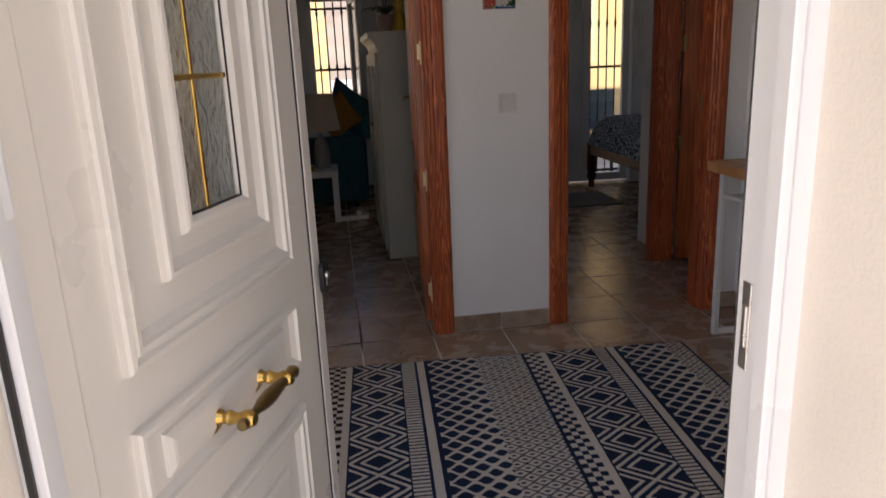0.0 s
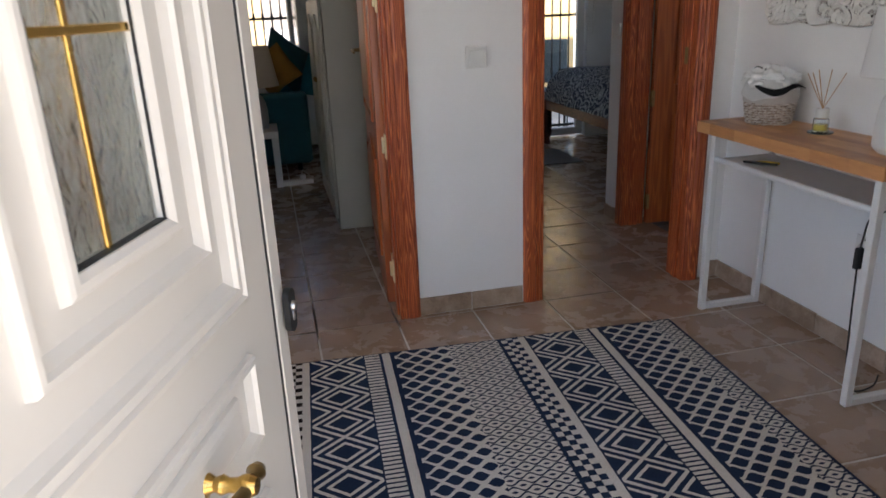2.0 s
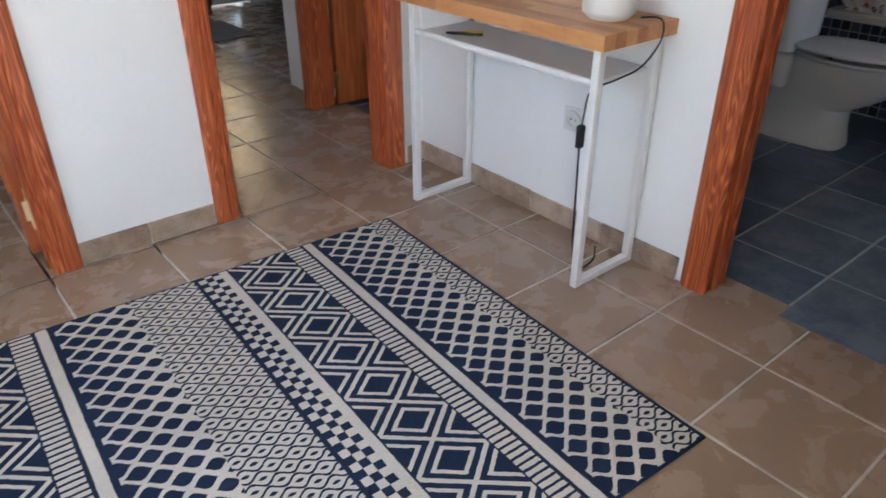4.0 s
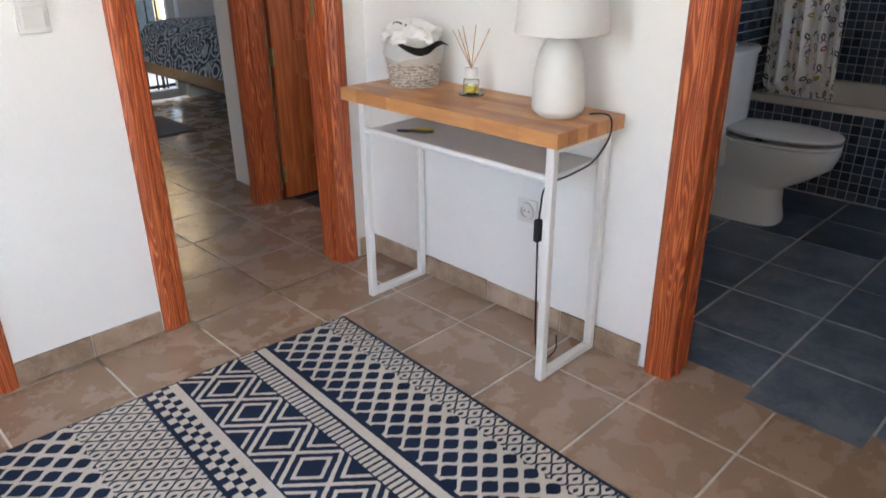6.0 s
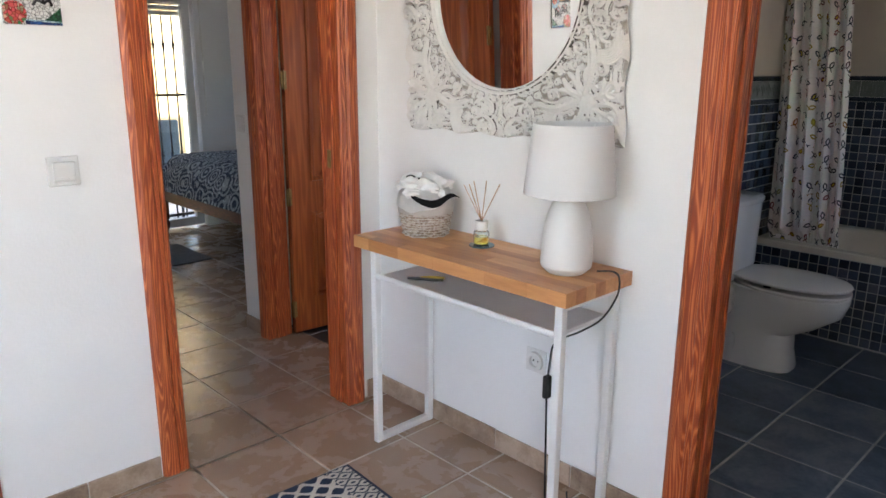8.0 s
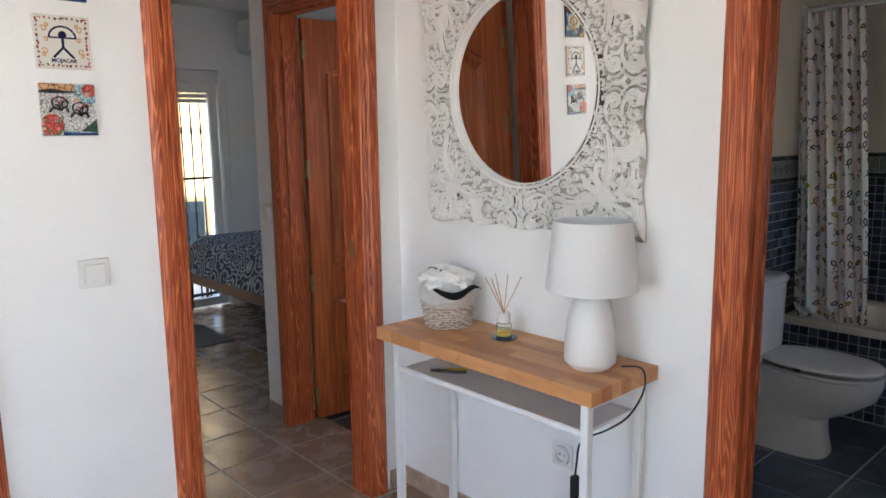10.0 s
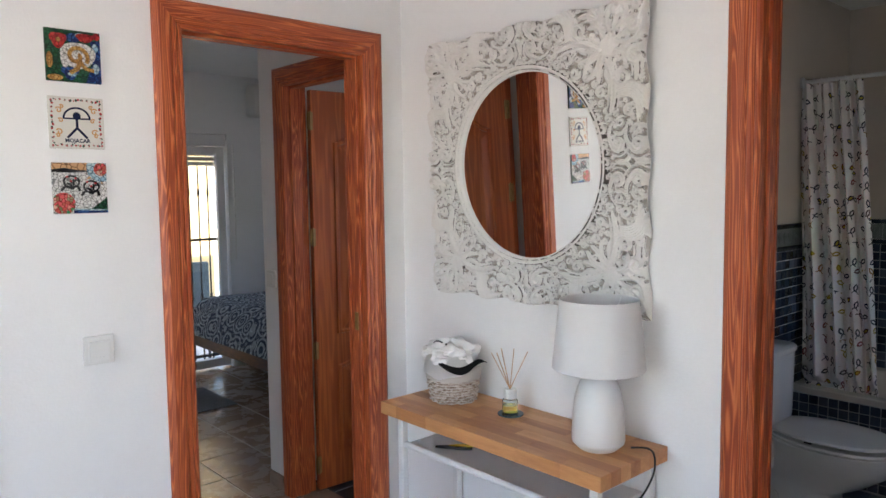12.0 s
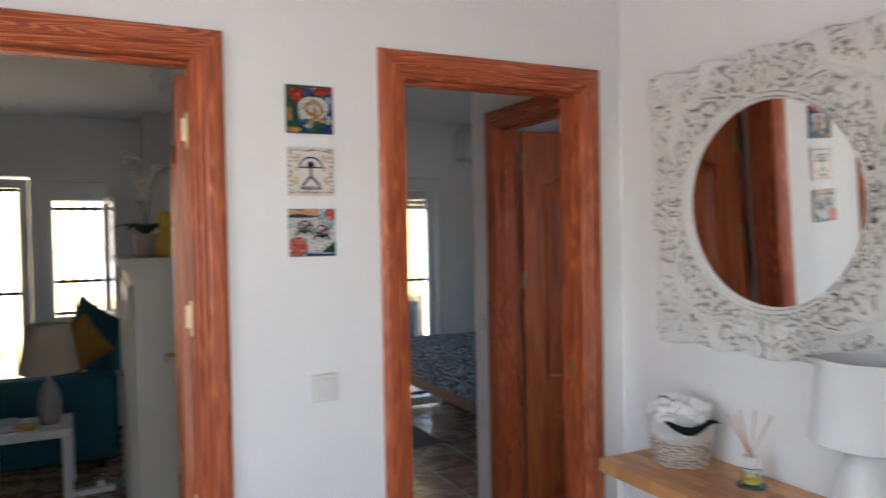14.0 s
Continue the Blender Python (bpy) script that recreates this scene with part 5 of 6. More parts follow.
for a, tilt in ((-0.72, 0.44), (2.42, 0.46), (2.0, 0.22), (-0.9, 0.10), (2.9, 0.38)):
    bm = bmesh.new()
    d = Vector((math.cos(a) * math.sin(tilt), math.sin(a) * math.sin(tilt), math.cos(tilt)))
    tube(bm, [Vector((0, 0, 0.078)) - d * 0.022, Vector((0, 0, 0.078)) + d * 0.135], 0.0017, 6)
    part("reed", bm, M["reed"], df)
bm = bmesh.new()
lathe(bm, [(0, 0), (0.042, 0), (0.043, 0.002), (0.042, 0.004), (0, 0.004)], 36, pose(2.030, 2.968, TZ))
tagged(finish("coaster", bm, plain("teal_glass", (0.03, 0.07, 0.09), 0.1, vary=0.2), True), "round dark teal coaster under the diffuser", "coaster")

pl = thing("pliers", "small pliers with black and yellow grips on table shelf", "pliers", pose(1.930, 3.155, 0.6535, 0, 0, 128) @ Matrix.Scale(0.78, 4))
bm = bmesh.new()
prism(bm, [(0.0, -0.010), (0.02, -0.012), (0.062, -0.003), (0.063, 0.003), (0.02, 0.012), (0.0, 0.010)], 0, 0.009)
part("jaws", bm, M["dark_iron"], pl, "dark steel jaws")
for s, mat, nm in ((1, M["black"], "black grip"), (-1, plain("yellow_rubber", (0.62, 0.42, 0.02), 0.5), "yellow grip")):
    bm = bmesh.new()
    tube(bm, smooth_path([(0.004, s * 0.005, 0.006), (-0.03, s * 0.016, 0.007), (-0.065, s * 0.019, 0.007), (-0.10, s * 0.012, 0.007)], 5), 0.0065, 8)
    part("grip", bm, mat, pl, nm, True)


# ---- bathroom ----
M["bath_paint"] = plain("glossy_cream_wall", (0.62, 0.56, 0.48), 0.22, vary=0.05, scale=3, bumps=0.05)
M["key_tile"] = plain("grey_green_relief_tile", (0.17, 0.19, 0.18), 0.35, vary=0.25, scale=30, bumps=0.2)
M["trim_tile"] = plain("dark_blue_trim_tile", (0.03, 0.042, 0.062), 0.25, vary=0.25, scale=20)
M["tub_enamel"] = plain("cream_enamel", (0.66, 0.61, 0.53), 0.16, vary=0.03, scale=4, bumps=0.01)
bm = bmesh.new()
box(bm, 2.225, XT, YW - 0.006, YW + 0.002, 1.33, H)
box(bm, XT - 0.006, XT + 0.002, 1.165, YW - 0.006, 1.33, H)
structure("bath_upper_wall", bm, M["bath_paint"], "glossy cream upper walls of the bathroom")

TXF, TZT = 4.20, 0.475


def mosaic(name, label, m, w, h, pitch=0.048, single=0.0):
    """Small square tiles on grout. Local x across, y up, z out; tiles with x below single are parts of their own."""
    bm = bmesh.new()
    box(bm, 0, w, 0, h, -0.006, 0.004, mtx=m)
    base = structure(name, bm, M["dark_grout"], label)
    s = pitch / 2 - 0.0022
    tb = bmesh.new()
    box(tb, -s, s, -s, s, 0, 0.0045)
    bmesh.ops.bevel(tb, geom=[e for e in tb.edges if all(v.co.z > 0.004 for v in e.verts)], offset=0.0012, segments=1, affect="EDGES")
    me = bpy.data.meshes.new("mosaic_tile")
    tb.to_mesh(me)
    tb.free()
    me.materials.append(M["mosaic"])
    verts, faces = [], []
    src_v = [v.co.copy() for v in me.vertices]
    src_f = [tuple(p.vertices) for p in me.polygons]
    for i in range(int(w / pitch)):
        for j in range(int(h / pitch + 0.35)):
            c = Vector(((i + 0.5) * pitch, h - (j + 0.5) * pitch, 0.004))
            if c.y < 0:
                continue
            if c.x < single:
                ob = new("mosaic_tile", me)
                ob.parent = base
                ob.matrix_basis = m @ Matrix.Translation(c)
            else:
                k = len(verts)
                verts += [tuple(m @ (c + v)) for v in src_v]
                faces += [tuple(k + q for q in f) for f in src_f]
    if verts:
        mm = bpy.data.meshes.new("far_mosaic_tiles")
        mm.from_pydata(verts, [], faces)
        mm.materials.append(M["mosaic"])
        ob = tagged(new("far_mosaic_tiles", mm), kind="stuff")
        ob.parent = base
    return base


mN = Matrix(((1, 0, 0, 2.95), (0, 0, -1, YW - 0.004), (0, 1, 0, 0.0), (0, 0, 0, 1)))
mE = Matrix(((0, 0, -1, XT - 0.004), (-1, 0, 0, YW - 0.012), (0, 1, 0, TZT - 0.02), (0, 0, 0, 1)))
mosaic("mosaic_wall", "dark blue mosaic dado on the bathroom wall", mN, XT - 2.95, 1.19)
mosaic("mosaic_wall_tub", "dark blue mosaic dado above the bathtub", mE, YW - 1.2, 1.19 - TZT + 0.02)


def key_border(name, m, w, label):
    """Relief tiles with a squared meander between two dark trims."""
    bm = bmesh.new()
    box(bm, 0, w, 1.19, 1.215, -0.004, 0.012, 0.004, m)
    box(bm, 0, w, 1.305, 1.33, -0.004, 0.014, 0.005, m)
    base = structure(name, bm, M["trim_tile"], label, category="tile border")
    n = int(w / 0.20) + 1
    for i in range(n):
        x0, x1 = i * 0.20 + 0.0015, min(w, (i + 1) * 0.20 - 0.0015)
        if x1 - x0 < 0.05:
            continue
        bm = bmesh.new()
        box(bm, x0, x1, 1.2165, 1.3035, -0.004, 0.006, 0.001, m)
        for k in range(int((x1 - x0) / 0.062)):
            a = x0 + 0.008 + k * 0.062
            for bx0, bx1, by0, by1 in ((0, 0.052, 1.232, 1.239), (0, 0.007, 1.232, 1.288), (0, 0.052, 1.281, 1.288), (0.045, 0.052, 1.252, 1.288), (0.018, 0.052, 1.252, 1.259), (0.018, 0.025, 1.252, 1.272)):
                box(bm, a + bx0, a + bx1, by0, by1, 0.005, 0.010, mtx=m)
        part("border_tile", bm, M["key_tile"], base)


mE0 = Matrix(((0, 0, -1, XT - 0.004), (-1, 0, 0, YW - 0.012), (0, 1, 0, 0), (0, 0, 0, 1)))
key_border("tile_border", mN, XT - 2.97, "grey-green meander tile border with dark trims")
key_border("tile_border_tub", mE0, YW - 1.2, "grey-green meander tile border with dark trims")

tub = thing("bathtub", "cream enamel bathtub built in with mosaic front", "bathtub")
bm = bmesh.new()
box(bm, TXF + 0.008, TXF + 0.07, 1.25, YW - 0.01, 0.0, TZT - 0.032)
part("front_wall", bm, M["dark_grout"], tub)
bm = bmesh.new()
outer = [(TXF - 0.012, 1.25), (XT - 0.014, 1.25), (XT - 0.014, YW - 0.012), (TXF - 0.012, YW - 0.012)]
cx, cy = (TXF + XT) / 2, (1.25 + YW) / 2
hx, hy = (XT - 0.014 - TXF + 0.012) / 2, (YW - 0.012 - 1.25) / 2
rings = []
for ax, ay, z, sq in ((hx, hy, TZT - 0.034, 30), (hx, hy, TZT - 0.006, 30), (hx - 0.006, hy - 0.006, TZT, 30), (hx - 0.055, hy - 0.075, TZT, 4), (hx - 0.068, hy - 0.09, TZT - 0.012, 4), (hx - 0.09, hy - 0.13, TZT - 0.16, 4), (hx - 0.12, hy - 0.19, TZT - 0.33, 4), (hx - 0.19, hy - 0.28, TZT - 0.365, 4)):
    ring = []
    for i in range(64):
        a = 2 * math.pi * (i + 0.5) / 64
        c, s_ = math.cos(a), math.sin(a)
        k = (abs(c) ** sq + abs(s_) ** sq) ** (-1 / sq)
        ring.append(bm.verts.new((cx + ax * k * c, cy + ay * k * s_, z)))
    rings.append(ring)
for r0, r1 in zip(rings, rings[1:]):
    for i in range(64):
        bm.faces.new((r0[i], r0[(i + 1) % 64], r1[(i + 1) % 64], r1[i]))
bm.faces.new(rings[-1])
part("basin", bm, M["tub_enamel"], tub, "cream enamel basin with flat rim", True)
mA = Matrix(((0, 0, -1, TXF + 0.006), (-1, 0, 0, YW - 0.012), (0, 1, 0, 0.0), (0, 0, 0, 1)))
mosaic("tub_mosaic", "dark blue mosaic front of the bathtub", mA, 1.60, TZT - 0.036, 0.048, 1.45)

# toilet: local x across, y to the front, z up; back at y = 0
toi = thing("toilet", "white ceramic toilet with closed lid beside the bathtub", "toilet", pose(3.672, YW - 0.02, 0, 0, 0, 180) @ Matrix.Diagonal((0.94, 0.96, 1, 1)))


def loft(bm, secs, n=36):
    """Rounded sections: (cy, half x, half y, z, squareness)."""
    rings = []
    for yc, ax, ay, z, sq in secs:
        ring = []
        for i in range(n):
            a = 2 * math.pi * i / n
            c, s_ = math.cos(a), math.sin(a)
            k = (abs(c) ** sq + abs(s_) ** sq) ** (-1 / sq)
            ring.append(bm.verts.new((ax * k * c, yc + ay * k * s_, z)))
        rings.append(ring)
    for r0, r1 in zip(rings, rings[1:]):
        for i in range(n):
            bm.faces.new((r0[i], r0[(i + 1) % n], r1[(i + 1) % n], r1[i]))
    bm.faces.new(rings[0][::-1])
    bm.faces.new(rings[-1])


bm = bmesh.new()
loft(bm, [(0.24, 0.120, 0.225, 0.0, 3.4), (0.24, 0.121, 0.227, 0.02, 3.4), (0.235, 0.110, 0.215, 0.10, 3.2), (0.237, 0.104, 0.210, 0.175, 3.0), (0.300, 0.124, 0.245, 0.225, 2.5), (0.370, 0.164, 0.278, 0.30, 2.2), (0.395, 0.182, 0.275, 0.365, 2.2), (0.395, 0.184, 0.275, 0.388, 2.2), (0.395, 0.176, 0.268, 0.395, 2.2)])
bowl = part("bowl", bm, M["ceramic"], toi, "", True)
bm = bmesh.new()
box(bm, -0.17, 0.17, 0.005, 0.20, 0.24, 0.395, 0.03, seg=3)
part("rear_shelf", bm, M["ceramic"], toi, "", True)
bm = bmesh.new()
loft(bm, [(0.405, 0.180, 0.262, 0.397, 2.2), (0.405, 0.186, 0.268, 0.402, 2.2), (0.405, 0.184, 0.266, 0.410, 2.2)])
part("seat", bm, M["ceramic"], toi, "white toilet seat", True)
for sx in (-0.15, 0.15):
    bm = bmesh.new()
    box(bm, sx - 0.01, sx + 0.01, 0.34, 0.37, 0.409, 0.426, 0.001)
    part("seat_buffer", bm, M["black"], toi, "dark rubber seat buffer")
bm = bmesh.new()
loft(bm, [(0.400, 0.160, 0.244, 0.425, 2.2), (0.400, 0.186, 0.270, 0.427, 2.2), (0.400, 0.188, 0.272, 0.434, 2.2), (0.400, 0.182, 0.266, 0.441, 2.2), (0.398, 0.150, 0.235, 0.447, 2.2), (0.396, 0.06, 0.12, 0.450, 2.1)])
part("lid", bm, M["ceramic"], toi, "closed white lid", True)
bm = bmesh.new()
loft(bm, [(0.100, 0.140, 0.080, 0.396, 4), (0.100, 0.155, 0.088, 0.46, 4), (0.100, 0.158, 0.092, 0.735, 4), (0.100, 0.158, 0.092, 0.750, 4)])
part("tank", bm, M["ceramic"], toi, "", True)
bm = bmesh.new()
loft(bm, [(0.100, 0.160, 0.095, 0.751, 4), (0.100, 0.166, 0.101, 0.761, 4), (0.100, 0.166, 0.101, 0.777, 4), (0.100, 0.152, 0.088, 0.787, 4)])
part("tank_lid", bm, M["ceramic"], toi, "", True)
bm = bmesh.new()
lathe(bm, [(0.022, 0.787), (0.020, 0.795), (0, 0.796)], 20, Matrix.Translation((0, 0.10, 0)))
part("flush_button", bm, M["steel"], toi, "chrome flush button", True)
for sx in (-1, 1):
    bm = bmesh.new()
    prism(bm, blob(0.20, 0.105, 0.018, 0.042, 18), 0, 0.006, Matrix(((0, 0, sx, 0.1125 * sx), (1, 0, 0, 0), (0, 1, 0, 0), (0, 0, 0, 1))))
    part("fixing_cover", bm, M["ceramic"], toi, "oval fixing recess", True)


def curtain_material():
    m, b = material("fish_print_curtain", 0.6, 0, 0.3)
    uv = S.tree.nodes.new("ShaderNodeUVMap")
    vo = S.tree.nodes.new("ShaderNodeTexVoronoi")
    vo.inputs["Scale"].default_value = 1.0
    vo.inputs["Randomness"].default_value = 0.55
    mp = S.tree.nodes.new("ShaderNodeMapping")
    mp.inputs["Scale"].default_value = (13.5, 13.5, 1)
    S.tree.links.new(uv.outputs[0], mp.inputs["Vector"])
    S.tree.links.new(mp.outputs[0], vo.inputs["Vector"])
    sub = S.tree.nodes.new("ShaderNodeVectorMath")
    sub.operation = "SUBTRACT"
    S.tree.links.new(mp.outputs[0], sub.inputs[0])
    S.tree.links.new(vo.outputs["Position"], sub.inputs[1])
    xy = S.tree.nodes.new("ShaderNodeSeparateXYZ")
    S.tree.links.new(sub.outputs[0], xy.inputs[0])
    rnd = S.tree.nodes.new("ShaderNodeSeparateColor")
    S.tree.links.new(vo.outputs["Color"], rnd.inputs[0])
    ang = S(rnd.outputs[0]) * 6.283
    x, y = S(xy.outputs[0]), S(xy.outputs[1])
    lx = x * ang.cos() + y * ang.sin()
    ly = y * ang.cos() - x * ang.sin()
    bow = (lx * lx) * 2.1
    body = ((ly.absv() + bow) - 0.115).absv().lt(0.055) * lx.between(-0.30, 0.28)
    tail = (ly.absv() - (lx * -1.0 - 0.16)).absv().lt(0.05) * lx.between(-0.40, -0.18)
    fill = (ly.absv() + bow).lt(0.085) * S(rnd.outputs[2]).gt(0.86)
    mask = (body + tail).minv(1.0)
    line = ramp(S(rnd.outputs[1]), (0.0, (0.02, 0.025, 0.06)), (0.6, (0.03, 0.03, 0.035)), (0.8, (0.22, 0.03, 0.04)), (0.95, (0.35, 0.26, 0.02)))
    n = noise_tex(coords("World"), 9, 3)
    cloth = ramp(n, (0.3, (0.74, 0.70, 0.68)), (0.7, (0.82, 0.79, 0.77)))
    c1 = mixc(fill, cloth, (0.55, 0.45, 0.04))
    put(b.inputs["Base Color"], mixc(mask, c1, line))
    b.inputs["Subsurface Weight"].default_value = 0.1
    bump(b, noise_tex(coords("World"), 25, 3), 0.2, 0.01)
    return m


M["curtain"] = curtain_material()
cur = thing("shower_curtain", "white shower curtain printed with small fish, drawn aside", "curtain")
bm = bmesh.new()
uvl = bm.loops.layers.uv.new("UVMap")
NU, NV = 110, 34
grid = []
for j in range(NV + 1):
    t = j / NV
    row = []
    for i in range(NU + 1):
        u = i / NU
        top_y = 2.985 - 0.315 * u
        bot_y = 2.905 - 0.350 * u - 0.02 * math.sin(u * 3)
        y = bot_y + (top_y - bot_y) * t ** 1.2
        amp = 0.030 * (0.55 + 0.45 * (1 - t)) * (1 - 0.55 * u)
        x = 4.262 + amp * math.sin(u * 24 + 0.8 * math.sin(t * 3)) + 0.012 * math.sin(u * 51 + t * 2) - 0.035 * (1 - t) * (0.5 + 0.5 * math.sin(u * 5 + 1))
        row.append(bm.verts.new((x, y, 0.40 + (2.045 - 0.40) * t + 0.006 * math.sin(u * 40) * (t > 0.97))))
    grid.append(row)
for j in range(NV):
    for i in range(NU):
        f = bm.faces.new((grid[j][i], grid[j][i + 1], grid[j + 1][i + 1], grid[j + 1][i]))
        for l, (a, b_) in zip(f.loops, ((i, j), (i + 1, j), (i + 1, j + 1), (i, j + 1))):
            l[uvl].uv = (a / NU * 0.62, b_ / NV * 1.65)
for f in bm.faces:
    for v in f.verts:
        if v.co.z < TZT + 0.03 and v.co.x < TXF - 0.012 + 0.075:
            v.co.x = max(v.co.x, TXF + 0.075)
ob = part("cloth", bm, M["curtain"], cur, "", True)
for k in range(9):
    bm = bmesh.new()
    y = 2.975 - k * 0.037
    pts = [(4.262 + 0.017 * math.cos(a), y, 2.054 + 0.017 * math.sin(a)) for a in [2 * math.pi * i / 14 for i in range(15)]]
    tube(bm, pts, 0.0018, 6, cap=False, up=(0, 1, 0))
    part("curtain_ring", bm, M["white_plastic"], cur, "", True)
bm = bmesh.new()
tube(bm, [(4.262, 1.17, 2.058), (4.262, YW - 0.008, 2.058)], 0.0105, 14)
lathe(bm, [(0.028, 0), (0.026, 0.010), (0.012, 0.014)], 18, Matrix.Translation((4.262, YW - 0.0065, 2.058)) @ Euler((radians(90), 0, 0)).to_matrix().to_4x4())
tagged(finish("curtain_rod", bm, M["white_metal"], True), "white shower curtain rod between the walls", "curtain rod")
bm = bmesh.new()
tube(bm, smooth_path([(XT - 0.01, 2.62, 2.03), (XT - 0.10, 2.62, 2.09), (XT - 0.20, 2.62, 2.08)]), 0.009, 10)
lathe(bm, [(0.01, 0.03), (0.02, 0.02), (0.045, 0.004), (0.045, 0), (0, 0)], 20, Matrix.Translation((XT - 0.20, 2.62, 2.045)))
tagged(finish("wall_shower", bm, M["steel"], True), "chrome shower head on the wall above the tub", "shower")
bm = bmesh.new()
lathe(bm, [(0, 0), (0.03, 0), (0.03, 0.01), (0.018, 0.014), (0.018, 0.05), (0.024, 0.055), (0.024, 0.08), (0, 0.085)], 18, Matrix.Translation((4.52, YW - 0.013, 0.66)) @ Euler((radians(90), 0, 0)).to_matrix().to_4x4())
tube(bm, smooth_path([(4.52, YW - 0.05, 0.66), (4.52, YW - 0.13, 0.66), (4.52, YW - 0.15, 0.635)]), 0.011, 10)
tagged(finish("bath_tap", bm, M["steel"], True), "chrome bath tap on the mosaic wall", "tap")


# ---- bedroom ----
def quilt_material():
    m, b = material("blue_paisley_quilt", 0.9, 0, 0.2)
    v = coords("World")
    ve = S.tree.nodes.new("ShaderNodeTexVoronoi")
    ve.inputs["Scale"].default_value = 6.5
    S.tree.links.new(v, ve.inputs["Vector"])
    d = S(ve.outputs["Distance"])
    n = noise_tex(v, 22, 3)
    rings = ((d * 34.0 + n * 2.4).sin()).gt(0.1)
    fine = noise_tex(v, 42, 2).gt(0.60)
    f = (rings * 0.6 + fine * 0.5).minv(1.0)
    put(b.inputs["Base Color"], mixc(f, (0.036, 0.052, 0.090), (0.56, 0.62, 0.68)))
    bump(b, noise_tex(v, 40, 3), 0.3, 0.006)
    return m


M["quilt"] = quilt_material()
M["bed_wood"] = wood("dark_bed_wood", 1, (0.05, 0.014, 0.006), (0.11, 0.032, 0.012), (0.17, 0.054, 0.020))
bed = thing("bed", "wooden double bed with blue patterned quilt in the bedroom", "bed")
for y in (5.62, 7.06):
    for x in (2.64, 4.62):
        bm = bmesh.new()
        lathe(bm, [(0, 0), (0.026, 0), (0.034, 0.02), (0.026, 0.05), (0.040, 0.085), (0.046, 0.12), (0.036, 0.15), (0.046, 0.17), (0.046, 0.43), (0, 0.43)], 16, Matrix.Translation((x, y, 0)))
        part("leg", bm, M["bed_wood"], bed, "", True)
for b in ((2.615, 2.655, 5.64, 7.04, 0.32, 0.43), (2.66, 4.62, 5.60, 5.635, 0.32, 0.43), (2.66, 4.62, 7.045, 7.08, 0.32, 0.43)):
    bm = bmesh.new()
    box(bm, *b, 0.006)
    part("rail", bm, M["bed_wood"], bed)
bm = bmesh.new()
box(bm, 4.63, 4.68, 5.60, 7.08, 0.0, 1.1, 0.01)
part("headboard", bm, M["bed_wood"], bed)
bm = bmesh.new()
NX, NY = 40, 30
g = []
for i in range(NX + 1):
    row = []
    for j in range(NY + 1):
        u, v = i / NX, j / NY
        x, y = 2.60 + 2.04 * u, 5.575 + 1.53 * v
        ex = min(u / 0.10, 1.0)
        ey = min(v / 0.09, (1 - v) / 0.09, 1.0)
        k = min(math.sin(ex * math.pi / 2), math.sin(max(ey, 0) * math.pi / 2))
        z = 0.415 + 0.265 * k ** 0.55 + 0.02 * noise.noise(Vector((x * 3, y * 3, 0)))
        row.append(bm.verts.new((x, y, z)))
    g.append(row)
for i in range(NX):
    for j in range(NY):
        bm.faces.new((g[i][j], g[i + 1][j], g[i + 1][j + 1], g[i][j + 1]))
r = bmesh.ops.extrude_face_region(bm, geom=bm.faces[:])
for v in [q for q in r["geom"] if isinstance(q, bmesh.types.BMVert)]:
    v.co.z = 0.410
part("quilt", bm, M["quilt"], bed, "blue and white paisley quilt", True)
bm = bmesh.new()
box(bm, 1.85, 2.61, 6.17, 6.76, 0.001, 0.012, 0.004)
tagged(finish("bedside_rug", bm, plain("grey_shag", (0.19, 0.18, 0.175), 0.95, vary=0.3, scale=40, bumps=0.6, fine=300)), "small plain grey bedside rug on the tiles", "rug")
ch = thing("chair", "grey-blue upholstered chair on terrace outside balcony door", "chair", pose(3.02, 7.78, -0.05))
M["chair_cloth"] = plain("grey_blue_cloth", (0.09, 0.125, 0.145), 0.9, vary=0.2, scale=30, bumps=0.3, fine=300)
for nm, b in (("seat", (-0.20, 0.20, -0.20, 0.18, 0.40, 0.46)), ("backrest", (-0.19, 0.19, 0.15, 0.195, 0.50, 0.93))):
    bm = bmesh.new()
    box(bm, *b, 0.018, seg=3)
    part(nm, bm, M["chair_cloth"], ch, "", True)
for sx in (-0.17, 0.17):
    for sy, hh in ((-0.17, 0.41), (0.165, 0.52)):
        bm = bmesh.new()
        tube(bm, [(sx, sy, 0), (sx, sy, hh)], 0.014, 8)
        part("leg", bm, M["dark_iron"], ch, "", True)


def air_unit(m, label):
    t = thing("air_conditioner", label, "air conditioner", m)
    bm = bmesh.new()
    box(bm, -0.39, 0.39, 0.0, 0.20, 0.0, 0.27, 0.03, seg=3)
    part("casing", bm, M["white_plastic"], t, "", True)
    bm = bmesh.new()
    box(bm, -0.34, 0.34, 0.196, 0.206, 0.02, 0.055, 0.004)
    part("air_flap", bm, M["white_plastic"], t)


air_unit(pose(3.68, 7.248, 2.18, 0, 0, 180), "white split air conditioner high on the bedroom wall")


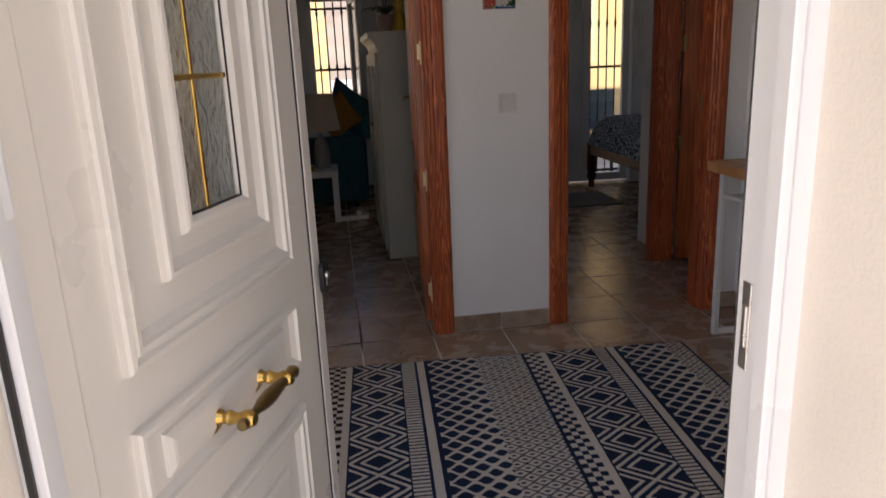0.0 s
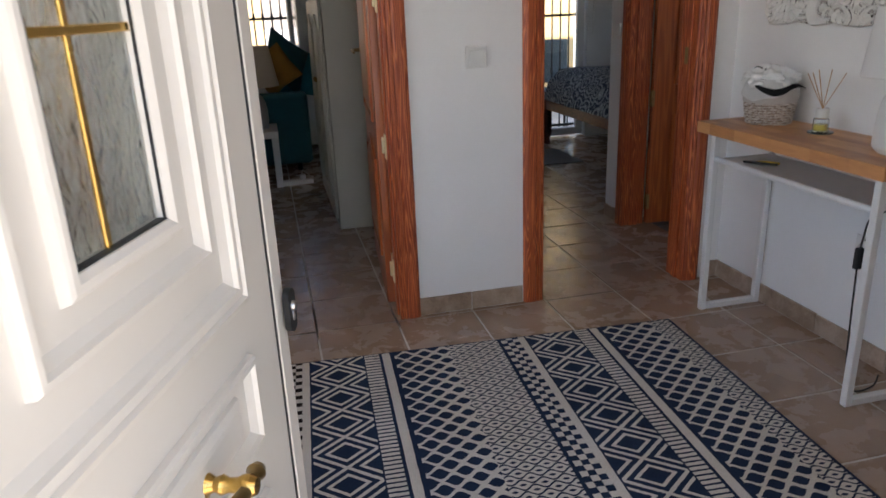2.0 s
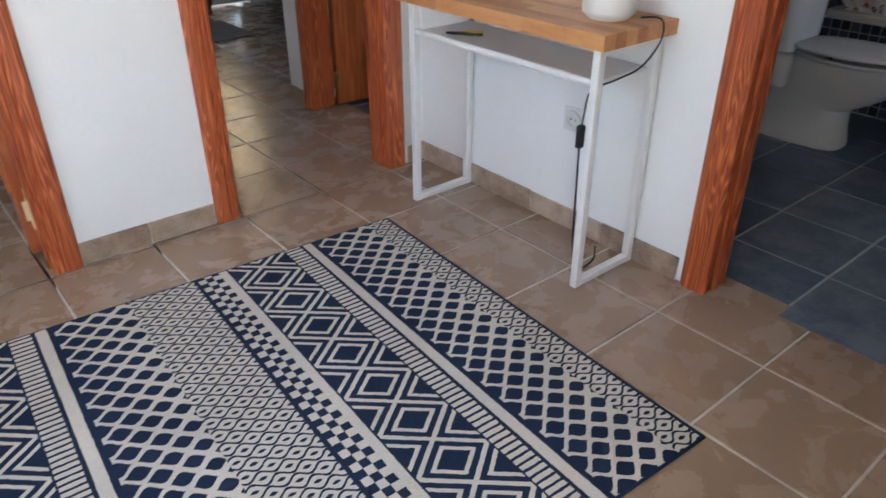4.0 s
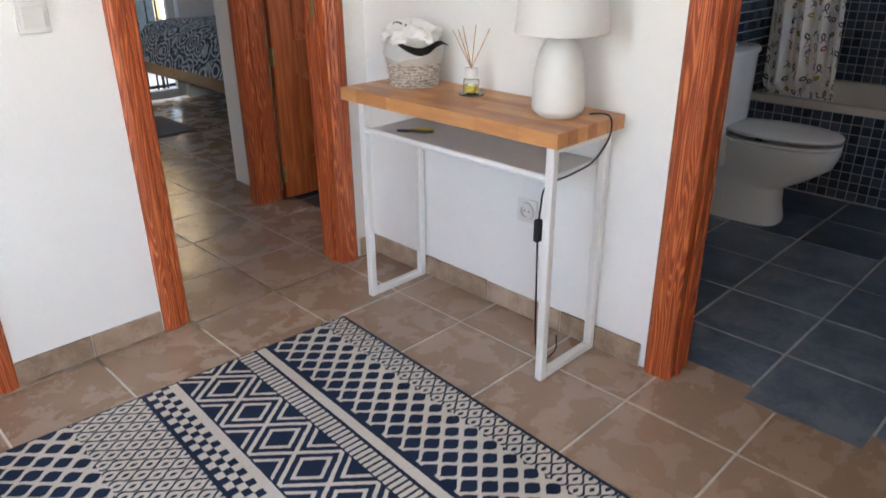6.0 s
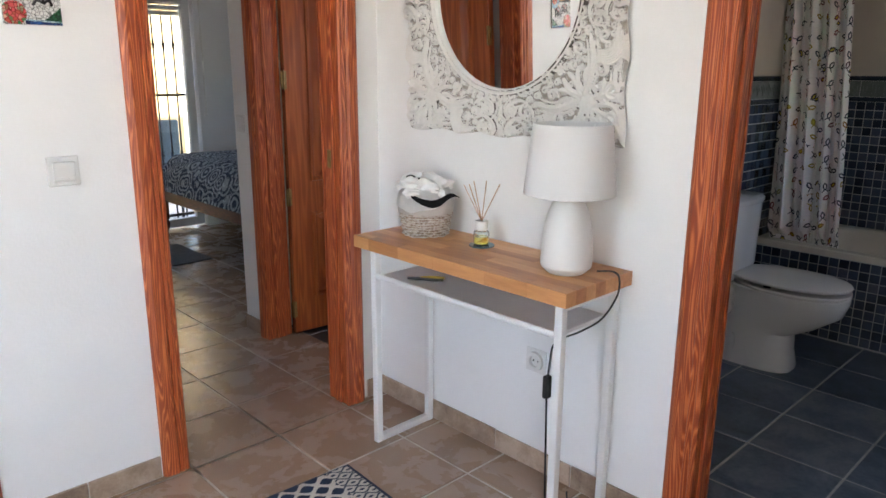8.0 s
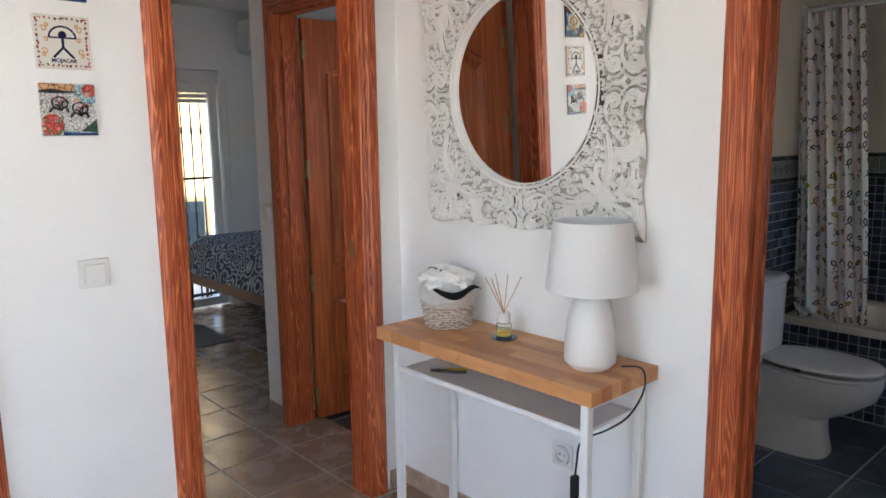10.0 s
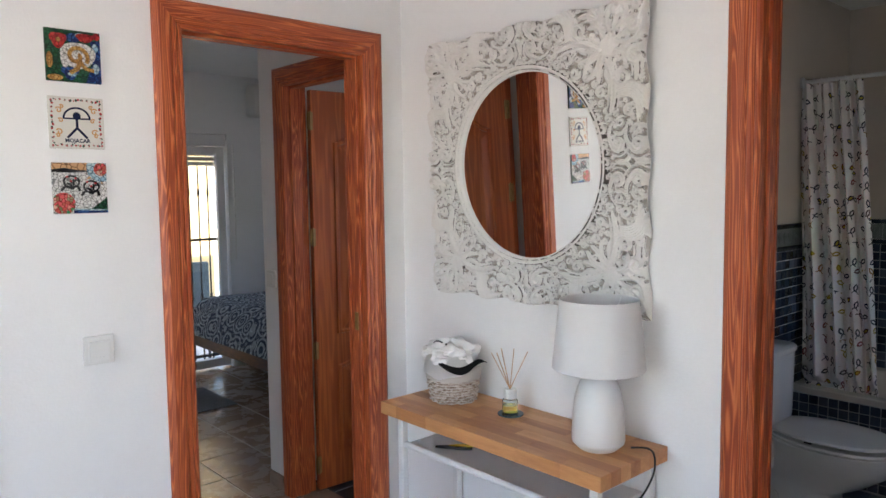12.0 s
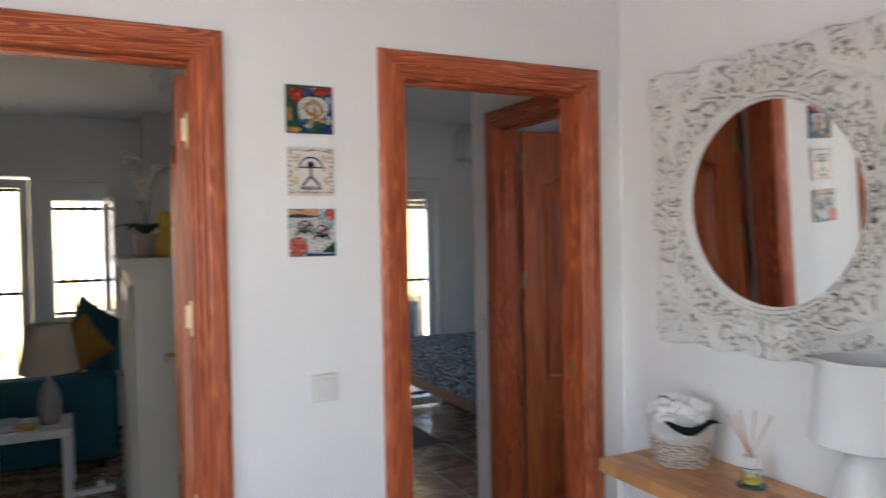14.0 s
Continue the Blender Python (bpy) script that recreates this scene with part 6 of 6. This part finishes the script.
# ---- windows, shutters and grilles ----
def sash(parent, m, w, h, post=0.055, glass=True):
    """A white casement: local x across, y through, z up from its lower corner."""
    for nm, b in (("sash_post", (0, post, 0, h)), ("sash_post", (w - post, w, 0, h)), ("sash_rail", (post, w - post, 0, post)), ("sash_rail", (post, w - post, h - post, h))):
        bm = bmesh.new()
        box(bm, b[0], b[1], -0.025, 0.025, b[2], b[3], 0.004, mtx=m)
        part(nm, bm, M["upvc_frame"], parent)
    if glass:
        bm = bmesh.new()
        box(bm, post - 0.004, w - post + 0.004, -0.003, 0.003, post - 0.004, h - post + 0.004, mtx=m)
        ob = part("pane", bm, M["glass"], parent, "clear window glass")
        ob.visible_shadow = False


def grille(name, x0, x1, z0, z1, y, rails, step, label):
    t = thing(name, label, "window grille")
    n = max(2, round((x1 - x0) / step))
    for i in range(n + 1):
        x = x0 + (x1 - x0) * i / n
        bm = bmesh.new()
        tube(bm, [(x, y, z0), (x, y, z1)], 0.0075, 8)
        for zz in (z0 + (z1 - z0) * 0.30, z0 + (z1 - z0) * 0.78):
            lathe(bm, [(0.007, -0.035), (0.014, -0.025), (0.009, -0.012), (0.018, 0.0), (0.009, 0.012), (0.014, 0.025), (0.007, 0.035)], 8, Matrix.Translation((x, y, zz)))
        part("bar", bm, M["dark_iron"], t, "", True)
    for zz in rails:
        bm = bmesh.new()
        box(bm, x0 - 0.02, x1 + 0.02, y - 0.012, y + 0.012, zz - 0.012, zz + 0.012, 0.002)
        part("cross_rail", bm, M["dark_iron"], t)


def shutter(parent, x0, x1, z0, z1, y):
    k = 0
    z = z1
    while z > z0:
        bm = bmesh.new()
        box(bm, x0, x1, y - 0.006, y + 0.006, max(z - 0.040, z0), z - 0.002, 0.004)
        part("shutter_slat", bm, M["upvc_frame"], parent)
        z -= 0.042


win = tagged(new("window_1"), "white living room window with raised roller shutter", "window", kind="structure")
for b in ((W1[0], W1[0] + 0.06, W1[2], W1[3]), (W1[1] - 0.05, W1[1], W1[2], W1[3]), (W1[0] + 0.06, W1[1] - 0.05, W1[2], W1[2] + 0.04), (W1[0] + 0.06, W1[1] - 0.05, 1.86, W1[3])):
    bm = bmesh.new()
    box(bm, b[0], b[1], 8.02, 8.09, b[2], b[3], 0.004)
    part("window_frame", bm, M["upvc_frame"], win)
sash(win, pose(W1[1] - 0.03, 8.0, W1[2] + 0.03, 0, 0, -80), 0.42, 0.97)
grille("window_grille", W1[0] + 0.03, W1[1] - 0.02, W1[2], W1[3], 8.16, (W1[2] + 0.06, 1.20, 1.80), 0.085, "dark iron grille outside the living room window")
bd = tagged(new("window_2"), "white glazed terrace door of the living room", "window", kind="structure")
sash(bd, pose(W0[0] + 0.01, 8.06, W0[2], 0, 0, 0), 0.62, 2.0, 0.07)
sash(bd, pose(W0[0] + 0.64, 8.06, W0[2], 0, 0, 0), 0.60, 2.0, 0.07)
grille("door_grille", W0[0] + 0.02, W0[1] - 0.02, 0.05, 2.03, 8.16, (0.12, 1.12, 1.95), 0.11, "dark iron grille outside the terrace door")
bw = tagged(new("window_3"), "white glazed balcony door with partly lowered roller shutter", "window", kind="structure")
sash(bw, pose(B1[0] + 0.01, 7.31, 0.02, 0, 0, 0), 0.68, 1.90, 0.075)
sash(bw, pose(2.62, 7.31, 0.02, 0, 0, 0), 0.475, 1.90, 0.07)
bm = bmesh.new()
box(bm, 2.395, 2.617, 7.29, 7.34, 0.02, 1.92, 0.004)
bm2 = bmesh.new()
box(bm2, B1[0], B1[1], 7.28, 7.40, 1.925, B1[3] - 0.002, 0.006)
part("shutter_box", bm2, M["upvc_frame"], bw)
part("centre_post", bm, M["upvc_frame"], bw)
shutter(bw, 2.63, 3.09, 1.76, 1.925, 7.36)
shutter(bw, 1.72, 2.60, 1.76, 1.925, 7.36)
grille("balcony_grille", B1[0] + 0.03, B1[1] - 0.03, 0.05, 1.95, 7.42, (0.10, 1.125, 1.88), 0.085, "dark iron grille outside the balcony door")
bm = bmesh.new()
tube(bm, smooth_path([(3.155, 7.235, 1.95), (3.158, 7.235, 1.4), (3.155, 7.235, 0.95)]), 0.006, 6)
tagged(finish("shutter_strap", bm, M["white_plastic"], True), "grey shutter strap hanging beside the balcony door", "strap")

# ---- living room ----
M["cab_paint"] = plain("greenish_white_paint", (0.50, 0.50, 0.44), 0.45, vary=0.06, scale=5, bumps=0.08)
cab = thing("cabinet", "tall off-white painted cabinet with cornice beside the doorway", "cabinet")
bm = bmesh.new()
box(bm, 0.50, 1.045, 5.02, 6.04, 0.0, 1.37, 0.004)
part("body", bm, M["cab_paint"], cab)
bm = bmesh.new()
rings = []
for o, z in ((0.0, 1.345), (0.008, 1.36), (0.012, 1.375), (0.035, 1.40), (0.050, 1.41), (0.055, 1.44), (0.050, 1.447)):
    rings.append([bm.verts.new(p) for p in ((0.50 - o, 5.02 - o * 0.15, z), (1.045, 5.02 - o * 0.15, z), (1.045, 6.04 + o, z), (0.50 - o, 6.04 + o, z))])
for r0, r1 in zip(rings, rings[1:]):
    for i in range(4):
        bm.faces.new((r0[i], r0[(i + 1) % 4], r1[(i + 1) % 4], r1[i]))
bm.faces.new(rings[-1])
bm.faces.new(rings[0][::-1])
part("cornice", bm, M["cab_paint"], cab)
for y0, y1 in ((5.05, 5.52), (5.54, 6.01)):
    bm = bmesh.new()
    box(bm, 0.482, 0.499, y0, y1, 0.06, 1.32, 0.004)
    m = Matrix(((0, 0, -1, 0.482), (-1, 0, 0, (y0 + y1) / 2), (0, 1, 0, 0.72), (0, 0, 0, 1)))
    raised_panel(bm, (y1 - y0) - 0.12, 1.05, 0.08, m)
    d = part("cabinet_door", bm, M["cab_paint"], cab)
    bm = bmesh.new()
    yk = y1 - 0.03 if y0 < 5.3 else y0 + 0.03
    bmesh.ops.create_uvsphere(bm, u_segments=12, v_segments=8, radius=0.014, matrix=Matrix.Translation((0.468, yk, 0.85)))
    part("knob", bm, M["old_brass"], d, "", True)

orc = thing("orchid", "potted white orchid standing on the cabinet", "plant", pose(0.585, 5.33, 1.447))
bm = bmesh.new()
lathe(bm, [(0, 0), (0.042, 0), (0.046, 0.01), (0.058, 0.105), (0.060, 0.112), (0.055, 0.112), (0.050, 0.10), (0, 0.095)], 24)
part("pot", bm, plain("pale_pink_pot", (0.42, 0.30, 0.27), 0.35, vary=0.1), orc, "", True)
M["leafgreen"] = plain("orchid_leaf", (0.02, 0.05, 0.02), 0.35, vary=0.25, scale=30)
M["petal"] = plain("white_petal", (0.66, 0.63, 0.56), 0.7, vary=0.1, scale=60)
for a, ln in ((0.2, 0.14), (1.9, 0.12), (3.0, 0.16), (4.0, 0.13), (5.3, 0.12)):
    bm = bmesh.new()
    tube(bm, [(math.cos(a) * ln * t, math.sin(a) * ln * t, 0.10 + 0.06 * math.sin(t * 2.6)) for t in [i / 6 for i in range(7)]], [0.012, 0.020, 0.025, 0.026, 0.023, 0.015, 0.004], 8, flat=0.18)
    part("leaf", bm, M["leafgreen"], orc, "", True)
random.seed(11)
for k, (dx, dy, hgt) in enumerate(((-0.03, 0.02, 0.50), (0.04, -0.02, 0.44))):
    bm = bmesh.new()
    pts = [(dx * t + (0.10 if k else -0.02) * t ** 4, dy * t + (0.0 if k else 0.05) * t ** 4, 0.1 + hgt * t - 0.10 * t ** 5) for t in [i / 12 for i in range(13)]]
    tube(bm, pts, 0.004, 6)
    part("stem", bm, M["leafgreen"], orc, "", True)
    for i in range(7 if k == 0 else 4):
        p = Vector(pts[6 + (i * 6) // (7 if k == 0 else 4)]) + Vector((random.uniform(-0.05, 0.05), random.uniform(-0.04, 0.04), random.uniform(-0.03, 0.04)))
        bm = bmesh.new()
        for q in range(5):
            a = q * 2 * math.pi / 5 + i
            d = Vector((math.cos(a), -0.3, math.sin(a)))
            bmesh.ops.create_icosphere(bm, subdivisions=2, radius=0.013, matrix=Matrix.Translation(p + d * 0.013) @ Matrix.Diagonal((1, 0.22, 0.8, 1)))
        part("flower", bm, M["petal"], orc, "white orchid flower", True)
bm = bmesh.new()
lathe(bm, [(0, 0), (0.048, 0), (0.050, 0.01), (0.044, 0.06), (0.034, 0.11), (0.024, 0.13), (0.034, 0.155), (0.038, 0.185), (0.028, 0.215), (0, 0.225)], 24, pose(0.668, 5.24, 1.447))
tagged(finish("figurine", bm, plain("yellow_glaze", (0.55, 0.36, 0.05), 0.4, vary=0.25, scale=25), True), "small yellow and brown ceramic figurine on the cabinet", "figurine")
spot = thing("ceiling_lamp", "white two-headed spot lamp below the living room ceiling", "lamp", pose(0.70, 5.45, H))
bm = bmesh.new()
box(bm, -0.03, 0.03, -0.16, 0.16, -0.025, 0, 0.006)
part("rail", bm, M["white_metal"], spot)
for y, a in ((-0.09, 25), (0.09, -20)):
    bm = bmesh.new()
    tube(bm, [(0, y, -0.02), (0, y, -0.09)], 0.007, 8)
    part("arm", bm, M["white_metal"], spot)
    bm = bmesh.new()
    lathe(bm, [(0, 0.04), (0.02, 0.038), (0.028, 0.0), (0.042, -0.09), (0.040, -0.09), (0.024, -0.01), (0, -0.005)], 20, pose(0, y, -0.13, 20, a, 0))
    part("lamp_head", bm, M["ceramic"], spot, "glossy white lamp head", True)

st = thing("side_table", "small square white side table behind the sofa", "table")
bm = bmesh.new()
box(bm, -0.27, 0.205, 6.27, 6.70, 0.375, 0.425, 0.003)
part("tabletop", bm, M["white_metal"], st)
for x in (-0.268, 0.153):
    for y in (6.272, 6.648):
        bm = bmesh.new()
        box(bm, x, x + 0.05, y, y + 0.05, 0.0, 0.375, 0.002)
        part("leg", bm, M["white_metal"], st)
LB = [(0, 0), (0.058, 0), (0.060, 0.01), (0.062, 0.03), (0.066, 0.06), (0.064, 0.14), (0.054, 0.20), (0.036, 0.24), (0.018, 0.255), (0.014, 0.29), (0, 0.291)]
l2 = thing("table_lamp", "unlit lamp with cream shade and grey ceramic foot", "lamp", pose(0.085, 6.48, 0.425))
bm = bmesh.new()
lathe(bm, LB, 32)
part("base", bm, plain("grey_ceramic", (0.34, 0.33, 0.32), 0.4, vary=0.1), l2, "", True)
bm = bmesh.new()
lathe(bm, [(0.168, 0.315), (0.120, 0.605), (0.117, 0.605), (0.165, 0.315), (0.168, 0.315)], 48)
part("shade", bm, M["cream_shade"], l2, "", True)
bm = bmesh.new()
lathe(bm, [(0.013, 0.28), (0.013, 0.36), (0.028, 0.42), (0.02, 0.46), (0, 0.47)], 16)
part("bulb", bm, M["ceramic"], l2, "unlit bulb", True)
for i, (x, y, w, d, h, col, rot, nm, lab) in enumerate(((-0.13, 6.40, 0.20, 0.15, 0.012, (0.5, 0.5, 0.5), 8, "magazine", "folded magazine lying on the side table"), (-0.04, 6.36, 0.11, 0.06, 0.035, (0.40, 0.30, 0.04), -15, "packet", "small yellow and red packet on the side table"), (-0.16, 6.55, 0.14, 0.10, 0.03, (0.55, 0.53, 0.5), 20, "book", "pale closed book lying on the side table"))):
    bm = bmesh.new()
    box(bm, -w / 2, w / 2, -d / 2, d / 2, 0, h, 0.003)
    ob = tagged(finish(nm, bm, plain(nm + "_paper", col, 0.6, vary=0.35, scale=40)), lab, nm)
    ob.matrix_world = pose(x, y, 0.4255, 0, 0, rot)

M["teal"] = plain("teal_velvet", (0.008, 0.085, 0.105), 0.8, vary=0.25, scale=8, bumps=0.25, fine=200)
M["mustard"] = plain("mustard_cloth", (0.33, 0.17, 0.03), 0.9, vary=0.15, scale=25, bumps=0.3, fine=300)
sofa = thing("sofa", "long teal upholstered sofa seen from behind", "sofa")
for nm, b in (("seat_base", (-1.75, 0.46, 7.02, 7.72, 0.06, 0.40)), ("backrest", (-1.75, 0.47, 6.80, 7.02, 0.06, 0.635)), ("armrest", (0.27, 0.47, 7.03, 7.74, 0.06, 0.58)), ("armrest", (-1.76, -1.56, 7.03, 7.74, 0.06, 0.58)), ("seat_cushion", (-1.55, -0.66, 7.03, 7.74, 0.405, 0.50)), ("seat_cushion", (-0.64, 0.26, 7.03, 7.74, 0.405, 0.50))):
    bm = bmesh.new()
    box(bm, *b, 0.035, seg=3)
    part(nm, bm, M["teal"], sofa, "", True)
for x in (-1.65, 0.36):
    for y in (6.87, 7.66):
        bm = bmesh.new()
        tube(bm, [(x, y, 0), (x, y, 0.065)], 0.02, 8)
        part("foot", bm, M["dark_iron"], sofa)


def cushion(x, y, z, w, m_rot, mat, label):
    bm = bmesh.new()
    n = 16
    g = [[None] * (n + 1) for _ in range(n + 1)]
    top, bot = [], []
    for side, store in ((1, top), (-1, bot)):
        for i in range(n + 1):
            row = []
            for j in range(n + 1):
                u, v = 2 * i / n - 1, 2 * j / n - 1
                t = (1 - abs(u) ** 2.5) * (1 - abs(v) ** 2.5)
                k = 1 - 0.08 * (1 - abs(u)) * abs(v) - 0.08 * (1 - abs(v)) * abs(u)
                row.append(bm.verts.new((u * w / 2 * k, v * w / 2 * k, side * (0.006 + 0.065 * t ** 0.6))))
            store.append(row)
        for i in range(n):
            for j in range(n):
                bm.faces.new((store[i][j], store[i + 1][j], store[i + 1][j + 1], store[i][j + 1]))
    bmesh.ops.remove_doubles(bm, verts=bm.verts, dist=0.0001)
    edge = [e for e in bm.edges if e.is_boundary]
    bmesh.ops.bridge_loops(bm, edges=edge)
    ob = tagged(finish("cushion", bm, mat, True), label, "cushion", "cushions on the sofa")
    ob.matrix_world = m_rot
    return ob


cushion(0, 0, 0, 0.42, pose(0.34, 7.28, 0.86, 70, 35, 30), M["teal"], "dark teal square cushion leaning on the sofa")
cushion(0, 0, 0, 0.33, pose(0.24, 7.14, 0.80, 72, -32, 12), M["mustard"], "mustard yellow square cushion leaning on the sofa")
cushion(0, 0, 0, 0.40, pose(0.42, 7.52, 0.74, 62, 5, -20), plain("turquoise_cloth", (0.02, 0.20, 0.27), 0.9, vary=0.2, scale=25), "turquoise square cushion leaning on the sofa")
ps = thing("power_strip", "white power strip with plug and cable on floor", "power strip", pose(0.30, 6.33, 0.001, 0, 0, 8))
bm = bmesh.new()
box(bm, -0.13, 0.13, -0.028, 0.028, 0, 0.035, 0.006, seg=2)
part("body", bm, M["white_plastic"], ps)
bm = bmesh.new()
box(bm, 0.03, 0.075, -0.02, 0.02, 0.034, 0.075, 0.008, seg=2)
part("plug", bm, M["white_plastic"], ps)
bm = bmesh.new()
tube(bm, smooth_path([(0.05, 0, 0.07), (0.07, 0.06, 0.09), (0.14, 0.10, 0.02), (0.16, 0.2, 0.004), (0.05, 0.30, 0.004)]), 0.0035, 6)
part("cable", bm, M["white_plastic"], ps, "", True)

# ---- outdoors ----
# Unseen roof slab, added to stop direct sun on the door reveal.
slab("porch_roof", [(-3.0, 4.5, -0.45, 0.84, 2.62, 2.78)], M["ceiling"], "unseen slab added to keep sun off the entrance")
M["ground"] = plain("pale_paving", (0.45, 0.42, 0.385), 0.9, vary=0.2, scale=1.5, bumps=0.3)
bm = bmesh.new()
box(bm, -300, 300, -300, 300, -0.5, -0.12)
structure("ground", bm, M["ground"], "pale dry ground reaching the hills")
bm = bmesh.new()
box(bm, -4, 7, -3.5, 0.84, -0.12, -0.05)
box(bm, -5, 7, 7.46, 9.2, -0.12, -0.05)
structure("terrace", bm, M["ground"], "pale paved terrace before the entrance")
slab("garden_wall", [(1.2, 3.45, 9.2, 9.35, -0.12, 1.15), (3.45, 3.83, 9.2, 9.6, -0.12, 2.9), (-0.50, 0.20, 10.4, 10.6, -0.12, 2.6), (0.20, 1.2, 10.4, 10.6, -0.12, 0.85), (-4.0, -0.50, 10.4, 10.6, -0.12, 0.85)], M["yellow_wall"], "yellow rendered garden wall and pier in sun")
M["hill"] = plain("dry_rocky_hill", (0.22, 0.19, 0.16), 0.95, vary=0.45, scale=0.12, bumps=0.6, fine=2.5)
bm = bmesh.new()
rows_h = []
for j in range(9):
    row = []
    for i in range(61):
        x = -90 + 180 * i / 60
        y = 58 + j * 6
        z = -0.5 + j * 2.6 + 2.2 * j ** 0.5 * noise.noise(Vector((x * 0.05, y * 0.06, 3))) + 1.0 * noise.noise(Vector((x * 0.2, y * 0.2, 8))) * min(1, j)
        row.append(bm.verts.new((x, y, z)))
    rows_h.append(row)
for a, b in zip(rows_h, rows_h[1:]):
    for i in range(60):
        bm.faces.new((a[i], a[i + 1], b[i + 1], b[i]))
structure("backdrop", bm, M["hill"], "dry rocky hillside in the distance", True)


# ---- floors: joints below, tiles above ----
def floor_tiles(name, spans, pitch, ox, oy, mat, grout, label, near, z=0.0):
    """A bed of grout with single tiles on it; tiles outside the near span are joined."""
    bm = bmesh.new()
    for x0, x1, y0, y1 in spans:
        box(bm, x0, x1, y0, y1, z - 0.10, z - 0.0022)
    base = structure(name, bm, grout, label)
    s = pitch / 2 - 0.0034
    tb = bmesh.new()
    vs = box(tb, -s, s, -s, s, -0.008, 0.0)
    top = [e for e in tb.edges if all(v.co.z > -0.001 for v in e.verts)]
    bmesh.ops.bevel(tb, geom=top, offset=0.0025, segments=1, affect="EDGES")
    me = bpy.data.meshes.new("floor_tile")
    tb.to_mesh(me)
    tb.free()
    me.materials.append(mat)
    rest = bmesh.new()
    seen = set()
    for x0, x1, y0, y1 in spans:
        for i in range(math.floor((x0 - ox) / pitch), math.ceil((x1 - ox) / pitch)):
            for j in range(math.floor((y0 - oy) / pitch), math.ceil((y1 - oy) / pitch)):
                cx, cy = ox + (i + 0.5) * pitch, oy + (j + 0.5) * pitch
                if (i, j) in seen or not (x0 <= cx <= x1 and y0 <= cy <= y1):
                    continue
                seen.add((i, j))
                tilt = pose(cx, cy, z + random.uniform(-0.0006, 0.0006), random.uniform(-0.12, 0.12), random.uniform(-0.12, 0.12), 90 * random.randint(0, 3))
                if near[0] <= cx <= near[1] and near[2] <= cy <= near[3]:
                    ob = new("floor_tile", me)
                    ob.parent = base
                    ob.matrix_basis = tilt
                else:
                    box(rest, cx - s, cx + s, cy - s, cy + s, z - 0.008, z)
    if len(rest.verts):
        tagged(part("far_floor_tiles", rest, mat, base), kind="stuff")
    else:
        rest.free()
    return base


floor_tiles("floor", [(-1.3, 2.20, 1.10, 3.9), (-4.3, 2.20, 3.55, 8.25), (2.0, 5.3, 4.7, 7.45)], 0.338, 0.2525, 2.2555, M["tile"], M["grout"],
            "floor of brown stoneware tiles with pale joints", (-0.7, 3.0, 1.2, 7.4))
floor_tiles("bathroom_floor", [(2.21, 5.0, 1.1, 3.0)], 0.335, 2.190, 1.683, M["blue_tile"], M["bath_grout"],
            "bathroom floor of mottled slate-blue tiles", (2.2, 4.4, 1.2, 3.0))
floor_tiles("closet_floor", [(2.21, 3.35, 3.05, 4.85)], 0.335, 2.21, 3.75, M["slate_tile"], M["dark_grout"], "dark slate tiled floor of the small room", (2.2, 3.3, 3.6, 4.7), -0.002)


def skirting(name, runs, label):
    """Short upright tiles along the foot of a wall: runs of (x, y, dx, dy, length, first joint)."""
    base_bm = bmesh.new()
    ends = []
    for x, y, dx, dy, length, nx, ny, first in runs:
        a = Vector((x, y, 0))
        d, n = Vector((dx, dy, 0)), Vector((nx, ny, 0))
        m = Matrix((( d.x, n.x, 0, a.x), (d.y, n.y, 0, a.y), (0, 0, 1, 0), (0, 0, 0, 1)))
        box(base_bm, 0, length, -0.002, 0.005, 0, 0.078, mtx=m)
        cuts = [0.0]
        c = first
        while c < length - 0.02:
            cuts.append(c)
            c += 0.338
        cuts.append(length)
        ends += [(m, p, q) for p, q in zip(cuts, cuts[1:])]
    base = structure(name, base_bm, M["grout"], label, category="baseboard")
    for m, p, q in ends:
        bm = bmesh.new()
        box(bm, p + 0.002, q - 0.002, 0.0, 0.010, 0.003, 0.080 + random.uniform(-0.002, 0.002), 0.0018, mtx=m)
        part("skirting_tile", bm, M["skirting"], base)


skirting("baseboard", [(0.69, YB, 1, 0, 0.475, 0, -1, 0.24), (XR, 2.325, 0, 1, YB - 2.325, -1, 0, 0.31), (2.05, YB, 1, 0, 0.08, 0, -1, 1), (XC, 4.59, 0, 1, 0.145, -1, 0, 0.2), (1.17, 3.78, 0, 1, 3.4, 1, 0, 0.3), (2.10, 4.735, 1, 0, 0.5, 0, 1, 1)],
         "brown stoneware skirting tiles with pale joints")
